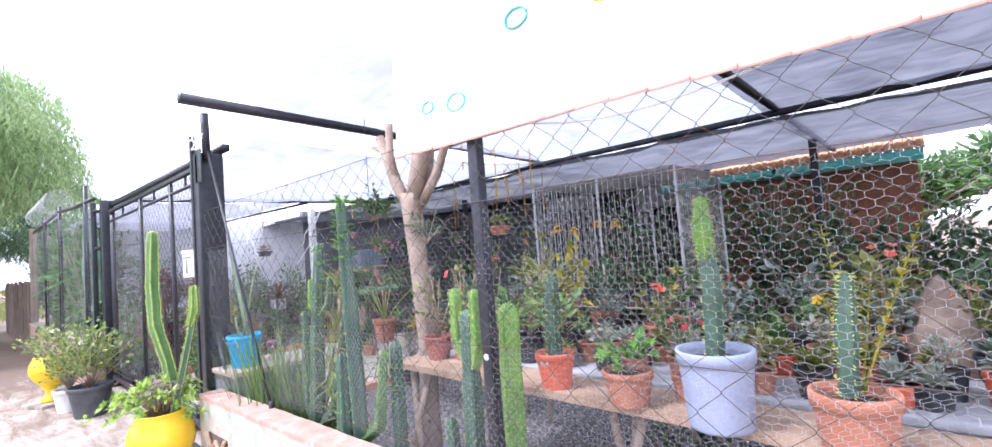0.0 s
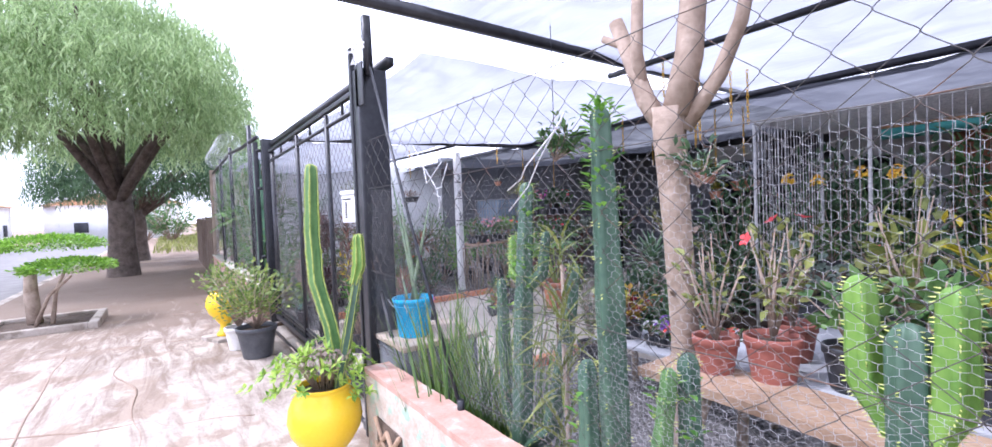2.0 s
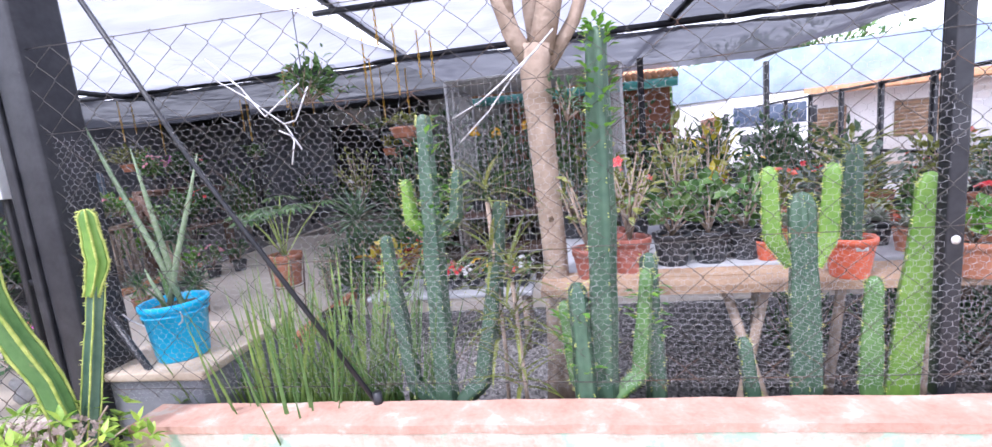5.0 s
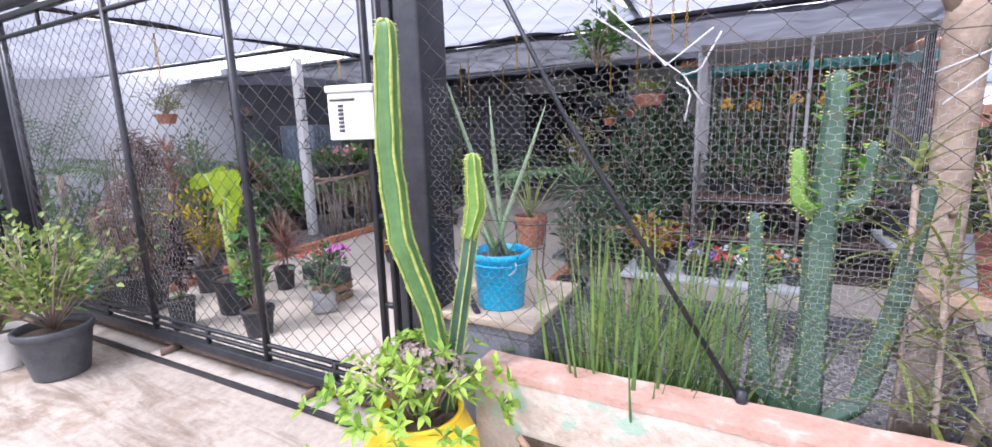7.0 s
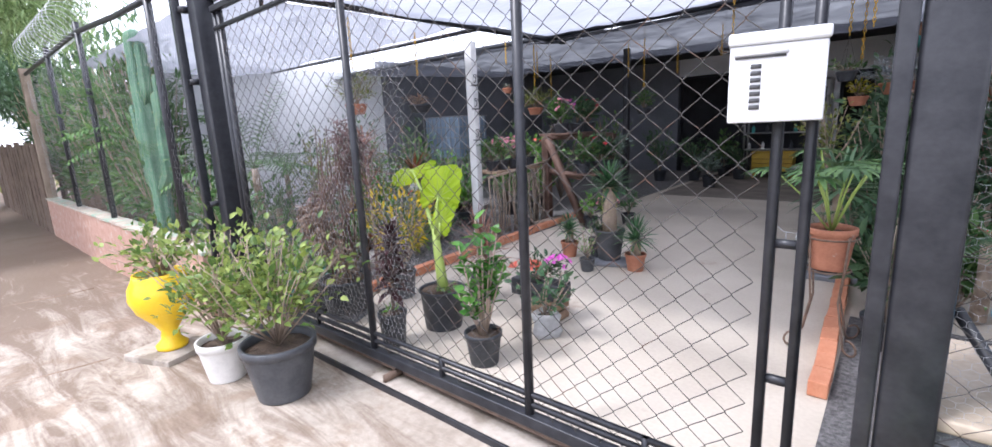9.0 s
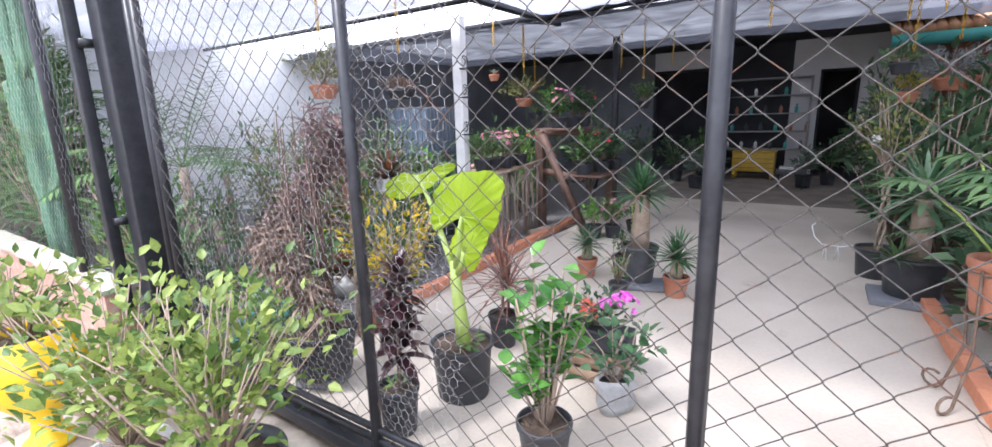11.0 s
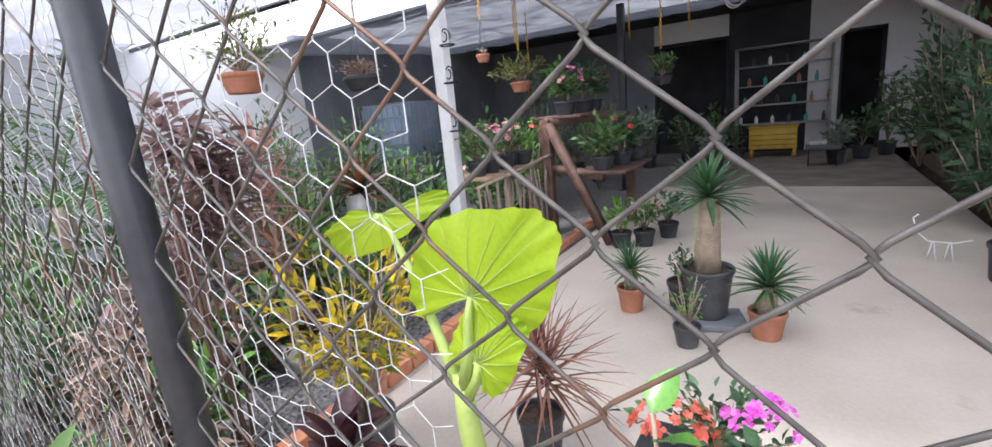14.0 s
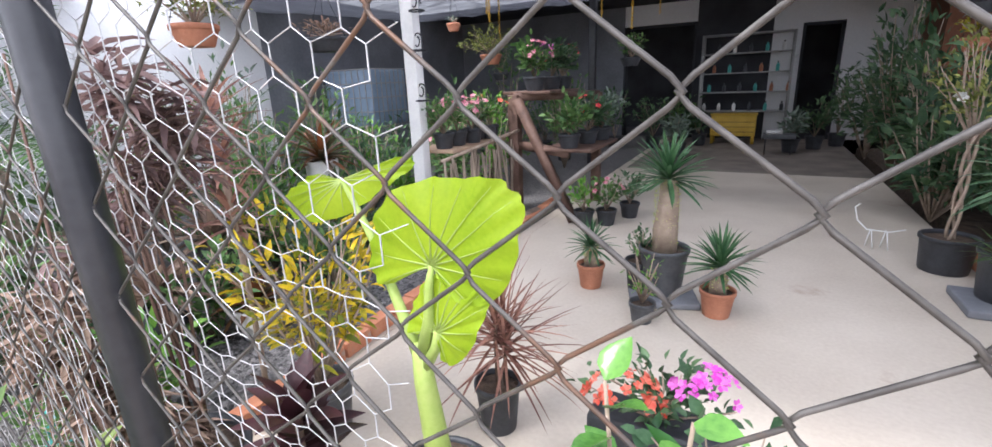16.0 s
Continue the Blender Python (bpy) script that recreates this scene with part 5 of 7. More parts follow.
for x, y, lf, rx, rz, L, W in ((2.51, 0.74, L_mid, 0.15, 0.14, 0.08, 0.055), (2.69, 0.76, L_mid, 0.17, 0.16, 0.085, 0.06), (2.87, 0.80, L_mid, 0.16, 0.13, 0.08, 0.06), (2.60, 1.02, L_olive, 0.14, 0.30, 0.10, 0.04), (2.80, 1.10, L_yellow, 0.15, 0.30, 0.09, 0.04)):
    potted_bush((x, y, 0.796), 0.092, 0.16, M_blackpot, lf, rx, rz, 60, L, W, "black nursery pot of broad-leaved young plant", group="front row pots", stems=8)
for i in range(9):
    potted_bush((2.95 + 0.34 * i + rnd(-0.06, 0.06), 1.34 + rnd(-0.06, 0.06), 0.796), 0.085, 0.15, (M_blackpot, M_terra, M_blackpot)[i % 3], (L_grey, L_olive, L_grey, L_mid)[i % 4], rnd(0.11, 0.15), rnd(0.07, 0.12), 110, 0.05, 0.028, "leafy potted plant crowded on the staging", bloom=((F_coral, 4, 0.03) if i % 4 == 1 else None), group="staging plants")
for x, y, r in ((3.35, 1.25, 0.26), (3.75, 1.2, 0.3), (4.3, 1.3, 0.3), (4.9, 1.2, 0.3)):
    t = thing("low_shrub", (x, y, 0.0), "low dark green shrub growing under the staging", "shrub", "low shrubs")
    bush(t, (0, 0, 0), r, 0.22, 0.22, L_dark, 260, 0.07, 0.03, 14, twig=0.004)

# row of seedling flowers on a low shelf
shelf = thing("flower_shelf", (0, 0, 0), "low plank shelf with bedding flowers", "shelf")
part("board", Geo().box(0.50, 1.72, 1.50, 1.98, 0.42, 0.45, bevel=0.006), M_tarp, shelf)
for x in (0.55, 1.66):
    for y in (1.56, 1.93):
        part("leg", Geo().box(x - 0.02, x + 0.02, y - 0.02, y + 0.02, 0, 0.42), M_greywood, shelf)
blooms = (F_white, F_purple, F_red, F_white, F_yellow, F_coral, F_white)
for i in range(7):
    for j in range(2):
        x, y = 0.93 + 0.12 * i + rnd(-0.02, 0.02), 1.64 + 0.2 * j
        potted_bush((x, y, 0.451), 0.05, 0.07, M_blackpot, L_mid, 0.07, 0.05, 40, 0.045, 0.02, "small black pot of bedding flowers", bloom=(blooms[(i + j) % 7], 8, 0.02), name="bedding_flower", group="bedding flowers", zc=0.05)
t = thing("coleus_pot", (0.69, 1.68, 0.451), "coleus with red and yellow leaves in black tray", "potted plant")
pot(t, 0.13, 0.11, M_blackpot)
bush(t, (0, 0, 0.10), 0.21, 0.13, 0.13, L_coleus, 260, 0.07, 0.036, 12)
t = thing("cone_shrub", (-0.02, 2.0, 0.0), "dense dark green conical conifer in black pot", "potted plant")
pot(t, 0.13, 0.2, M_blackpot)
bush(t, (0, 0, 0.18), 0.13, 0.3, 0.34, L_dark, 700, 0.045, 0.008, 14, core=0.5, shape="blade")
# wire display rack
rack = thing("display_rack", (0.78, 3.5, 0.0), "tall grey wire display rack with slatted top", "rack")
W_, D_, H_ = 1.85, 1.5, 2.2
for x in (0, W_ * 0.5, W_):
    for y in (0, D_):
        part("post", Geo().tube([(x, y, 0), (x, y, H_)], 0.016, 6), M_rack, rack)
for z in (0.3, 0.7, H_):
    for a, b in (((0, 0, z), (W_, 0, z)), ((0, D_, z), (W_, D_, z)), ((0, 0, z), (0, D_, z)), ((W_, 0, z), (W_, D_, z))):
        part("rail", Geo().tube([a, b], 0.008, 5), M_rack, rack)
for i in range(24):
    y = D_ * i / 23
    part("top_slat", Geo().tube([(0, y, H_ + 0.012), (W_, y, H_ + 0.012)], 0.008, 5), M_rack, rack)
for i in range(1, 22):
    y = D_ * i / 22
    for x in (0, W_):
        part("side_wire", Geo().tube([(x, y, 0.3), (x, y, H_)], 0.0035, 4), M_rack, rack)
for i in range(1, 26):
    x = W_ * i / 26
    part("front_wire", Geo().tube([(x, 0, 0.3), (x, 0, H_)], 0.0032, 4), M_rack, rack)
for z in (0.3, 0.7):
    part("shelf", Geo().box(0.02, W_ - 0.02, 0.03, D_ - 0.03, z, z + 0.02), M_brownwood, rack)
for i in range(6):
    for z in (0.322, 0.722):
        potted_bush((0.95 + 0.29 * i, 3.75 + rnd(0, 0.3), z), 0.09, 0.13, M_blackpot, (L_dark, L_mid)[i % 2], 0.17, 0.17, 110, 0.08, 0.03, "dark potted plant on the wire rack", group="rack plants")
for x, z in ((1.03, 1.58), (1.28, 1.54), (1.62, 1.6), (1.85, 1.58)):
    t = thing("orchid_spray", (x, 3.62, z), "hanging spray of yellow and orange blossoms", "flower", "orchid sprays")
    part("stalk", Geo().tube([(0, 0, -0.45), (0.01, 0, -0.1), (0.0, -0.03, 0.12)], 0.004, 4), L_mid, t)
    flowers(t, (0, -0.02, 0.02), 0.045, 0.11, F_yellow, 24, 0.024)

# dark mass of planting behind
for i, (x, y, r, hgt, lf) in enumerate(((-0.05, 2.65, 0.34, 0.55, L_dark), (0.35, 2.9, 0.3, 0.5, L_mid), (0.2, 3.9, 0.45, 0.7, L_dark), (0.2, 5.2, 0.6, 0.85, L_dark), (1.0, 5.8, 0.6, 0.8, L_dark), (2.0, 6.2, 0.6, 0.9, L_dark), (3.0, 4.6, 0.5, 0.55, L_mid), (3.8, 5.0, 0.55, 0.55, L_dark), (4.6, 4.4, 0.5, 0.45, L_mid), (5.4, 5.0, 0.55, 0.5, L_dark), (3.3, 3.7, 0.35, 0.4, L_olive), (4.1, 3.6, 0.4, 0.4, L_mid), (5.0, 3.6, 0.4, 0.4, L_grey), (5.8, 3.7, 0.4, 0.4, L_dark), (0.9, 7.5, 0.7, 1.0, L_dark), (2.6, 7.8, 0.7, 1.0, L_dark), (4.2, 6.6, 0.6, 0.7, L_olive))):
    t = thing("bed_shrub", (x, y, 0.02), "leafy green shrub planted in the soil bed", "shrub", "bed shrubs")
    bush(t, (0, 0, 0), r, hgt * 0.62, hgt * 0.62, lf, 330, 0.13, 0.05, 14, twig=0.006, label="")
    if i % 3 == 1:
        flowers(t, (0, 0, hgt * 0.7), r * 0.8, hgt * 0.5, (F_coral, F_red, F_yellow)[i % 3], 9, 0.035)
for x, y, L in ((0.45, 2.75, 0.55), (-0.05, 3.0, 0.6), (0.6, 4.6, 0.8)):
    t = thing("small_palm", (x, y, 0.02), "small palm with arching feathery fronds", "palm", "small palms")
    part("trunk", Geo().tube([(0, 0, 0), (0.01, 0, 0.3), (0, 0, 0.55)], [0.05, 0.045, 0.04], 9), M_bark, t)
    palm(t, (0, 0, 0.55), 12, L, L_dark, 16, 0.018, 0.15, (0.2, 1.2), 1.1)
table = thing("back_table", (0, 0, 0), "dark table crowded with potted plants", "table")
part("top", Geo().box(3.6, 6.2, 2.5, 3.3, 0.60, 0.64), M_greywood, table)
for x in (3.7, 4.9, 6.1):
    for y in (2.6, 3.2):
        part("leg", Geo().box(x - 0.03, x + 0.03, y - 0.03, y + 0.03, -0.004, 0.60), M_greywood, table)
for i in range(9):
    potted_bush((3.75 + 0.29 * i, 2.85 + rnd(-0.15, 0.15), 0.641), 0.09, 0.13, (M_blackpot, M_terra)[i % 2], (L_dark, L_olive, L_grey, L_mid)[i % 4], 0.17, 0.15, 100, 0.07, 0.03, "potted plant on the back table", group="back table plants", bloom=((F_red, 5, 0.03) if i % 4 == 1 else None))
for x, y, z, s, w in ((5.35, 2.25, 0.0, 0.36, 0.55), (4.95, 2.35, 0.0, 0.26, 0.55), (5.8, 2.05, 0.0, 0.3, 0.55), (4.52, 1.36, 0.796, 0.16, 1.0)):
    t = thing("rough_rock", (x, y, z), "upright rough brown rock", "rock", "rocks")
    g = Geo()
    for i in range(9):
        for k in range(12):
            a = TAU * k / 12
            r = s * w * (1 - (i / 8) ** 2.2) + 0.004
            q = 1 + 0.35 * noise.noise((math.cos(a) * 1.5, math.sin(a) * 1.5, i * 0.35 + x))
            g.v.append(Vector((r * q * math.cos(a), r * q * math.sin(a), s * 2.6 * i / 8)))
    for i in range(8):
        for k in range(12):
            q = (k + 1) % 12
            g.f.append((i * 12 + k, i * 12 + q, (i + 1) * 12 + q, (i + 1) * 12 + k))
    part("stone", g, M_rock, t)
hanging_pot((0.34, 3.29, 1.66), 0.15, 0.11, M_terra, L_olive, 2.86, 200, 0.06, 0.02, 1.6, 0.1, "terracotta bowl with trailing plant on yellow chain")
t = thing("hanging_fern", (0.38, 1.27, 1.84), "leafy green fern hanging from the roof", "hanging plant")
part("hanger", Geo().tube([(0, 0, 0.0), (0, 0, 1.12)], 0.003, 4), M_black, t)
bush(t, (0, 0, 0.0), 0.26, 0.26, 0.05, L_mid, 230, 0.08, 0.03, 12, bend=1.1)
for x, y, z, L in ((-0.05, 3.4, 2.3, 0.3), (0.5, 3.6, 2.28, 0.3), (0.62, 3.7, 2.22, 0.3), (0.42, 2.6, 2.45, 0.24), (-1.6, 4.4, 2.22, 0.4)):
    t = thing("hanging_chain", (x, y, z), "short yellow plastic chain hanging from the roof", "chain", "yellow chains")
    chain(t, (0, 0, 2.80 - z), 2.80 - z)
t = thing("dry_wood", (1.62, -0.02, 0.0), "broken dry timber offcuts on the gravel", "timber")
for a, b in (((-0.05, 0.06, 0.03), (0.14, -0.05, 0.10)), ((0.02, 0.0, 0.05), (0.16, 0.10, 0.03)), ((-0.12, -0.02, 0.02), (0.05, 0.12, 0.04))):
    part("offcut", Geo().tube([a, b], [0.035, 0.028], 4), M_wood, t)

# shaded growth behind the rack
for x, y, h in ((1.1, 7.2, 1.9), (1.9, 6.6, 2.0), (2.7, 7.0, 2.1), (3.6, 6.4, 1.4), (4.4, 7.0, 1.4), (4.8, 8.2, 1.45), (5.6, 7.2, 1.4), (5.3, 5.0, 1.2), (1.5, 8.4, 2.1), (2.4, 8.6, 2.0), (3.3, 8.3, 2.1), (5.1, 6.2, 1.3), (0.9, 5.6, 1.7)):
    t = thing("shade_shrub", (x, y, 0.02), "tall dark broad-leaved shrub under the rear roof", "shrub", "shade shrubs")
    bush(t, (0, 0, 0), 0.52, h * 0.5, h * 0.55, (L_dark, L_mid, L_dark)[int(x * 10) % 3], 420, 0.17, 0.07, 18, twig=0.008)

# ---- entrance floor: potted plants ----


def pachypodium(at, r, h, mat, trunk, leafL, count, label, stone=False, pot_label=""):
    t = thing("pachypodium", at, label, "potted plant", "pachypodiums")
    pot(t, r, h, mat, label=pot_label)
    part("trunk", Geo().tube([(0, 0, h - 0.03), (0.0, 0.0, h + trunk * 0.3), (0.01, 0, h + trunk * 0.7), (0.005, 0, h + trunk)], [r * 0.52, r * 0.5, r * 0.40, r * 0.36], 12), M_bark, t, "spiny grey trunk")
    g = Geo()
    for k in range(int(500 * trunk) + 30):
        a, z = rnd(0, TAU), h + trunk * rnd(0.0, 1.0)
        q = r * 0.45
        p = Vector((q * math.cos(a), q * math.sin(a), z))
        g.tube([p, p + Vector((math.cos(a), math.sin(a), 0.6)) * 0.016], [0.0022, 0.0004], 3, False)
    tagged(part("spine_cover", g, M_spine, t), kind="stuff")
    rosette(t, (0, 0, h + trunk - 0.015), L_pachy, count, leafL, leafL * 0.085, 0.55, (-0.15, 1.45), "strap", 0.25, 5, stem=0.03)
    return t


pachypodium((-2.785, 2.83, 0.0), 0.094, 0.175, M_terra, 0.12, 0.21, 60, "small terracotta pot with spiky pachypodium")
pachypodium((-1.96, 2.71, 0.0), 0.10, 0.17, M_terra, 0.14, 0.25, 70, "terracotta pot with drooping spiky pachypodium")
pachypodium((-2.30, 2.83, 0.045), 0.152, 0.315, M_greypot, 0.44, 0.30, 80, "tall pachypodium palm in dark grey pot", pot_label="dark grey plastic pot")
t = thing("paving_stone", (-2.28, 2.80, 0.0), "flat grey stone slab under the big pot", "stone")
part("slab", Geo().box(-0.22, 0.2, -0.15, 0.13, 0.0, 0.043, pose(0, 0, 0, 0, 0, 18), 0.012), M_stone_shade, t)
potted_bush((-2.45, 2.86, 0.0), 0.10, 0.24, M_blackpot, L_dark, 0.12, 0.12, 130, 0.045, 0.02, "small dark shrub in black pot beside pachypodium")
potted_bush((-2.35, 2.45, 0.0), 0.076, 0.13, M_greypot, L_bright, 0.11, 0.17, 90, 0.032, 0.014, "little airy shrub in small grey pot", zc=0.17)

# elephant ear
t = thing("elephant_ear", (-2.58, 0.68, 0.0), "elephant ear with huge lime leaves in black pot", "potted plant")
pot(t, 0.165, 0.30, M_blackpot, taper=0.82, label="black nursery pot", rim=0.012)
M_stalk = surf("pale_stalk", (0.27, 0.38, 0.07), (0.40, 0.49, 0.14), 6, 0.45, 0.1)
part("leaf_base", Geo().tube([(0.02, 0, 0.26), (0.0, 0.0, 0.45), (-0.02, 0.0, 0.62), (-0.028, 0.0, 0.74)], [0.044, 0.036, 0.030, 0.022], 12), M_stalk, t)


def ear(parent, stalk, base, tip, left, right, bulge=0.05, lobe=0.32):
    """A wavy heart-shaped leaf. base: where the stalk meets the blade; tip, left, right: its reach."""
    c = Vector(base)
    d, s = Vector(tip) - c, (Vector(right) - Vector(left)) * 0.5
    off = (Vector(right) + Vector(left)) * 0.5 - c
    n = s.cross(d).normalized()
    if n.y > 0:
        n = -n
    part("stalk", Geo().tube([Vector(p) for p in stalk] + [c], [0.021, 0.016, 0.012, 0.008][:len(stalk) + 1], 9), M_stalk, parent)
    rings, spokes = 12, 72
    L = d.length

    def at(a, q, lift=0.0):
        r = 1.0 - 0.05 * math.cos(2 * a)
        back = max(0.0, -math.cos(a))
        u = math.cos(a) * (1.0 if math.cos(a) > 0 else lobe * 2.0)
        u = (u * r + (0.42 if math.cos(a) > 0 else 0.0) * 0.0) * q
        u -= back ** 8 * lobe * 1.7 * q * -1
        ragged = 1 + 0.03 * math.sin(a * 3 + 1) * q ** 4 + 0.06 * noise.noise((a * 3.0, L * 9, 2.0)) * q ** 3
        v = math.sin(a) * q * (0.88 + 0.12 * abs(math.sin(a)))
        along = max(0.0, u)
        p = c + d * (u * ragged) + s * (v * ragged) + off * (1 - abs(u - 0.5)) * abs(v) * 0.8
        wave = 0.035 * math.sin(a * 5 + 0.6) * q ** 3 + 0.03 * math.sin(a * 19 + 2) * q ** 4 + 0.022 * abs(math.sin(a * 6)) * q
        return p + n * (L * (wave - 0.30 * along ** 2 * 0.6 - bulge * 4 * v * v * 0.5) + lift)

    g = Geo()
    g.v.append(c.copy())
    for i in range(1, rings + 1):
        for k in range(spokes):
            g.v.append(at(TAU * k / spokes, i / rings))
    for k in range(spokes):
        g.f.append((0, 1 + k, 1 + (k + 1) % spokes))
    for i in range(rings - 1):
        for k in range(spokes):
            a, b = 1 + i * spokes + k, 1 + i * spokes + (k + 1) % spokes
            g.f.append((a, a + spokes, b + spokes, b))
    leaf = part("leaf_blade", g, L_lime, parent, "huge ribbed lime leaf")
    gv = Geo()
    for a in (0.0, 0.42, -0.42, 0.85, -0.85, 1.3, -1.3, 1.8, -1.8, 2.4, -2.4):
        gv.tube([c + n * 0.002] + [at(a, q, 0.0015) for q in (0.25, 0.5, 0.75, 0.92)], [0.0034, 0.0026, 0.0018, 0.0011, 0.0006], 4)
    part("vein", gv, M_stalk, leaf)


ear(t, [(-0.02, 0, 0.70), (0.03, -0.02, 0.83), (0.045, -0.03, 0.93)], (0.053, -0.02, 0.985), (0.164, -0.05, 1.215), (-0.166, -0.02, 1.07), (0.302, -0.07, 1.075))
ear(t, [(-0.03, 0, 0.70), (-0.094, 0.02, 0.803), (-0.20, 0.05, 1.0)], (-0.30, 0.06, 1.165), (-0.40, 0.02, 1.04), (-0.10, 0.09, 1.21), (-0.57, 0.07, 1.12), lobe=0.22)
ear(t, [(-0.02, 0, 0.66), (0.03, 0.0, 0.74)], (0.055, -0.02, 0.80), (0.17, -0.04, 0.965), (-0.02, -0.02, 0.90), (0.16, -0.03, 0.80), lobe=0.30)
bush(t, (0.05, -0.02, 0.28), 0.10, 0.03, 0.03, L_mid, 30, 0.05, 0.02, 4)

t = thing("burgundy_cordyline", (-2.64, 0.26, 0.0), "burgundy leaved cordyline on bare canes in black pot", "potted plant")
pot(t, 0.098, 0.24, M_blackpot, taper=0.78, label="black nursery pot")
for x, y, h, n in ((0.02, 0.03, 0.78, 30), (-0.04, 0.06, 0.62, 26), (0.05, -0.02, 0.54, 20)):
    part("cane", Geo().tube([(x * 0.3, y * 0.3, 0.22), (x * 0.7, y * 0.8, h * 0.6), (x, y, h)], 0.008, 6), M_rust, t)
    rosette(t, (x, y, h - 0.16), L_burg, n, 0.16, 0.062, 0.7, (-0.2, 1.25), "ovate", 0.2, 5, stem=0.16)
bush(t, (0.0, -0.02, 0.22), 0.07, 0.02, 0.02, L_bright, 24, 0.045, 0.016, 3)

t = thing("red_dracaena", (-2.70, 1.27, 0.0), "spiky red dracaena in small black pot", "potted plant")
pot(t, 0.095, 0.22, M_blackpot, taper=0.78)
for x, y, h in ((0.0, 0.0, 0.48), (0.03, 0.02, 0.40)):
    part("cane", Geo().tube([(x, y, 0.2), (x, y, h)], 0.008, 6), M_rust, t)
    rosette(t, (x, y, h - 0.08), L_red, 58, 0.36, 0.016, 0.45, (-0.25, 1.45), "blade", 0.25, 5, stem=0.1)

t = thing("clusia_shrub", (-1.945, 0.42, 0.0), "clusia with round glossy green leaves in black pot", "potted plant")
pot(t, 0.115, 0.21, M_blackpot, taper=0.76)
g, gs = Geo(), Geo()
for k in range(17):
    a, q = k * 2.4, rnd(0.03, 0.19)
    e = Vector((q * math.cos(a), q * math.sin(a), rnd(0.40, 0.90)))
    b = Vector((0.02 * math.cos(a), 0.02 * math.sin(a), 0.19))
    gs.tube([b, b.lerp(e, 0.5) + Vector((0, 0, 0.02)), e], [0.007, 0.006, 0.004], 6)
    for j in range(8):
        p = b.lerp(e, 0.45 + 0.55 * j / 7)
        d = Vector((math.cos(a + j * 1.57 + 0.3), math.sin(a + j * 1.57 + 0.3), rnd(0.2, 1.1)))
        g.blade(p, d, rnd(0.075, 0.105), rnd(0.055, 0.075), 0.25, 5, 0.16, "ovate", rnd(-0.4, 0.4))
tagged(part("branchwork", gs, M_bark, t), kind="stuff")
part("foliage", g, leafy("leaf_clusia", (0.045, 0.15, 0.03), (0.15, 0.34, 0.065), 0.22, 0.25), t, "round glossy leaves")

t = thing("wooden_crate", (-2.02, 1.22, 0.0), "small weathered wooden crate used as stand", "crate")
for z in (0.0, 0.085):
    for y in (-0.11, 0.10):
        part("slat", Geo().box(-0.14, 0.14, y, y + 0.012, z + 0.01, z + 0.075), M_wood, t)
    for x in (-0.14, 0.128):
        part("slat", Geo().box(x, x + 0.012, -0.098, 0.10, z + 0.01, z + 0.075), M_wood, t)
part("top", Geo().box(-0.15, 0.15, -0.12, 0.12, 0.165, 0.18), M_wood, t)
t = thing("impatiens_trough", (-2.05, 1.20, 0.181), "black trough of coral and magenta impatiens", "potted plant")
part("trough", Geo().box(-0.22, 0.22, -0.085, 0.085, 0.0, 0.13, bevel=0.015), M_blackpot, t, "black plastic trough")
bush(t, (0, 0, 0.12), 0.24, 0.10, 0.09, L_dark, 240, 0.05, 0.024, 14, ry=0.13)
flowers(t, (-0.10, -0.04, 0.20), 0.13, 0.07, F_coral, 30, 0.024, name="coral_blossom")
flowers(t, (0.14, 0.02, 0.25), 0.10, 0.08, F_mag, 30, 0.022, name="magenta_blossom")
t = thing("rose_cutting", (-1.84, 0.96, 0.0), "leafy young rose in clear plastic bag", "potted plant")
part("bag", Geo().lathe([(0.001, 0.0), (0.085, 0.005), (0.10, 0.05), (0.082, 0.10), (0.10, 0.16), (0.085, 0.18)], 16, (0, 0, 0), 0.16), M_glassbag, t, "crinkled clear plastic bag")
pot(t, 0.07, 0.13, M_blackpot, (0, 0, 0.012), seg=16)
bush(t, (0, 0, 0.13), 0.21, 0.17, 0.20, leafy("leaf_rose", (0.035, 0.10, 0.04), (0.10, 0.20, 0.09), 0.4), 95, 0.065, 0.042, 9, twig=0.004)

# tall brown column shrub and neighbours by the fence
t = thing("brown_column_shrub", (-3.33, 0.35, 0.0), "tall dry brown column of narrow leaves in black pot", "potted plant")
part("foot_stone", Geo().box(-0.13, 0.12, -0.10, 0.10, 0.0, 0.075, pose(0, 0, 0, 0, 0, 25), 0.02), M_stone_shade, t, "grey stone block")
pot(t, 0.20, 0.27, M_blackpot, (0, 0, 0.075), taper=0.78, label="black plastic pot")
L_mauve = leafy("leaf_mauve_brown", (0.115, 0.07, 0.068), (0.30, 0.20, 0.185), 0.6)
upper, lower = Geo(), Geo()
for k in range(96):
    a, z = k * 2.4, 0.46 + 1.02 * ((k * 0.618) % 1.0)
    q = 0.30 * math.sin(math.pi * min(1, (z - 0.28) / 1.5)) ** 1.1 * rnd(0.35, 1.1)
    c = Vector((q * math.cos(a), q * math.sin(a), z))
    for j in range(13):
        b = a + j * 2.4
        (upper if z > 0.98 + rnd(-0.12, 0.12) else lower).blade(c + Vector((0, 0, rnd(-0.06, 0.06))), (math.cos(b) * 0.8, math.sin(b) * 0.8, rnd(-0.3, 1.2) if z > 0.95 else rnd(-1.0, 0.6)), rnd(0.08, 0.16), rnd(0.013, 0.026), 0.8, 3, 0.25, "blade", rnd(-0.8, 0.8))
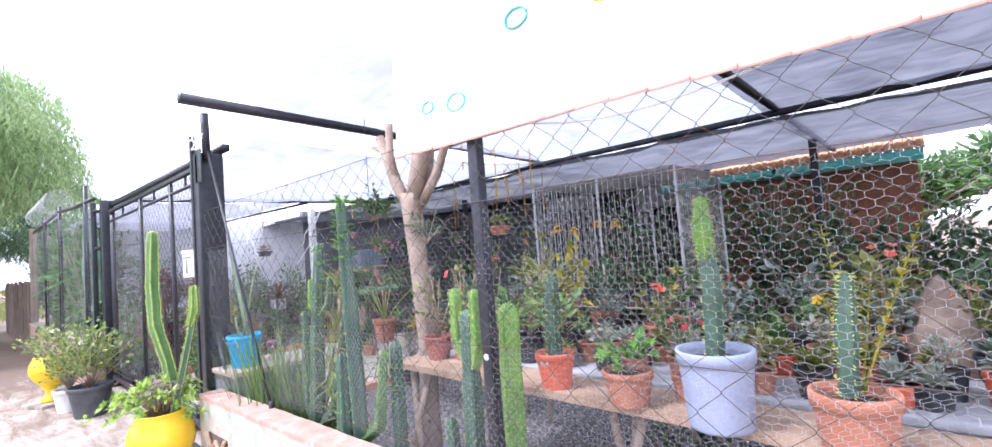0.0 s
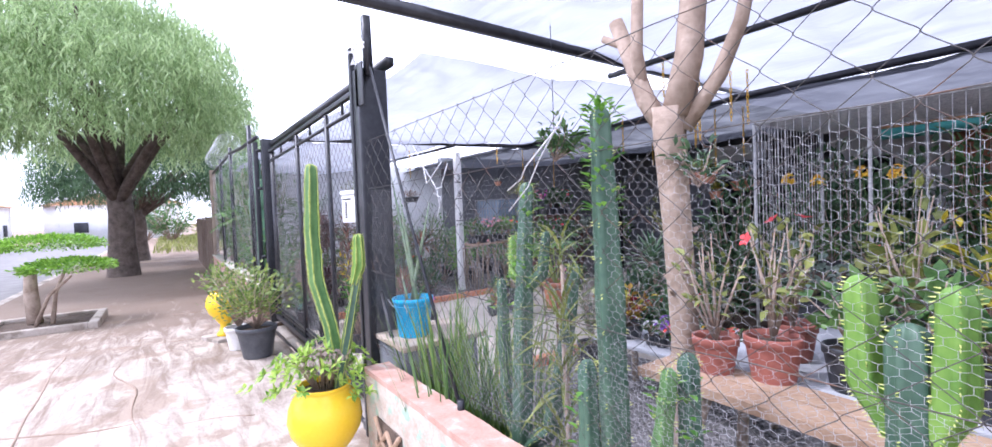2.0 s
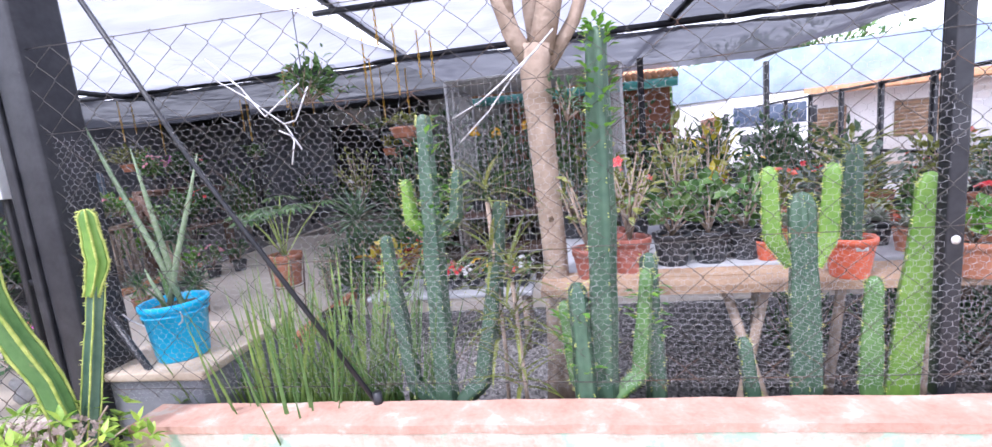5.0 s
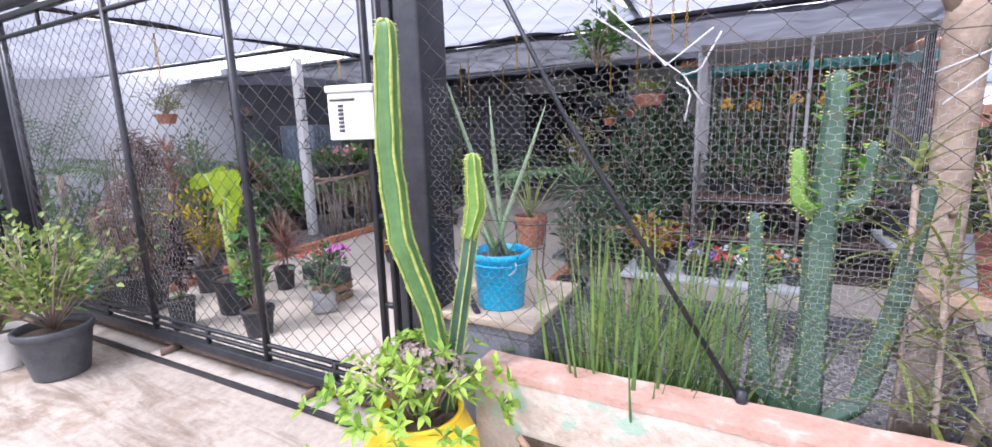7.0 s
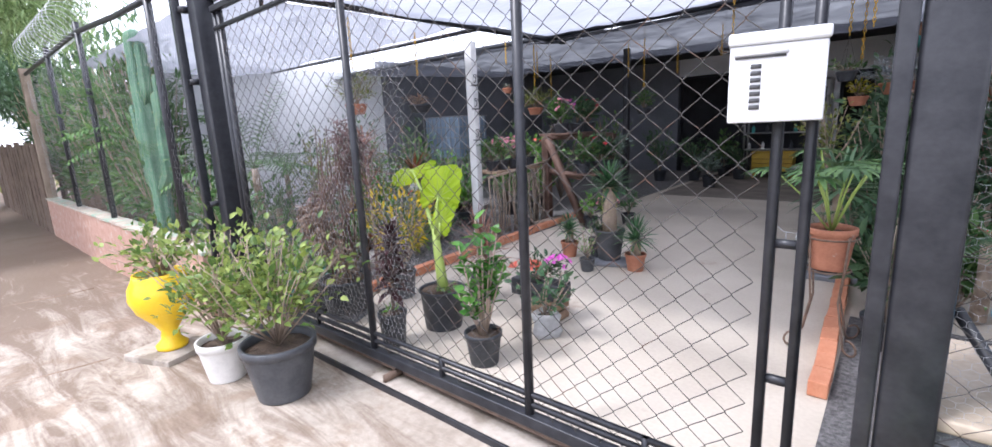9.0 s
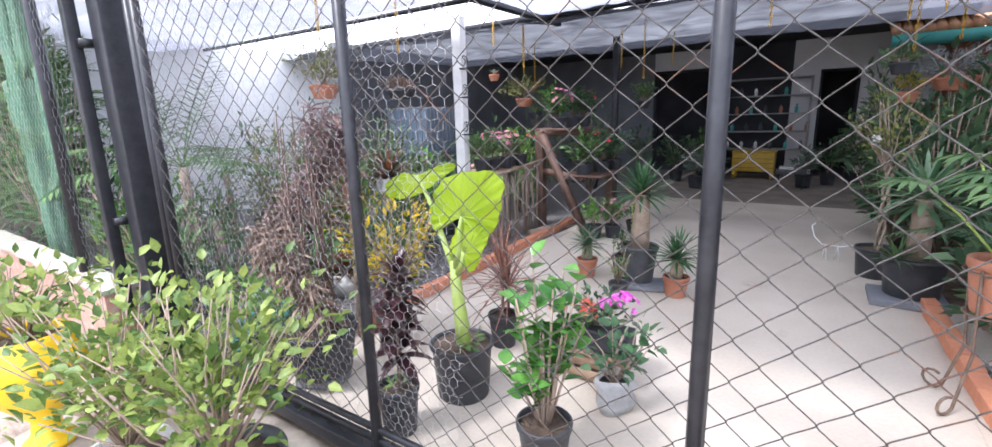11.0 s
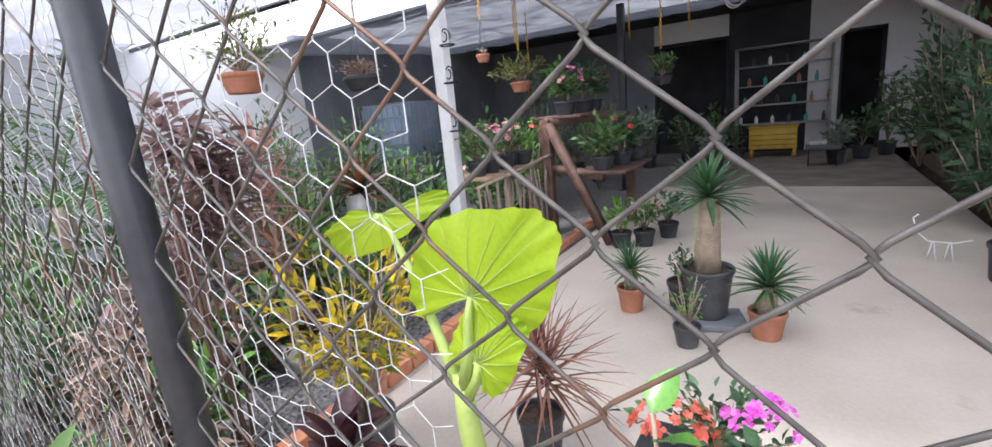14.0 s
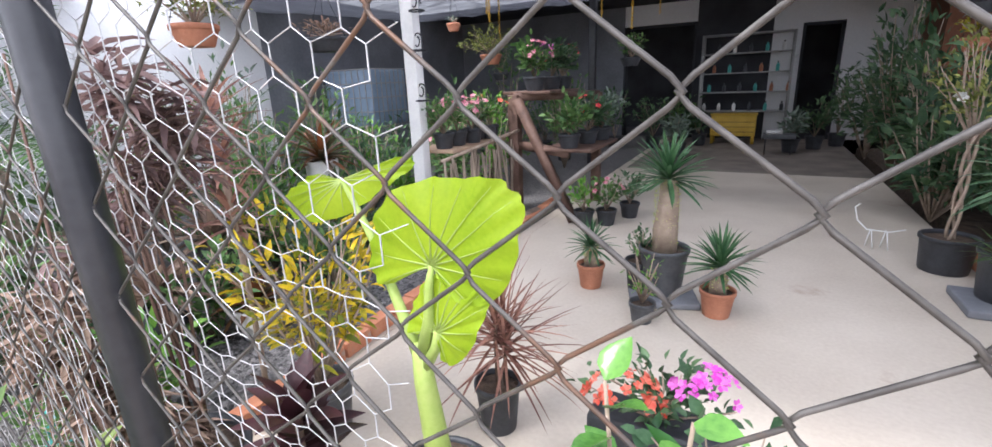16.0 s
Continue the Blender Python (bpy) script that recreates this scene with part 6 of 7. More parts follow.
part("upper_foliage", upper, L_mauve, t, "mauve brown narrow leaves")["kind"] = "stuff"
part("lower_foliage", lower, L_dry, t, "dry tan curled leaves")["kind"] = "stuff"
g = Geo()
for k in range(13):
    a, q = rnd(0, TAU), rnd(0.02, 0.18)
    g.tube([(0.10 * math.cos(a), 0.10 * math.sin(a), 0.32), (q * math.cos(a), q * math.sin(a), 0.9), (q * 0.8 * math.cos(a), q * 0.8 * math.sin(a), rnd(1.2, 1.55))], [0.006, 0.005, 0.003], 5)
tagged(part("canework", g, M_brownwood, t), kind="stuff")
t = thing("burgundy_top_shrub", (-3.62, 0.85, 0.0), "leggy shrub with dark red top leaves", "plant")
part("cane", Geo().tube([(0, 0, 0), (0.02, 0, 0.7), (0.0, 0, 1.25)], 0.012, 6), M_bark, t)
for z in (0.9, 1.1, 1.28):
    rosette(t, (0, 0, z), L_red, 26, 0.24, 0.03, 0.6, (0.0, 1.2), "blade", 0.2, 4, stem=0.1)
potted_bush((-3.72, 0.28, 0.0), 0.14, 0.20, M_blackpot, L_mid, 0.26, 0.16, 190, 0.055, 0.024, "leafy green shrub in black pot by the gate")
t = thing("croton", (-3.36, 0.93, 0.0), "croton with yellow and green speckled leaves in pot", "potted plant")
pot(t, 0.125, 0.24, M_greypot, taper=0.78, label="dark grey pot")
bush(t, (0.0, 0, 0.22), 0.36, 0.20, 0.54, L_croton, 560, 0.075, 0.024, 22, twig=0.005, core=0.25)
for x, y, lf, r, hg in ((-4.15, 0.55, L_bright, 0.30, 0.34), (-4.6, 1.2, L_mid, 0.35, 0.45), (-4.9, 0.55, L_dark, 0.35, 0.5), (-4.3, 1.9, L_mid, 0.3, 0.45), (-5.2, 2.1, L_bright, 0.4, 0.9), (-5.4, 3.3, L_dark, 0.45, 0.8), (-4.6, 2.6, L_dark, 0.25, 0.35), (-6.3, 4.4, L_dark, 0.45, 0.8), (-6.3, 1.2, L_mid, 0.4, 0.8), (-7.1, 2.6, L_dark, 0.6, 1.3), (-7.2, 4.6, L_mid, 0.45, 0.9), (-6.3, 0.5, L_mid, 0.4, 1.0), (-7.9, 0.7, L_dark, 0.5, 1.3), (-5.6, 5.2, L_mid, 0.45, 1.1), (-5.1, 6.3, L_mid, 0.6, 1.4), (-6.4, 7.0, L_mid, 0.4, 0.7), (-4.6, 7.2, L_mid, 0.5, 1.3), (-5.9, 3.3, L_mid, 0.4, 1.2), (-4.75, 5.0, L_bright, 0.35, 0.9)):
    t = thing("bed_shrub", (x, y, 0.02), "leafy green shrub growing in the gravel bed", "shrub", "gravel bed shrubs")
    bush(t, (0, 0, 0), r, hg * 0.6, hg * 0.6, lf, 300, 0.11, 0.04, 14, twig=0.006)
for x, y, z, L, n in ((-5.5, 2.6, 0.5, 0.9, 13), (-6.2, 3.4, 0.7, 1.0, 13), (-6.8, 1.7, 0.9, 1.0, 12), (-7.6, 3.6, 0.9, 1.0, 12), (-5.7, 1.0, 0.6, 0.8, 12), (-8.2, 1.5, 1.0, 1.1, 12)):
    t = thing("garden_palm", (x, y, 0.02), "feathery palm in front of the white wall", "palm", "garden palms")
    part("trunk", Geo().tube([(0, 0, 0), (0.02, 0, z * 0.5), (0, 0, z)], [0.05, 0.042, 0.035], 8), M_bark, t)
    palm(t, (0, 0, z), n, L, leafy("leaf_palm", (0.035, 0.085, 0.03), (0.12, 0.20, 0.08), 0.4), 18, 0.02, 0.20, (0.3, 1.3), 1.1)
for x, y, lf, L, z in ((-5.35, 2.85, L_brom, 0.44, 0.78), (-4.6, 0.95, L_dry, 0.35, 0.35), (-5.0, 1.55, L_dry, 0.4, 0.45), (-4.35, 1.35, L_brom, 0.25, 0.2)):
    t = thing("bromeliad", (x, y, 0.02), "bromeliad rosette with bronze strap leaves", "bromeliad", "bromeliads")
    part("pot", Geo().lathe([(0.001, 0), (0.10, 0), (0.15, z), (0.13, z), (0.09, z * 0.6)], 18), M_whitepot if lf is L_brom else M_blackpot, t)
    rosette(t, (0, 0, z), lf, 40, L, 0.05, 0.9, (0.1, 1.3), "strap", 0.25, 5)
for x, y, r, hg, lf, bl in ((-5.0, 2.6, 0.28, 0.45, L_mid, (F_red, 5, 0.035)), (-6.0, 2.9, 0.35, 0.7, L_grey, None), (-6.3, 3.9, 0.4, 0.9, L_mid, None), (-5.4, 3.9, 0.32, 0.6, L_dark, None), (-5.0, 4.5, 0.34, 0.8, L_mid, (F_pink, 6, 0.03)), (-5.9, 4.7, 0.4, 1.0, L_dark, None), (-7.0, 3.2, 0.4, 0.9, L_grey, None), (-5.0, 3.5, 0.26, 0.5, L_bright, None), (-4.95, 5.3, 0.4, 1.0, L_dark, None), (-6.9, 5.3, 0.4, 0.5, L_mid, None), (-4.75, 2.1, 0.22, 0.4, L_grey, None)):
    potted_bush((x, y, 0.021), 0.15, 0.22, M_blackpot, lf, r, hg * 0.45, 230, 0.11, 0.036, "leafy plant in black pot on the gravel", group="gravel pots", zc=hg * 0.5, bloom=bl)
t = thing("spiral_hose", (-4.05, 0.42, 0.02), "coiled dark green garden hose", "hose")
part("hose", Geo().tube([((0.20 - 0.0005 * i) * math.cos(i * 0.3), (0.20 - 0.0005 * i) * math.sin(i * 0.3), 0.02 + 0.0021 * i + 0.25 * (0 if i < 110 else 0.0)) for i in range(125)], 0.011, 6), M_teal, t)
t = thing("tap_pipe", (-4.1, 0.75, 0.02), "white plastic pipe with green tap", "tap")
part("pipe", Geo().tube([(0, 0, 0), (0, 0, 0.5)], 0.012, 8), M_whitepaint, t)
part("tap", Geo().tube([(0, 0, 0.47), (0.06, -0.02, 0.47), (0.07, -0.02, 0.44)], 0.011, 7), M_teal, t, "green plastic tap")

for x, y, h, lf in ((-5.6, 2.35, 1.45, L_mid), (-6.2, 2.6, 1.6, L_grey), (-6.9, 3.0, 1.6, L_mid), (-5.9, 4.0, 1.0, L_bright), (-6.6, 2.0, 1.4, L_olive), (-5.15, 1.9, 0.8, L_mid), (-5.3, 4.9, 1.2, L_mid)):
    t = thing("garden_shrub", (x, y, 0.02), "tall airy leafy shrub in the gravel bed", "shrub", "garden shrubs")
    bush(t, (0, 0, 0), 0.40, h * 0.45, h * 0.55, lf, 420, 0.10, 0.034, 18, twig=0.006, core=0.3)

# twig-fronted flower bench, brown trestle
b = thing("twig_bench", (0, 0, 0), "rustic flower bench fronted with upright twigs", "bench")
part("board", Geo().box(-4.62, -4.18, 3.28, 4.3, 0.83, 0.86, None, 0.006), M_wood, b)
part("rail", Geo().tube([(-4.15, 3.05, 0.80), (-4.05, 4.35, 0.93)], 0.016, 6), M_bark, b)
for i in range(24):
    y = 3.08 + 1.25 * i / 23
    part("twig", Geo().tube([(-4.10 + rnd(-0.03, 0.03), y, 0.0), (-4.11, y + rnd(-0.08, 0.08), 0.4), (-4.12 + rnd(-0.02, 0.02), y + rnd(-0.06, 0.06), rnd(0.76, 0.86))], rnd(0.008, 0.014), 5), M_greywood, b)
for x, y in ((-4.55, 3.33), (-4.55, 4.25), (-4.25, 4.25)):
    part("leg", Geo().box(x - 0.025, x + 0.025, y - 0.025, y + 0.025, 0.0, 0.83), M_greywood, b)
for y, lf, bl in ((3.4, L_mid, None), (3.62, L_mid, (F_pink, 22, 0.035)), (3.85, L_dark, (F_pink, 16, 0.032)), (4.08, L_mid, None), (4.2, L_bright, (F_coral, 6, 0.03))):
    potted_bush((-4.36 + rnd(-0.05, 0.05), y, 0.861), 0.095, 0.14, (M_blackpot, M_terra)[int(y * 10) % 2], lf, 0.21, 0.16, 210, 0.06, 0.028, "potted flowering plant on the twig bench", bloom=bl, group="bench flowers")
tr = thing("wooden_trestle", (0, 0, 0), "dark red wooden trestle stand with stepped shelves", "plant stand")
part("post", Geo().box(-4.16, -4.05, 4.32, 4.43, 0, 1.29, bevel=0.008), M_brownwood, tr)
part("post", Geo().box(-3.55, -3.45, 5.25, 5.35, 0, 1.27, bevel=0.008), M_brownwood, tr)
for x0, y0, z0, x1, y1, z1 in ((-4.06, 4.34, 1.24, -3.42, 4.28, 0.02), (-4.1, 4.38, 0.78, -3.5, 4.36, 0.70), (-4.1, 4.38, 1.27, -3.5, 5.3, 1.25)):
    part("beam", Geo().tube([(x0, y0, z0), (x1, y1, z1)], 0.058, 4), M_brownwood, tr)
part("top_shelf", Geo().box(-4.25, -3.72, 4.40, 5.35, 1.29, 1.32, bevel=0.006), M_brownwood, tr)
part("low_shelf", Geo().box(-3.78, -3.25, 4.30, 5.3, 0.72, 0.75, bevel=0.006), M_brownwood, tr)
part("foot", Geo().tube([(-3.95, 3.80, 0.06), (-3.86, 4.36, 0.06)], 0.055, 9), M_bark, tr)
for x, y, z, lf, bl, rr in ((-3.95, 4.55, 1.321, L_mid, (F_pink, 20, 0.03), 0.2), (-3.92, 4.95, 1.321, L_dark, (F_mag, 10, 0.03), 0.24), (-3.9, 5.25, 1.321, L_dark, (F_red, 7, 0.035), 0.2), (-3.52, 4.42, 0.751, L_mid, None, 0.22), (-3.45, 4.8, 0.751, L_dark, (F_red, 6, 0.03), 0.22), (-3.4, 5.15, 0.751, L_grey, None, 0.24)):
    potted_bush((x, y, z), 0.11, 0.14, M_blackpot, lf, rr, 0.19, 240, 0.09, 0.042, "potted flowers on the wooden trestle", bloom=bl, group="trestle plants")
for x, y, lf, bl in ((-3.3, 4.25, L_bright, None), (-3.1, 4.35, L_mid, (F_pink, 10, 0.03)), (-2.95, 4.7, L_dark, None)):
    potted_bush((x, y, 0.0), 0.10, 0.16, M_blackpot, lf, 0.17, 0.16, 130, 0.07, 0.035, "potted foliage plant standing on the floor", bloom=bl, group="floor plants")

# water tank
tk = thing("water_tank", (-8.55, 7.0, 0.0), "blue-grey water tank in a wire cage on stand", "tank")
part("stand", Geo().box(-0.6, 0.6, -0.5, 0.5, 0.02, 0.72, bevel=0.01), M_stone_shade, tk, "dark block stand")
part("body", Geo().box(-0.58, 0.58, -0.48, 0.48, 0.74, 1.74, bevel=0.05), M_grid_grey, tk, "blue-grey plastic body")
for i in range(9):
    x = -0.6 + 1.2 * i / 8
    part("cage_bar", Geo().tube([(x, -0.51, 0.72), (x, -0.51, 1.76)], 0.009, 5), M_rack, tk)
for z in (0.74, 1.0, 1.25, 1.5, 1.75):
    part("cage_bar", Geo().tube([(-0.6, -0.51, z), (0.6, -0.51, z)], 0.009, 5), M_rack, tk)
    part("cage_bar", Geo().tube([(0.6, -0.51, z), (0.6, 0.5, z)], 0.009, 5), M_rack, tk)
for i in range(1, 8):
    part("cage_bar", Geo().tube([(0.6, -0.5 + i / 8, 0.72), (0.6, -0.5 + i / 8, 1.76)], 0.009, 5), M_rack, tk)

# hanging baskets
hanging_pot((-4.28, 1.26, 1.64), 0.105, 0.10, M_terra, L_olive, 2.55, 620, 0.040, 0.012, 2.9, 0.22, "terracotta hanging pot with wispy variegated plant")
hanging_pot((-4.45, 2.25, 1.66), 0.13, 0.09, M_blackpot, leafy("leaf_dusky_pink", (0.20, 0.14, 0.10), (0.42, 0.28, 0.22), 0.6), 2.55, 170, 0.04, 0.015, 1.5, 0.08, "dark hanging bowl with dry pinkish plant")
hanging_pot((-4.62, 4.85, 1.62), 0.12, 0.11, M_terra, L_olive, 2.75, 520, 0.05, 0.018, 2.9, 0.22, "hanging pot with yellow-green trailing foliage")
hanging_pot((-4.75, 4.3, 1.95), 0.07, 0.08, M_terra, L_grey, 2.72, 40, 0.03, 0.012, 1.1, 0.05, "small terracotta pot hanging on yellow chain")
hanging_pot((-3.3, 6.0, 1.55), 0.12, 0.10, M_blackpot, L_mid, 2.86, 200, 0.07, 0.03, 1.8, 0.2, "dark hanging basket of green foliage", droop=1.3)
hanging_pot((-5.2, 6.2, 1.45), 0.12, 0.10, M_blackpot, L_dark, 2.75, 220, 0.07, 0.03, 1.9, 0.3, "dark hanging basket with long trailing leaves", droop=1.6)
for x, y, z, L in ((-4.98, 5.45, 2.24, 0.4), (-3.86, 6.64, 2.2, 0.4), (-3.2, 7.2, 2.24, 0.35), (-2.2, 6.2, 2.3, 0.3), (-0.35, 4.3, 2.2, 0.4)):
    t = thing("hanging_chain", (x, y, z), "short yellow plastic chain hanging from the roof", "chain", "yellow chains")
    chain(t, (0, 0, 2.80 - z), 2.80 - z)

t = thing("cable_coil", (-2.78, 8.5, 2.79), "coil of red and white cable hanging under the roof", "cable")
for k, m in enumerate((M_whitepaint, M_terra, M_whitepaint)):
    part("loop", Geo().tube([((0.13 + 0.02 * k) * math.cos(a) + 0.02 * k, 0.02 * k, 0.17 * math.sin(a) + 0.02 * k) for a in [TAU * i / 20 for i in range(21)]], 0.006, 5), m, t)
part("hook", Geo().tube([(0, 0, 0.16), (0, 0, 0.62)], 0.004, 4), M_black, t)

# ---- right-hand row by the brick edging ----
t = thing("cycad_palm", (-0.41, 3.46, 0.055), "thick-trunked cycad with stiff pale leaves in black pot", "potted plant")
pot(t, 0.20, 0.30, M_blackpot, taper=0.84, label="black nursery pot")
part("trunk", Geo().tube([(0, 0, 0.27), (0.01, 0, 0.5), (0.0, 0, 0.74)], [0.075, 0.072, 0.065], 12), M_bark, t, "scaly grey trunk")
rosette(t, (0, 0, 0.70), leafy("leaf_cycad", (0.07, 0.15, 0.075), (0.20, 0.31, 0.17), 0.3, 0.25), 60, 0.42, 0.042, 0.5, (-0.35, 1.3), "strap", 0.2, 5, stem=0.06)
rosette(t, (-0.12, -0.12, 0.28), L_agave, 40, 0.22, 0.018, 0.6, (0.1, 1.4))
t = thing("paving_stone", (-0.42, 3.42, 0.0), "flat grey stone slab under black pot", "stone")
part("slab", Geo().box(-0.25, 0.22, -0.2, 0.2, 0.0, 0.053, None, 0.012), M_stone_shade, t)
t = thing("hibiscus_shrub", (-0.58, 4.06, 0.0), "tall twisted-stem shrub with white flower in pot", "potted plant")
pot(t, 0.165, 0.26, M_blackpot, taper=0.84)
for k in range(3):
    part("stem", Geo().tube([(0.025 * math.cos(s * 7 + k * 2.1), 0.025 * math.sin(s * 7 + k * 2.1), 0.22 + 0.75 * s) for s in [i / 14 for i in range(15)]], 0.011, 6), M_bark, t)
bush(t, (0, 0, 0.9), 0.30, 0.36, 0.30, L_olive, 300, 0.055, 0.024, 14, twig=0.005)
flowers(t, (-0.12, -0.03, 1.20), 0.01, 0.01, F_white, 2, 0.045)
t = thing("terracotta_on_stand", (-0.33, 1.86, 0.0), "large terracotta pot on curled iron stand", "potted plant")
pot(t, 0.13, 0.26, M_terra, (0, 0, 0.50), taper=0.74, rim=0.03, label="weathered terracotta pot")
for k in range(4):
    a = TAU * k / 4 + 0.8
    c, s = math.cos(a), math.sin(a)
    pts = [(0.14 * c, 0.14 * s, 0.72), (0.122 * c, 0.122 * s, 0.50), (0.10 * c, 0.10 * s, 0.30), (0.16 * c, 0.16 * s, 0.06)]
    pts += [((0.21 + 0.05 * math.cos(q)) * c, (0.21 + 0.05 * math.cos(q)) * s, 0.055 + 0.045 * math.sin(q)) for q in [math.pi + 0.5 + 0.6 * i for i in range(9)]]
    part("curled_leg", Geo().tube(pts, 0.007, 6), M_rust, t)
for r, z in ((0.118, 0.492), (0.142, 0.70)):
    part("ring", Geo().tube([(r * math.cos(q), r * math.sin(q), z) for q in [TAU * i / 20 for i in range(21)]], 0.006, 5), M_rust, t)
for k in range(9):
    a, e = k * 2.4 + 2.6, rnd(0.75, 1.4)
    d = Vector((math.cos(a) * math.cos(e), math.sin(a) * math.cos(e), math.sin(e)))
    top = Vector((0, 0, 0.72)) + d * rnd(0.38, 0.62)
    part("stalk", Geo().tube([(0, 0, 0.72), Vector((0, 0, 0.72)).lerp(top, 0.5) + Vector((0, 0, 0.03)), top], 0.006, 5), M_stalk, t)
    g = Geo()
    for j in range(15):
        b = a + (j - 7) * 0.30
        g.blade(top, (math.cos(b), math.sin(b), 0.3), rnd(0.19, 0.25) * (1 - 0.035 * abs(j - 7)), 0.034, 0.9, 4, 0.2, "strap")
    part("lobed_leaf", g, L_agave, t)
for x, y, h in ((-0.35, 5.4, 1.1), (-0.05, 6.6, 1.5), (-0.20, 8.0, 1.9), (0.0, 7.4, 1.5), (-0.15, 5.9, 0.7), (-0.05, 4.7, 1.4), (0.25, 6.1, 1.7), (-0.1, 8.0, 1.6), (-0.3, 9.2, 1.3)):
    t = thing("tall_shrub", (x, y, 0.02), "tall dark leafy shrub by the shop", "shrub", "tall shrubs")
    bush(t, (0, 0, 0), 0.5, h * 0.55, h * 0.6, L_dark, 420, 0.16, 0.06, 16, twig=0.008)
hanging_pot((-0.12, 5.0, 1.60), 0.17, 0.12, M_terra, leafy("leaf_silver", (0.22, 0.25, 0.26), (0.42, 0.45, 0.46), 0.6), 2.68, 420, 0.08, 0.012, 2.0, 0.18, "terracotta hanging bowl of silver-grey foliage")
hanging_pot((-0.55, 4.6, 1.75), 0.09, 0.10, M_blackpot, L_mid, 2.7, 120, 0.05, 0.02, 1.6, 0.1, "small black hanging pot of foliage")
hanging_pot((-0.45, 4.9, 1.50), 0.09, 0.10, M_terra, L_yellow, 2.7, 120, 0.05, 0.02, 1.5, 0.12, "small terracotta hanging pot of foliage")
t = thing("wire_bird", (-0.95, 4.45, 0.0), "white bent-wire garden bird figure", "ornament")
part("body_wire", Geo().tube([(-0.10, 0, 0.36), (-0.13, 0, 0.33), (-0.10, 0, 0.22), (-0.03, 0, 0.15), (0.12, 0, 0.14), (0.22, 0, 0.17)], 0.006, 5), M_whitepaint, t)
for x in (0.0, 0.1):
    part("leg_wire", Geo().tube([(x, 0.02, 0.15), (x - 0.02, 0.03, 0.0)], 0.005, 5), M_whitepaint, t)
    part("leg_wire", Geo().tube([(x, -0.02, 0.15), (x + 0.02, -0.05, 0.0)], 0.005, 5), M_whitepaint, t)

# ---- shop front: shelf, yellow chest, plants in the shade ----
sh = thing("shop_shelf", (-2.2, 11.75, 0.0), "dark metal shelving with bottles and boxes", "shelf")
for x in (-0.85, 0.85):
    for y in (-0.2, 0.2):
        part("upright", Geo().box(x - 0.02, x + 0.02, y - 0.02, y + 0.02, 0, 2.2), M_rack, sh)
for z in (0.6, 1.0, 1.4, 1.8, 2.18):
    part("shelf_board", Geo().box(-0.87, 0.87, -0.22, 0.22, z, z + 0.025), M_rack, sh)
for i in range(22):
    z = (0.626, 1.026, 1.426, 1.826)[i % 4]
    t = thing("bottle", (-2.95 + 0.075 * i, 11.66, z), "small bottle on the shop shelf", "bottle", "shelf bottles")
    part("body", Geo().lathe([(0.001, 0), (0.035, 0), (0.036, 0.12), (0.015, 0.15), (0.015, 0.18), (0.001, 0.18)], 10), (M_whitepaint, M_greypot, M_teal, M_terra)[rng.randrange(4)], t)
    part("cap", Geo().lathe([(0.017, 0.165), (0.017, 0.19), (0.001, 0.19)], 8), M_black, t)
yc = thing("yellow_chest", (-2.3, 11.1, 0.0), "yellow painted wooden chest on legs, darkened for shop shade", "chest")
part("body", Geo().box(-0.42, 0.42, -0.2, 0.2, 0.16, 0.58, bevel=0.012), M_chest, yc)
for x in (-0.38, 0.38):
    for y in (-0.16, 0.16):
        part("leg", Geo().box(x - 0.03, x + 0.03, y - 0.03, y + 0.03, 0, 0.18), M_chest, yc)
part("lid", Geo().box(-0.44, 0.44, -0.22, 0.22, 0.585, 0.61, bevel=0.006), M_chest, yc)
for i in range(3):
    part("front_groove", Geo().box(-0.40, 0.40, -0.205, -0.2, 0.24 + 0.1 * i, 0.25 + 0.1 * i), M_soil, yc)
for x, y, r, h, lf in ((-4.4, 9.6, 0.4, 0.9, L_dark), (-3.7, 9.9, 0.4, 0.7, L_dark), (-5.6, 8.8, 0.5, 1.0, L_dark), (-6.6, 8.2, 0.5, 0.9, L_dark), (-3.1, 9.0, 0.28, 0.45, L_grey), (-0.9, 10.4, 0.35, 0.6, L_dark), (-0.5, 10.9, 0.4, 1.1, L_dark), (-1.3, 9.9, 0.25, 0.4, L_grey), (-4.9, 8.0, 0.45, 1.1, L_mid), (-3.4, 11.2, 0.35, 0.8, L_mid), (-2.9, 10.6, 0.3, 0.5, L_dark)):
    potted_bush((x, y, 0.0 if x > -3.68 else 0.021), 0.15, 0.24, M_blackpot, lf, r, h * 0.5, 240, 0.13, 0.05, "large potted plant in the shade of the shop", group="shop plants", zc=h * 0.55)
wheel = thing("barrow_items", (-1.5, 9.6, 0.0), "small dark trolley with silver trays", "trolley")
part("tray", Geo().box(-0.25, 0.25, -0.15, 0.15, 0.28, 0.36, bevel=0.01), M_greypot, wheel)
part("silver_tray", Geo().box(-0.2, 0.05, -0.12, 0.1, 0.362, 0.42, bevel=0.01), M_rack, wheel)
for x in (-0.2, 0.2):
    for y in (-0.11, 0.11):
        part("leg", Geo().tube([(x, y, 0), (x, y, 0.28)], 0.01, 5), M_black, wheel)

# mail box on the gate
mb = thing("letter_box", (-0.345, -0.04, 1.43), "white metal letter box hung on the gate", "letter box", turn=12)
part("body", Geo().box(-0.114, 0.114, -0.09, 0.03, 0.0, 0.205, bevel=0.006), M_meter, mb)
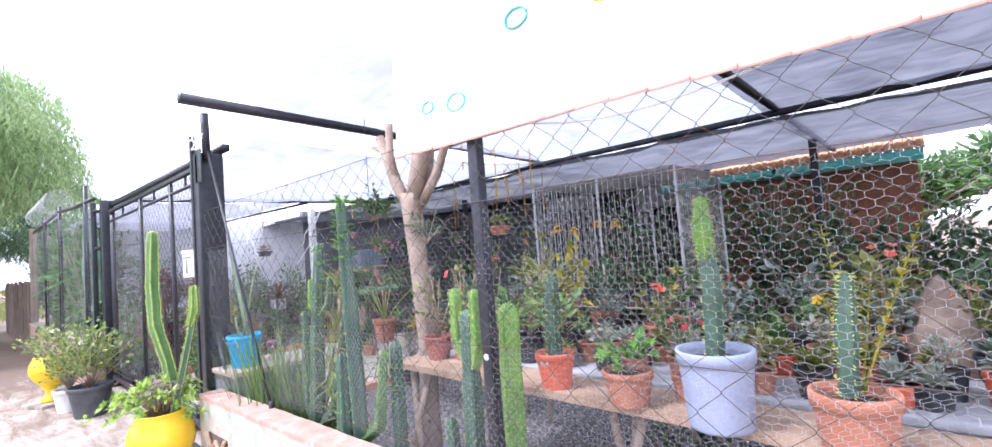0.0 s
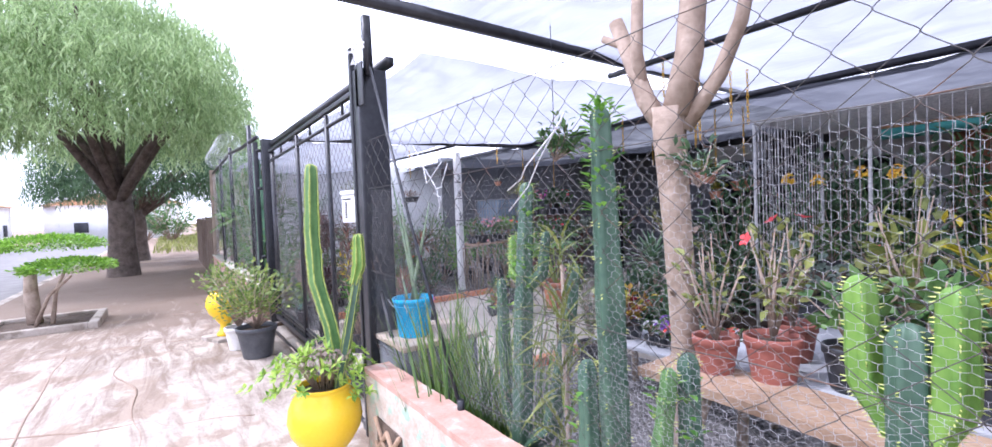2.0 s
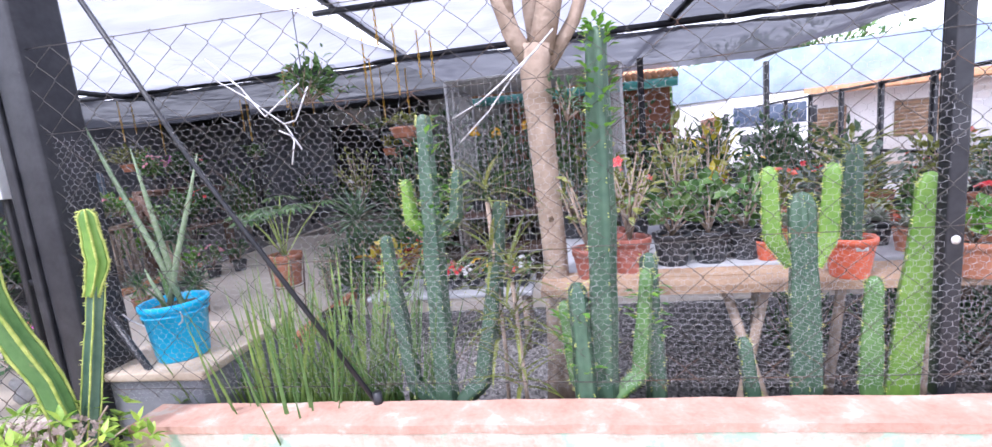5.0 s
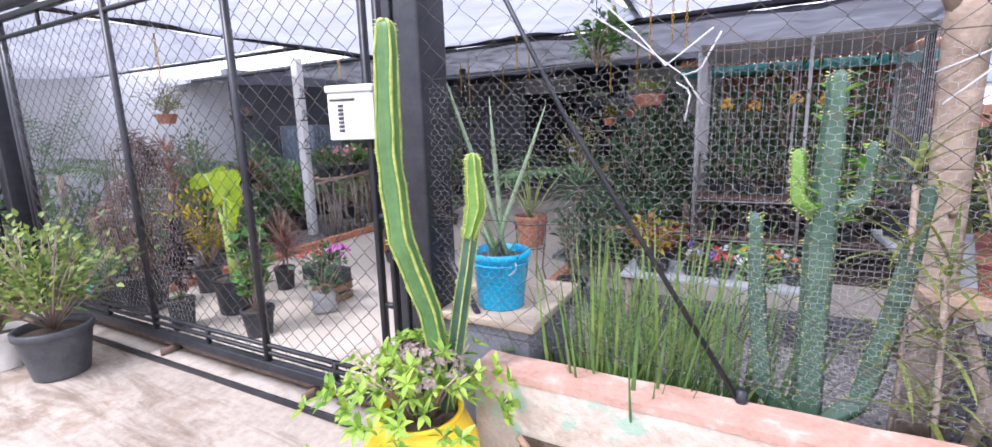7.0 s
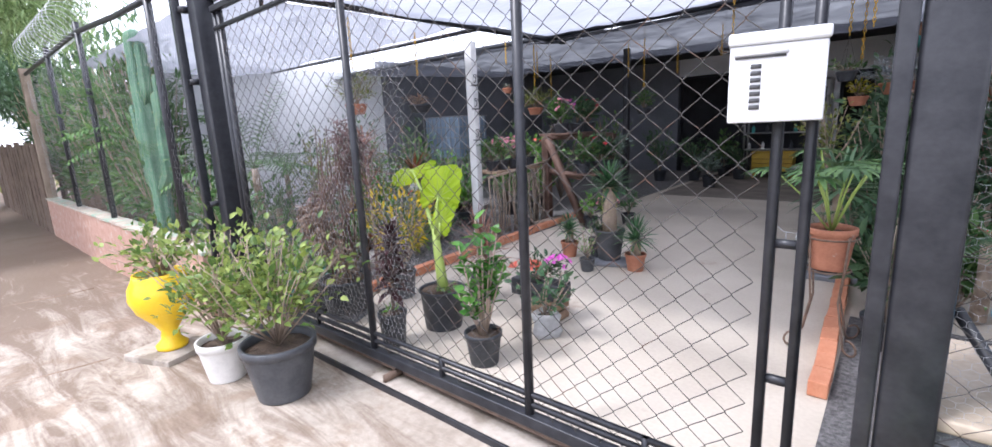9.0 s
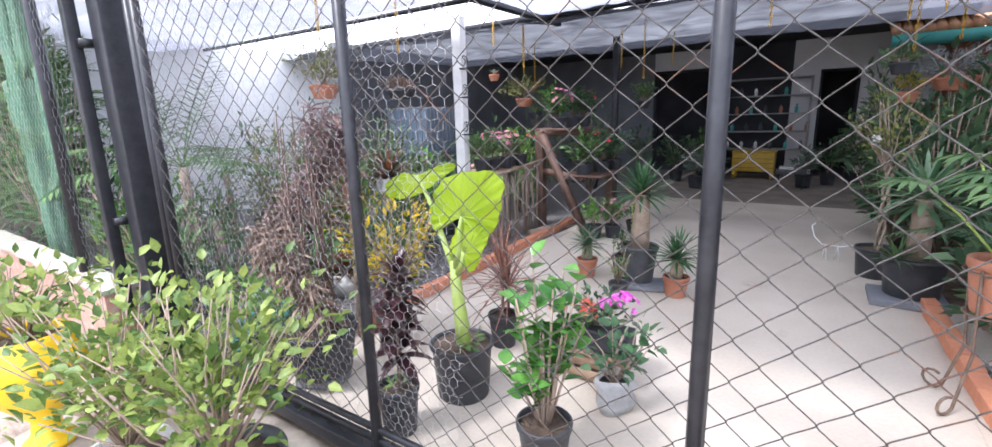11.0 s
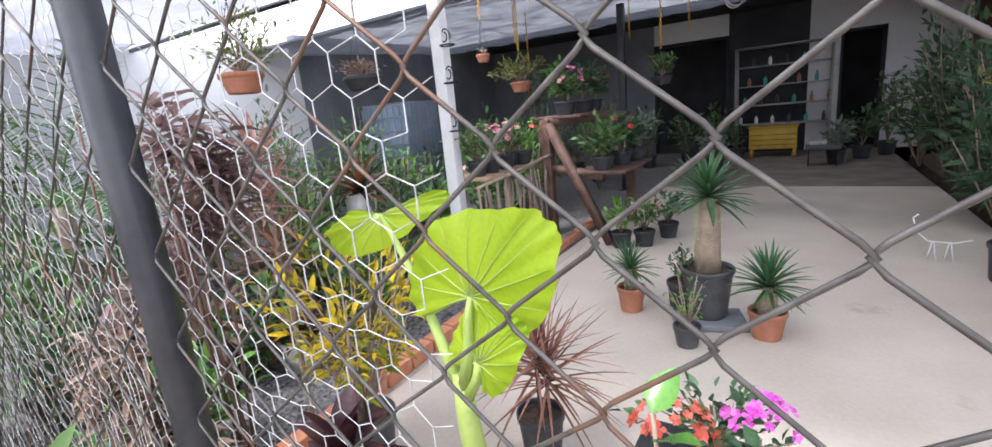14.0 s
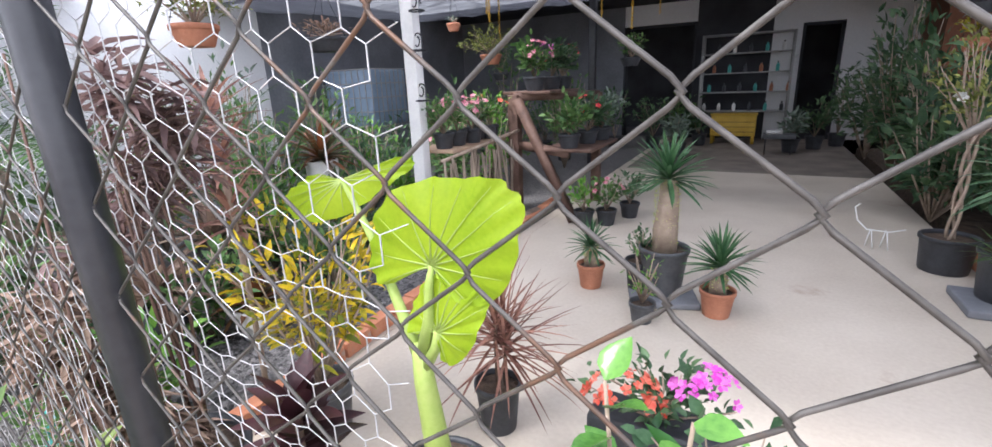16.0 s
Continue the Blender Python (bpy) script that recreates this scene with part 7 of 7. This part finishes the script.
part("lid", Geo().box(-0.119, 0.119, -0.10, 0.035, 0.206, 0.238, bevel=0.008), M_meter, mb)
part("slot", Geo().box(-0.10, 0.02, -0.094, -0.091, 0.170, 0.176), M_ink, mb)
part("slot_flap", Geo().box(-0.105, 0.025, -0.097, -0.092, 0.178, 0.190), M_meter, mb)
for i in range(7):
    part("letter_bar", Geo().box(-0.062, -0.036, -0.0935, -0.0905, 0.035 + 0.018 * i, 0.047 + 0.018 * i), M_ink, mb)
part("bracket", Geo().box(0.02, 0.13, 0.031, 0.05, 0.05, 0.09), M_black, mb)

# ---- pavement side: pots, trees, far street ----
def outside_shrub(at, r, h, mat, leaf, rx, rz, count, label, body=None):
    t = thing("pavement_shrub", at, label, "potted plant", "pavement shrubs")
    if body:
        part("pot", body, mat, t)
        part("soil", Geo().lathe([(0.001, h - 0.03), (r * 0.9, h - 0.035)], 16), M_soil, t)
    else:
        pot(t, r, h, mat, taper=0.72, rim=0.035, seg=32)
    bush(t, (0, 0, h * 0.9), rx, rz, rz * 0.82, leaf, count, 0.058, 0.032, 30, twig=0.004, core=0.45)
    return t


outside_shrub((-2.77, -0.475, GZ), 0.205, 0.34, M_greypot, L_street, 0.45, 0.36, 800, "dark grey pot with open leafy shrub")
outside_shrub((-3.28, -0.60, gz(-3.28)), 0.15, 0.27, M_whitepot, L_street, 0.46, 0.40, 820, "white plastic pot with leafy shrub")
vase_prof = [(q, z * 1.38) for q, z in [(0.001, 0), (0.10, 0.0), (0.105, 0.02), (0.065, 0.05), (0.055, 0.10), (0.10, 0.15), (0.18, 0.22), (0.215, 0.29), (0.205, 0.35), (0.17, 0.40), (0.165, 0.42), (0.15, 0.42), (0.145, 0.38)]]
outside_shrub((-4.08, -0.68, gz(-4.08) + 0.05), 0.16, 0.575, M_yellow, L_street, 0.30, 0.22, 260, "round yellow ceramic vase with leafy shrub", Geo().lathe(vase_prof, 32))
t = thing("broken_slab", (-4.08, -0.68, gz(-4.08)), "thin pale stone slab under the yellow vase", "stone")
part("slab", Geo().box(-0.24, 0.22, -0.2, 0.2, -0.01, 0.048, pose(0, 0, 0, 0, 0, 20), 0.008), M_kerb, t)

# cacti and growth behind the left fence
M_cactus_left = surf("cactus_skin_pale", (0.06, 0.15, 0.09), (0.13, 0.25, 0.15), 6, 0.5, 0.2, 40)
c = thing("tall_cactus", (-6.95, 0.18, 0.02), "tall pale green candelabra cactus behind the fence", "cactus")
column(c, [(0, 0, 0), (0, 0, 0.8), (0.02, 0, 1.6), (0.0, 0, 2.62)], [0.09, 0.10, 0.125, 0.10], M_cactus_left, 6, 0.3)
for pts, r in (([(0, 0, 0.75), (-0.26, 0, 1.0), (-0.42, 0.02, 1.75)], 0.075), ([(0, 0, 0.8), (0.24, 0.05, 1.05), (0.27, 0.06, 1.95)], 0.075), ([(0, 0, 1.3), (-0.22, -0.04, 1.5), (-0.28, -0.05, 1.85)], 0.06), ([(0, 0, 1.85), (0.17, 0.0, 2.0), (0.19, 0.0, 2.5)], 0.07), ([(0, 0, 1.95), (-0.17, 0.0, 2.1), (-0.19, 0.0, 2.55)], 0.07), ([(0.25, 0.05, 1.6), (0.36, 0.05, 1.75), (0.37, 0.05, 2.15)], 0.05)):
    column(c, pts, [r * 0.8, r, r * 0.8], M_cactus_left, 6, 0.3, name="arm")
for x, y, k in ((-5.2, 0.35, 0.5), (-7.4, 0.3, 1.0), (-8.6, 0.4, 1.0), (-5.7, 0.5, 0.6)):
    t = thing("bed_shrub", (x, y, 0.02), "leafy green growth behind the wire fence", "shrub", "left fence shrubs")
    bush(t, (0, 0, 0), 0.42, 0.8 * k, 0.9 * k, L_mid, int(420 * k), 0.15, 0.05, 22, twig=0.006)
for x in (-7.7, -8.2, -8.7, -9.1, -9.4, -9.9, -10.5, -11.1, -11.8, -12.5, -13.2, -13.9):
    t = thing("hedge_shrub", (x, 0.40, 0.0), "tall dark green bush above the fence", "shrub", "hedge shrubs")
    bush(t, (0, 0, 0), 0.55, 1.35, 1.5, L_mid, 620, 0.17, 0.05, 20, twig=0.008)

for x, h in ((-13.6, 2.6), (-14.9, 3.2), (-16.2, 3.0), (-17.6, 3.4), (-19.2, 3.2)):
    t = thing("hedge_tree", (x, 0.95, -0.36), "dark leafy tree behind the board fence", "tree", "hedge trees")
    part("trunk", Geo().tube([(0, 0, 0), (0.05, 0, h * 0.4), (0, 0.05, h * 0.7)], [0.09, 0.08, 0.05], 8), M_darkbark, t)
    bush(t, (0, 0, 0.6), 0.9, h * 0.5, h * 0.5, L_dark, 900, 0.2, 0.07, 26, twig=0.012)
for x, y, z in ((-7.6, 0.45, 1.5), (-8.2, 0.5, 1.7), (-5.6, 0.75, 1.1), (-8.9, 0.6, 1.8), (-9.7, 0.5, 1.6), (-10.6, 0.5, 1.8)):
    t = thing("garden_palm", (x, y, 0.02), "feathery palm leaning on the wire fence", "palm", "fence palms")
    part("trunk", Geo().tube([(0, 0, 0), (0.02, 0, z * 0.5), (0, 0, z)], [0.06, 0.05, 0.04], 8), M_bark, t)
    palm(t, (0, 0, z), 15, 1.0, L_mid, 20, 0.03, 0.24, (0.2, 1.3), 1.0)

# board fence further along
bf = thing("board_fence", (0, 0, 0), "old grey-brown board fence along the pavement, darkened for tree shade", "fence")
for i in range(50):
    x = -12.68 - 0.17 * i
    part("board", Geo().box(x - 0.155, x, -0.22 + rnd(-0.012, 0.012), -0.195, -0.4, 1.55 + rnd(-0.06, 0.06)), M_board_shade, bf, "", False)
for z in (0.5, 1.2):
    part("rail", Geo().box(-21, -12.68, -0.19, -0.15, z, z + 0.06), M_greywood, bf)


def street_tree(at, height, r, crown_at, crown_r, leaf, strands, label, lean=0.3):
    """A weeping tree: trunk, limbs and a crown of many hanging leaf strands."""
    t = thing("street_tree", at, label, "tree", "street trees")
    part("trunk", Geo().tube([(0, 0, -0.15), (0.0, 0, 0.0), (lean * 0.1, 0.0, height * 0.35), (lean * 0.4, 0.03, height * 0.7), (lean, 0.0, height)], [r * 1.6, r * 1.25, r, r * 0.92, r * 0.85], 14), M_darkbark, t)
    c = Vector(crown_at)
    R = Vector(crown_r)
    for k in range(9):
        a = TAU * k / 9 + rnd(-0.3, 0.3)
        e = c + Vector((R.x * 0.6 * math.cos(a), R.y * 0.6 * math.sin(a), R.z * rnd(-0.1, 0.6)))
        b = Vector((lean, 0, height * rnd(0.8, 1.0)))
        part("limb", Geo().tube([b, b.lerp(e, 0.5) + Vector((0, 0, 0.3)), e], [r * 0.5, r * 0.3, r * 0.1], 8), M_darkbark, t)
    g = Geo()
    for k in range(strands):
        d = sphere_dir(0.1)
        q = rnd(0.3, 1.0) ** 0.5
        lump = 1 + 0.22 * noise.noise(d * 2.3)
        p = c + Vector((d.x * R.x, d.y * R.y, d.z * R.z)) * q * lump
        n = rng.randint(4, 7)
        for j in range(n):
            out = Vector((d.x, d.y, 0)) * 0.05 * j
            g.blade(p + out + Vector((rnd(-0.06, 0.06), rnd(-0.06, 0.06), -0.085 * j)), Vector((rnd(-1, 1), rnd(-1, 1), rnd(-1.2, 0.1))), rnd(0.16, 0.30), rnd(0.035, 0.06), 0.7, 2, 0.15, "blade", rnd(-1, 1))
    part("crown", g, leaf, t, "weeping feathery crown")["kind"] = "stuff"
    return t


street_tree((-16.6, -2.5, gz(-16.6)), 2.9, 0.37, (1.6, -0.2, 5.1), (4.0, 4.0, 3.6), L_pepper, 12500, "large weeping pepper tree with dark trunk")
street_tree((-24, -2.4, gz(-24) - 0.01), 2.4, 0.36, (0, 0.6, 3.7), (4.4, 4.2, 2.7), L_dark, 6500, "dark leafy street tree farther along")
# topiary in a raised kerb bed
bed = thing("tree_bed", (-7.6, -3.0, gz(-7.6)), "raised square bed edged with concrete kerb", "planting bed")
for a in ((-0.75, 0.75, 0.62, 0.75), (-0.75, 0.75, -0.75, -0.62), (-0.75, -0.62, -0.62, 0.62), (0.62, 0.75, -0.62, 0.62)):
    part("kerb_stone", Geo().box(*a, -0.02, 0.13, bevel=0.015), M_kerb, bed)
part("soil", Geo().box(-0.62, 0.62, -0.62, 0.62, -0.02, 0.07), M_soil, bed)
tp = thing("topiary_tree", (-7.6, -3.0, gz(-7.6) + 0.07), "cloud-pruned shrub with flat bright green layers", "tree")
for pts, r in (([(-0.2, -0.15, 0), (-0.3, -0.2, 0.5), (-0.35, -0.2, 1.0)], 0.11), ([(0.05, 0.1, 0), (0.0, 0.15, 0.5), (0.1, 0.3, 0.9)], 0.035), ([(0.1, -0.1, 0), (0.2, 0.1, 0.5), (0.3, 0.4, 0.8)], 0.03)):
    part("stem", Geo().tube(pts, [r, r * 0.9, r * 0.7], 9), M_bark, tp)
for x, y, z, rx, rz in ((-0.25, 0.05, 1.30, 0.75, 0.17), (0.15, 0.35, 0.93, 0.62, 0.14)):
    g = Geo()
    for k in range(2400):
        d = sphere_dir(0)
        q = rnd(0.7, 1.03) * (1 + 0.15 * noise.noise(d * 3))
        g.blade((x + d.x * rx * q, y + d.y * rx * q, z + d.z * rz * q), d + sphere_dir() * 0.8, rnd(0.05, 0.08), 0.03, 0.3, 2, 0.2, "ovate", rnd(-1, 1))
    part("leaf_layer", g, leafy("leaf_topiary", (0.10, 0.24, 0.02), (0.28, 0.48, 0.06), 0.4), tp, "flat trimmed leaf layer")

# far street: houses, hedges, verge
for x, y, w, d, h, m in ((-46, -20, 9, 8, 3.4, M_orangewall), (-58, -18, 10, 8, 3.8, M_whitewall), (-34, -22, 8, 8, 3.2, M_whitewall), (-70, -6, 10, 12, 4.0, M_whitewall), (-24, -24, 8, 8, 3.3, M_orangewall)):
    hs = thing("house", (x, y, -0.355), "low plastered house across the street", "house", "far houses")
    part("wall", Geo().box(-w / 2, w / 2, -d / 2, d / 2, 0, h), m, hs)
    g = Geo()
    o = 0.5
    g.v += [Vector(v) for v in ((-w / 2 - o, -d / 2 - o, h), (w / 2 + o, -d / 2 - o, h), (w / 2 + o, d / 2 + o, h), (-w / 2 - o, d / 2 + o, h), (-w / 2, 0, h + 1.5), (w / 2, 0, h + 1.5))]
    g.f += [(0, 1, 5, 4), (2, 3, 4, 5), (1, 2, 5), (3, 0, 4), (3, 2, 1, 0)]
    part("roof", g, M_roof_tile, hs, "", False)
    for k in (-1, 1):
        win = part("window", Geo().box(k * w / 4 - 0.6, k * w / 4 + 0.6, d / 2 + 0.005, d / 2 + 0.06, 1.0, 2.1), M_interior_shade, hs)
        part("sill", Geo().box(k * w / 4 - 0.7, k * w / 4 + 0.7, d / 2 + 0.0, d / 2 + 0.12, 0.92, 0.995), M_whitepaint, win)
        win2 = part("window", Geo().box(w / 2 + 0.005, w / 2 + 0.06, k * d / 4 - 0.6, k * d / 4 + 0.6, 1.0, 2.1), M_interior_shade, hs)
    part("door", Geo().box(-0.45, 0.45, d / 2 + 0.005, d / 2 + 0.05, 0, 2.1), M_brownwood, hs)
for x, y, r, h, lf in ((-36, -14.5, 2.6, 5.2, L_pepper), (-30, -15, 2.0, 3.6, L_dark), (-44, -14.5, 2.8, 5.4, L_dark), (-24, -15, 1.8, 3.4, L_mid), (-38, 1.5, 1.2, 1.4, L_olive), (-46, -1.0, 2.0, 3.0, L_mid), (-52, -3.0, 2.5, 4.0, L_dark), (-19, -15.5, 1.5, 2.6, L_mid)):
    t = thing("far_bush", (x, y, -0.36), "leafy bush along the far street", "shrub", "far bushes")
    bush(t, (0, 0, 0), r, h * 0.6, h * 0.6, lf, 900, 0.32, 0.14, 20, twig=0.03)
g = Geo()
for k in range(2600):
    x, y = rnd(-60, -28), rnd(-2.0, 2.5)
    g.blade((x, y, -0.3), (rnd(-0.4, 0.4), rnd(-0.4, 0.4), 1), rnd(0.25, 0.6), 0.05, 0.5, 3)
tagged(g.make("verge_grass", L_olive, None, "", True), "long dry grass on the far verge", "grass", "", "stuff")

# ---- beyond the right-hand side: side street, lorry, grey shed ----
structure("side_street", Geo().box(6.6, 60, 9.5, 16.5, -0.5, -0.34), M_asphalt, "pale side street")
rf = thing("side_fence", (0, 0, 0), "dark rail fence along the side of the nursery", "fence")
for i in range(9):
    y = 2.0 + 1.0 * i
    part("post", Geo().box(6.48, 6.54, y - 0.03, y + 0.03, -0.35, 1.9), M_black, rf)
for z in (0.9, 1.85):
    part("rail", Geo().box(6.49, 6.53, 0.2, 10.4, z, z + 0.04), M_black, rf)
lorry = thing("lorry", (8.4, 15.2, -0.335), "white lorry parked in the side street", "lorry", turn=-8)
M_lorry = surf("white_lorry_paint", (0.70, 0.71, 0.73), (0.80, 0.81, 0.82), 2, 0.35, 0.03)
M_screen = surf("windscreen_glass", (0.05, 0.07, 0.11), (0.09, 0.12, 0.18), 2, 0.08, 0)
cab = part("cab", Geo().box(-1.15, 1.15, -0.9, 0.9, 0.9, 2.55, bevel=0.10), M_lorry, lorry)
part("windscreen", Geo().box(-1.0, 1.0, -0.925, -0.895, 1.75, 2.35, bevel=0.01), M_screen, cab)
part("grille", Geo().box(-0.8, 0.8, -0.93, -0.90, 1.15, 1.5), M_greypot, cab)
for x in (-0.95, 0.95):
    part("headlight", Geo().box(x - 0.14, x + 0.14, -0.99, -0.95, 0.72, 0.92, bevel=0.02), M_meter, lorry)
    part("mirror", Geo().box(x * 1.28 - 0.06, x * 1.28 + 0.06, -0.95, -0.85, 1.7, 2.2, bevel=0.02), M_black, lorry)
part("bumper", Geo().box(-1.15, 1.15, -0.95, -0.5, 0.5, 0.92, bevel=0.04), M_lorry, lorry)
part("load_bed", Geo().box(-1.15, 1.15, 1.0, 6.0, 0.9, 2.2, bevel=0.03), M_orangewall, lorry, "orange load bed")
part("roof_rack", Geo().box(-1.0, 1.0, -0.6, 0.6, 2.56, 2.66, bevel=0.02), M_lorry, lorry)
for x in (-1.0, 1.0):
    for y in (-0.2, 3.6, 4.8):
        w = part("wheel", Geo().lathe([(0.2, -0.14), (0.48, -0.14), (0.5, -0.1), (0.5, 0.1), (0.48, 0.14), (0.2, 0.14)], 24), M_black, lorry)
        w.matrix_basis = pose(x, y, 0.5, 0, 90, 0)
        part("hub", Geo().lathe([(0.001, -0.1), (0.2, -0.1), (0.2, 0.1), (0.001, 0.1)], 16), M_rack, w)
shed = thing("grey_shed", (16.5, 20.0, -0.355), "long grey building with shuttered windows and parapet", "building", turn=-28)
part("wall", Geo().box(-9, 9, -3, 3, 0, 3.0), M_whitewall, shed)
part("parapet", Geo().box(-9.1, 9.1, -3.1, 3.1, 3.0, 4.6, bevel=0.03), M_grid_grey, shed, "grey sheet parapet")
part("canopy", Geo().box(-4.0, 9.0, -4.3, -3.1, 2.7, 2.95, bevel=0.02), M_roof_tile, shed, "orange tiled canopy")
for x in (-6.5, -3.5, -0.5, 2.5, 5.5):
    win = part("shutter", Geo().box(x - 0.8, x + 0.8, -3.06, -3.005, 0.9, 2.2), M_greywood, shed)
    for i in range(9):
        part("slat", Geo().box(x - 0.78, x + 0.78, -3.09, -3.062, 0.95 + 0.135 * i, 1.05 + 0.135 * i), M_wood, win)
for x, y, r, h in ((12, 27, 3.0, 6.0), (17, 29, 3.4, 6.6), (4.5, 22, 2.2, 3.6), (7.5, 25, 2.4, 4.4)):
    t = thing("far_tree", (x, y, -0.36), "round green tree behind the buildings", "tree", "far trees")
    part("trunk", Geo().tube([(0, 0, 0), (0.1, 0, h * 0.5)], [0.25, 0.2], 9), M_darkbark, t)
    bush(t, (0, 0, h * 0.45), r, h * 0.3, h * 0.28, L_mid, 1500, 0.45, 0.2, 24, twig=0.05)

# teal gutter and tiles on the orange-brown house
ht = thing("tiled_eave", (0, 0, 0), "terracotta tiled eave with teal gutter", "roof")
part("gutter", Geo().tube([(-0.2, 10.25, 2.62), (4.7, 10.25, 2.62)], 0.11, 10), M_teal, ht, "teal painted gutter")
for i in range(33):
    x = -0.15 + 0.15 * i
    part("tile", Geo().tube([(x, 10.2, 2.76), (x, 11.2, 3.15)], 0.08, 8), M_roof_tile, ht)

# ---- brick edging, brick by brick ----
bm_brick = Geo().box(-0.045, 0.045, -0.098, 0.098, 0.0, 0.085, None, 0.006)
src = bm_brick.make("brick", M_brick, None, "", False)
brick_mesh = src.data
bpy.data.objects.remove(src)
for label, x0, y0, x1, y1 in (("orange brick edging along the gravel bed", -3.69, 0.30, -3.88, 5.0), ("orange brick edging along the soil bed", -0.26, 1.1, -0.36, 4.6)):
    row = thing("brick_edging", (0, 0, 0), label, "edging")
    n = int(abs(y1 - y0) / 0.205)
    for i in range(n):
        s = (i + 0.5) / n
        ob = new("brick", brick_mesh)
        ob.parent = row
        ob.matrix_basis = pose(x0 + (x1 - x0) * s + rnd(-0.006, 0.006), y0 + (y1 - y0) * s, 0.003 + rnd(0, 0.004), rnd(-1, 1), rnd(-1.5, 1.5), rnd(-2, 2) + 2)
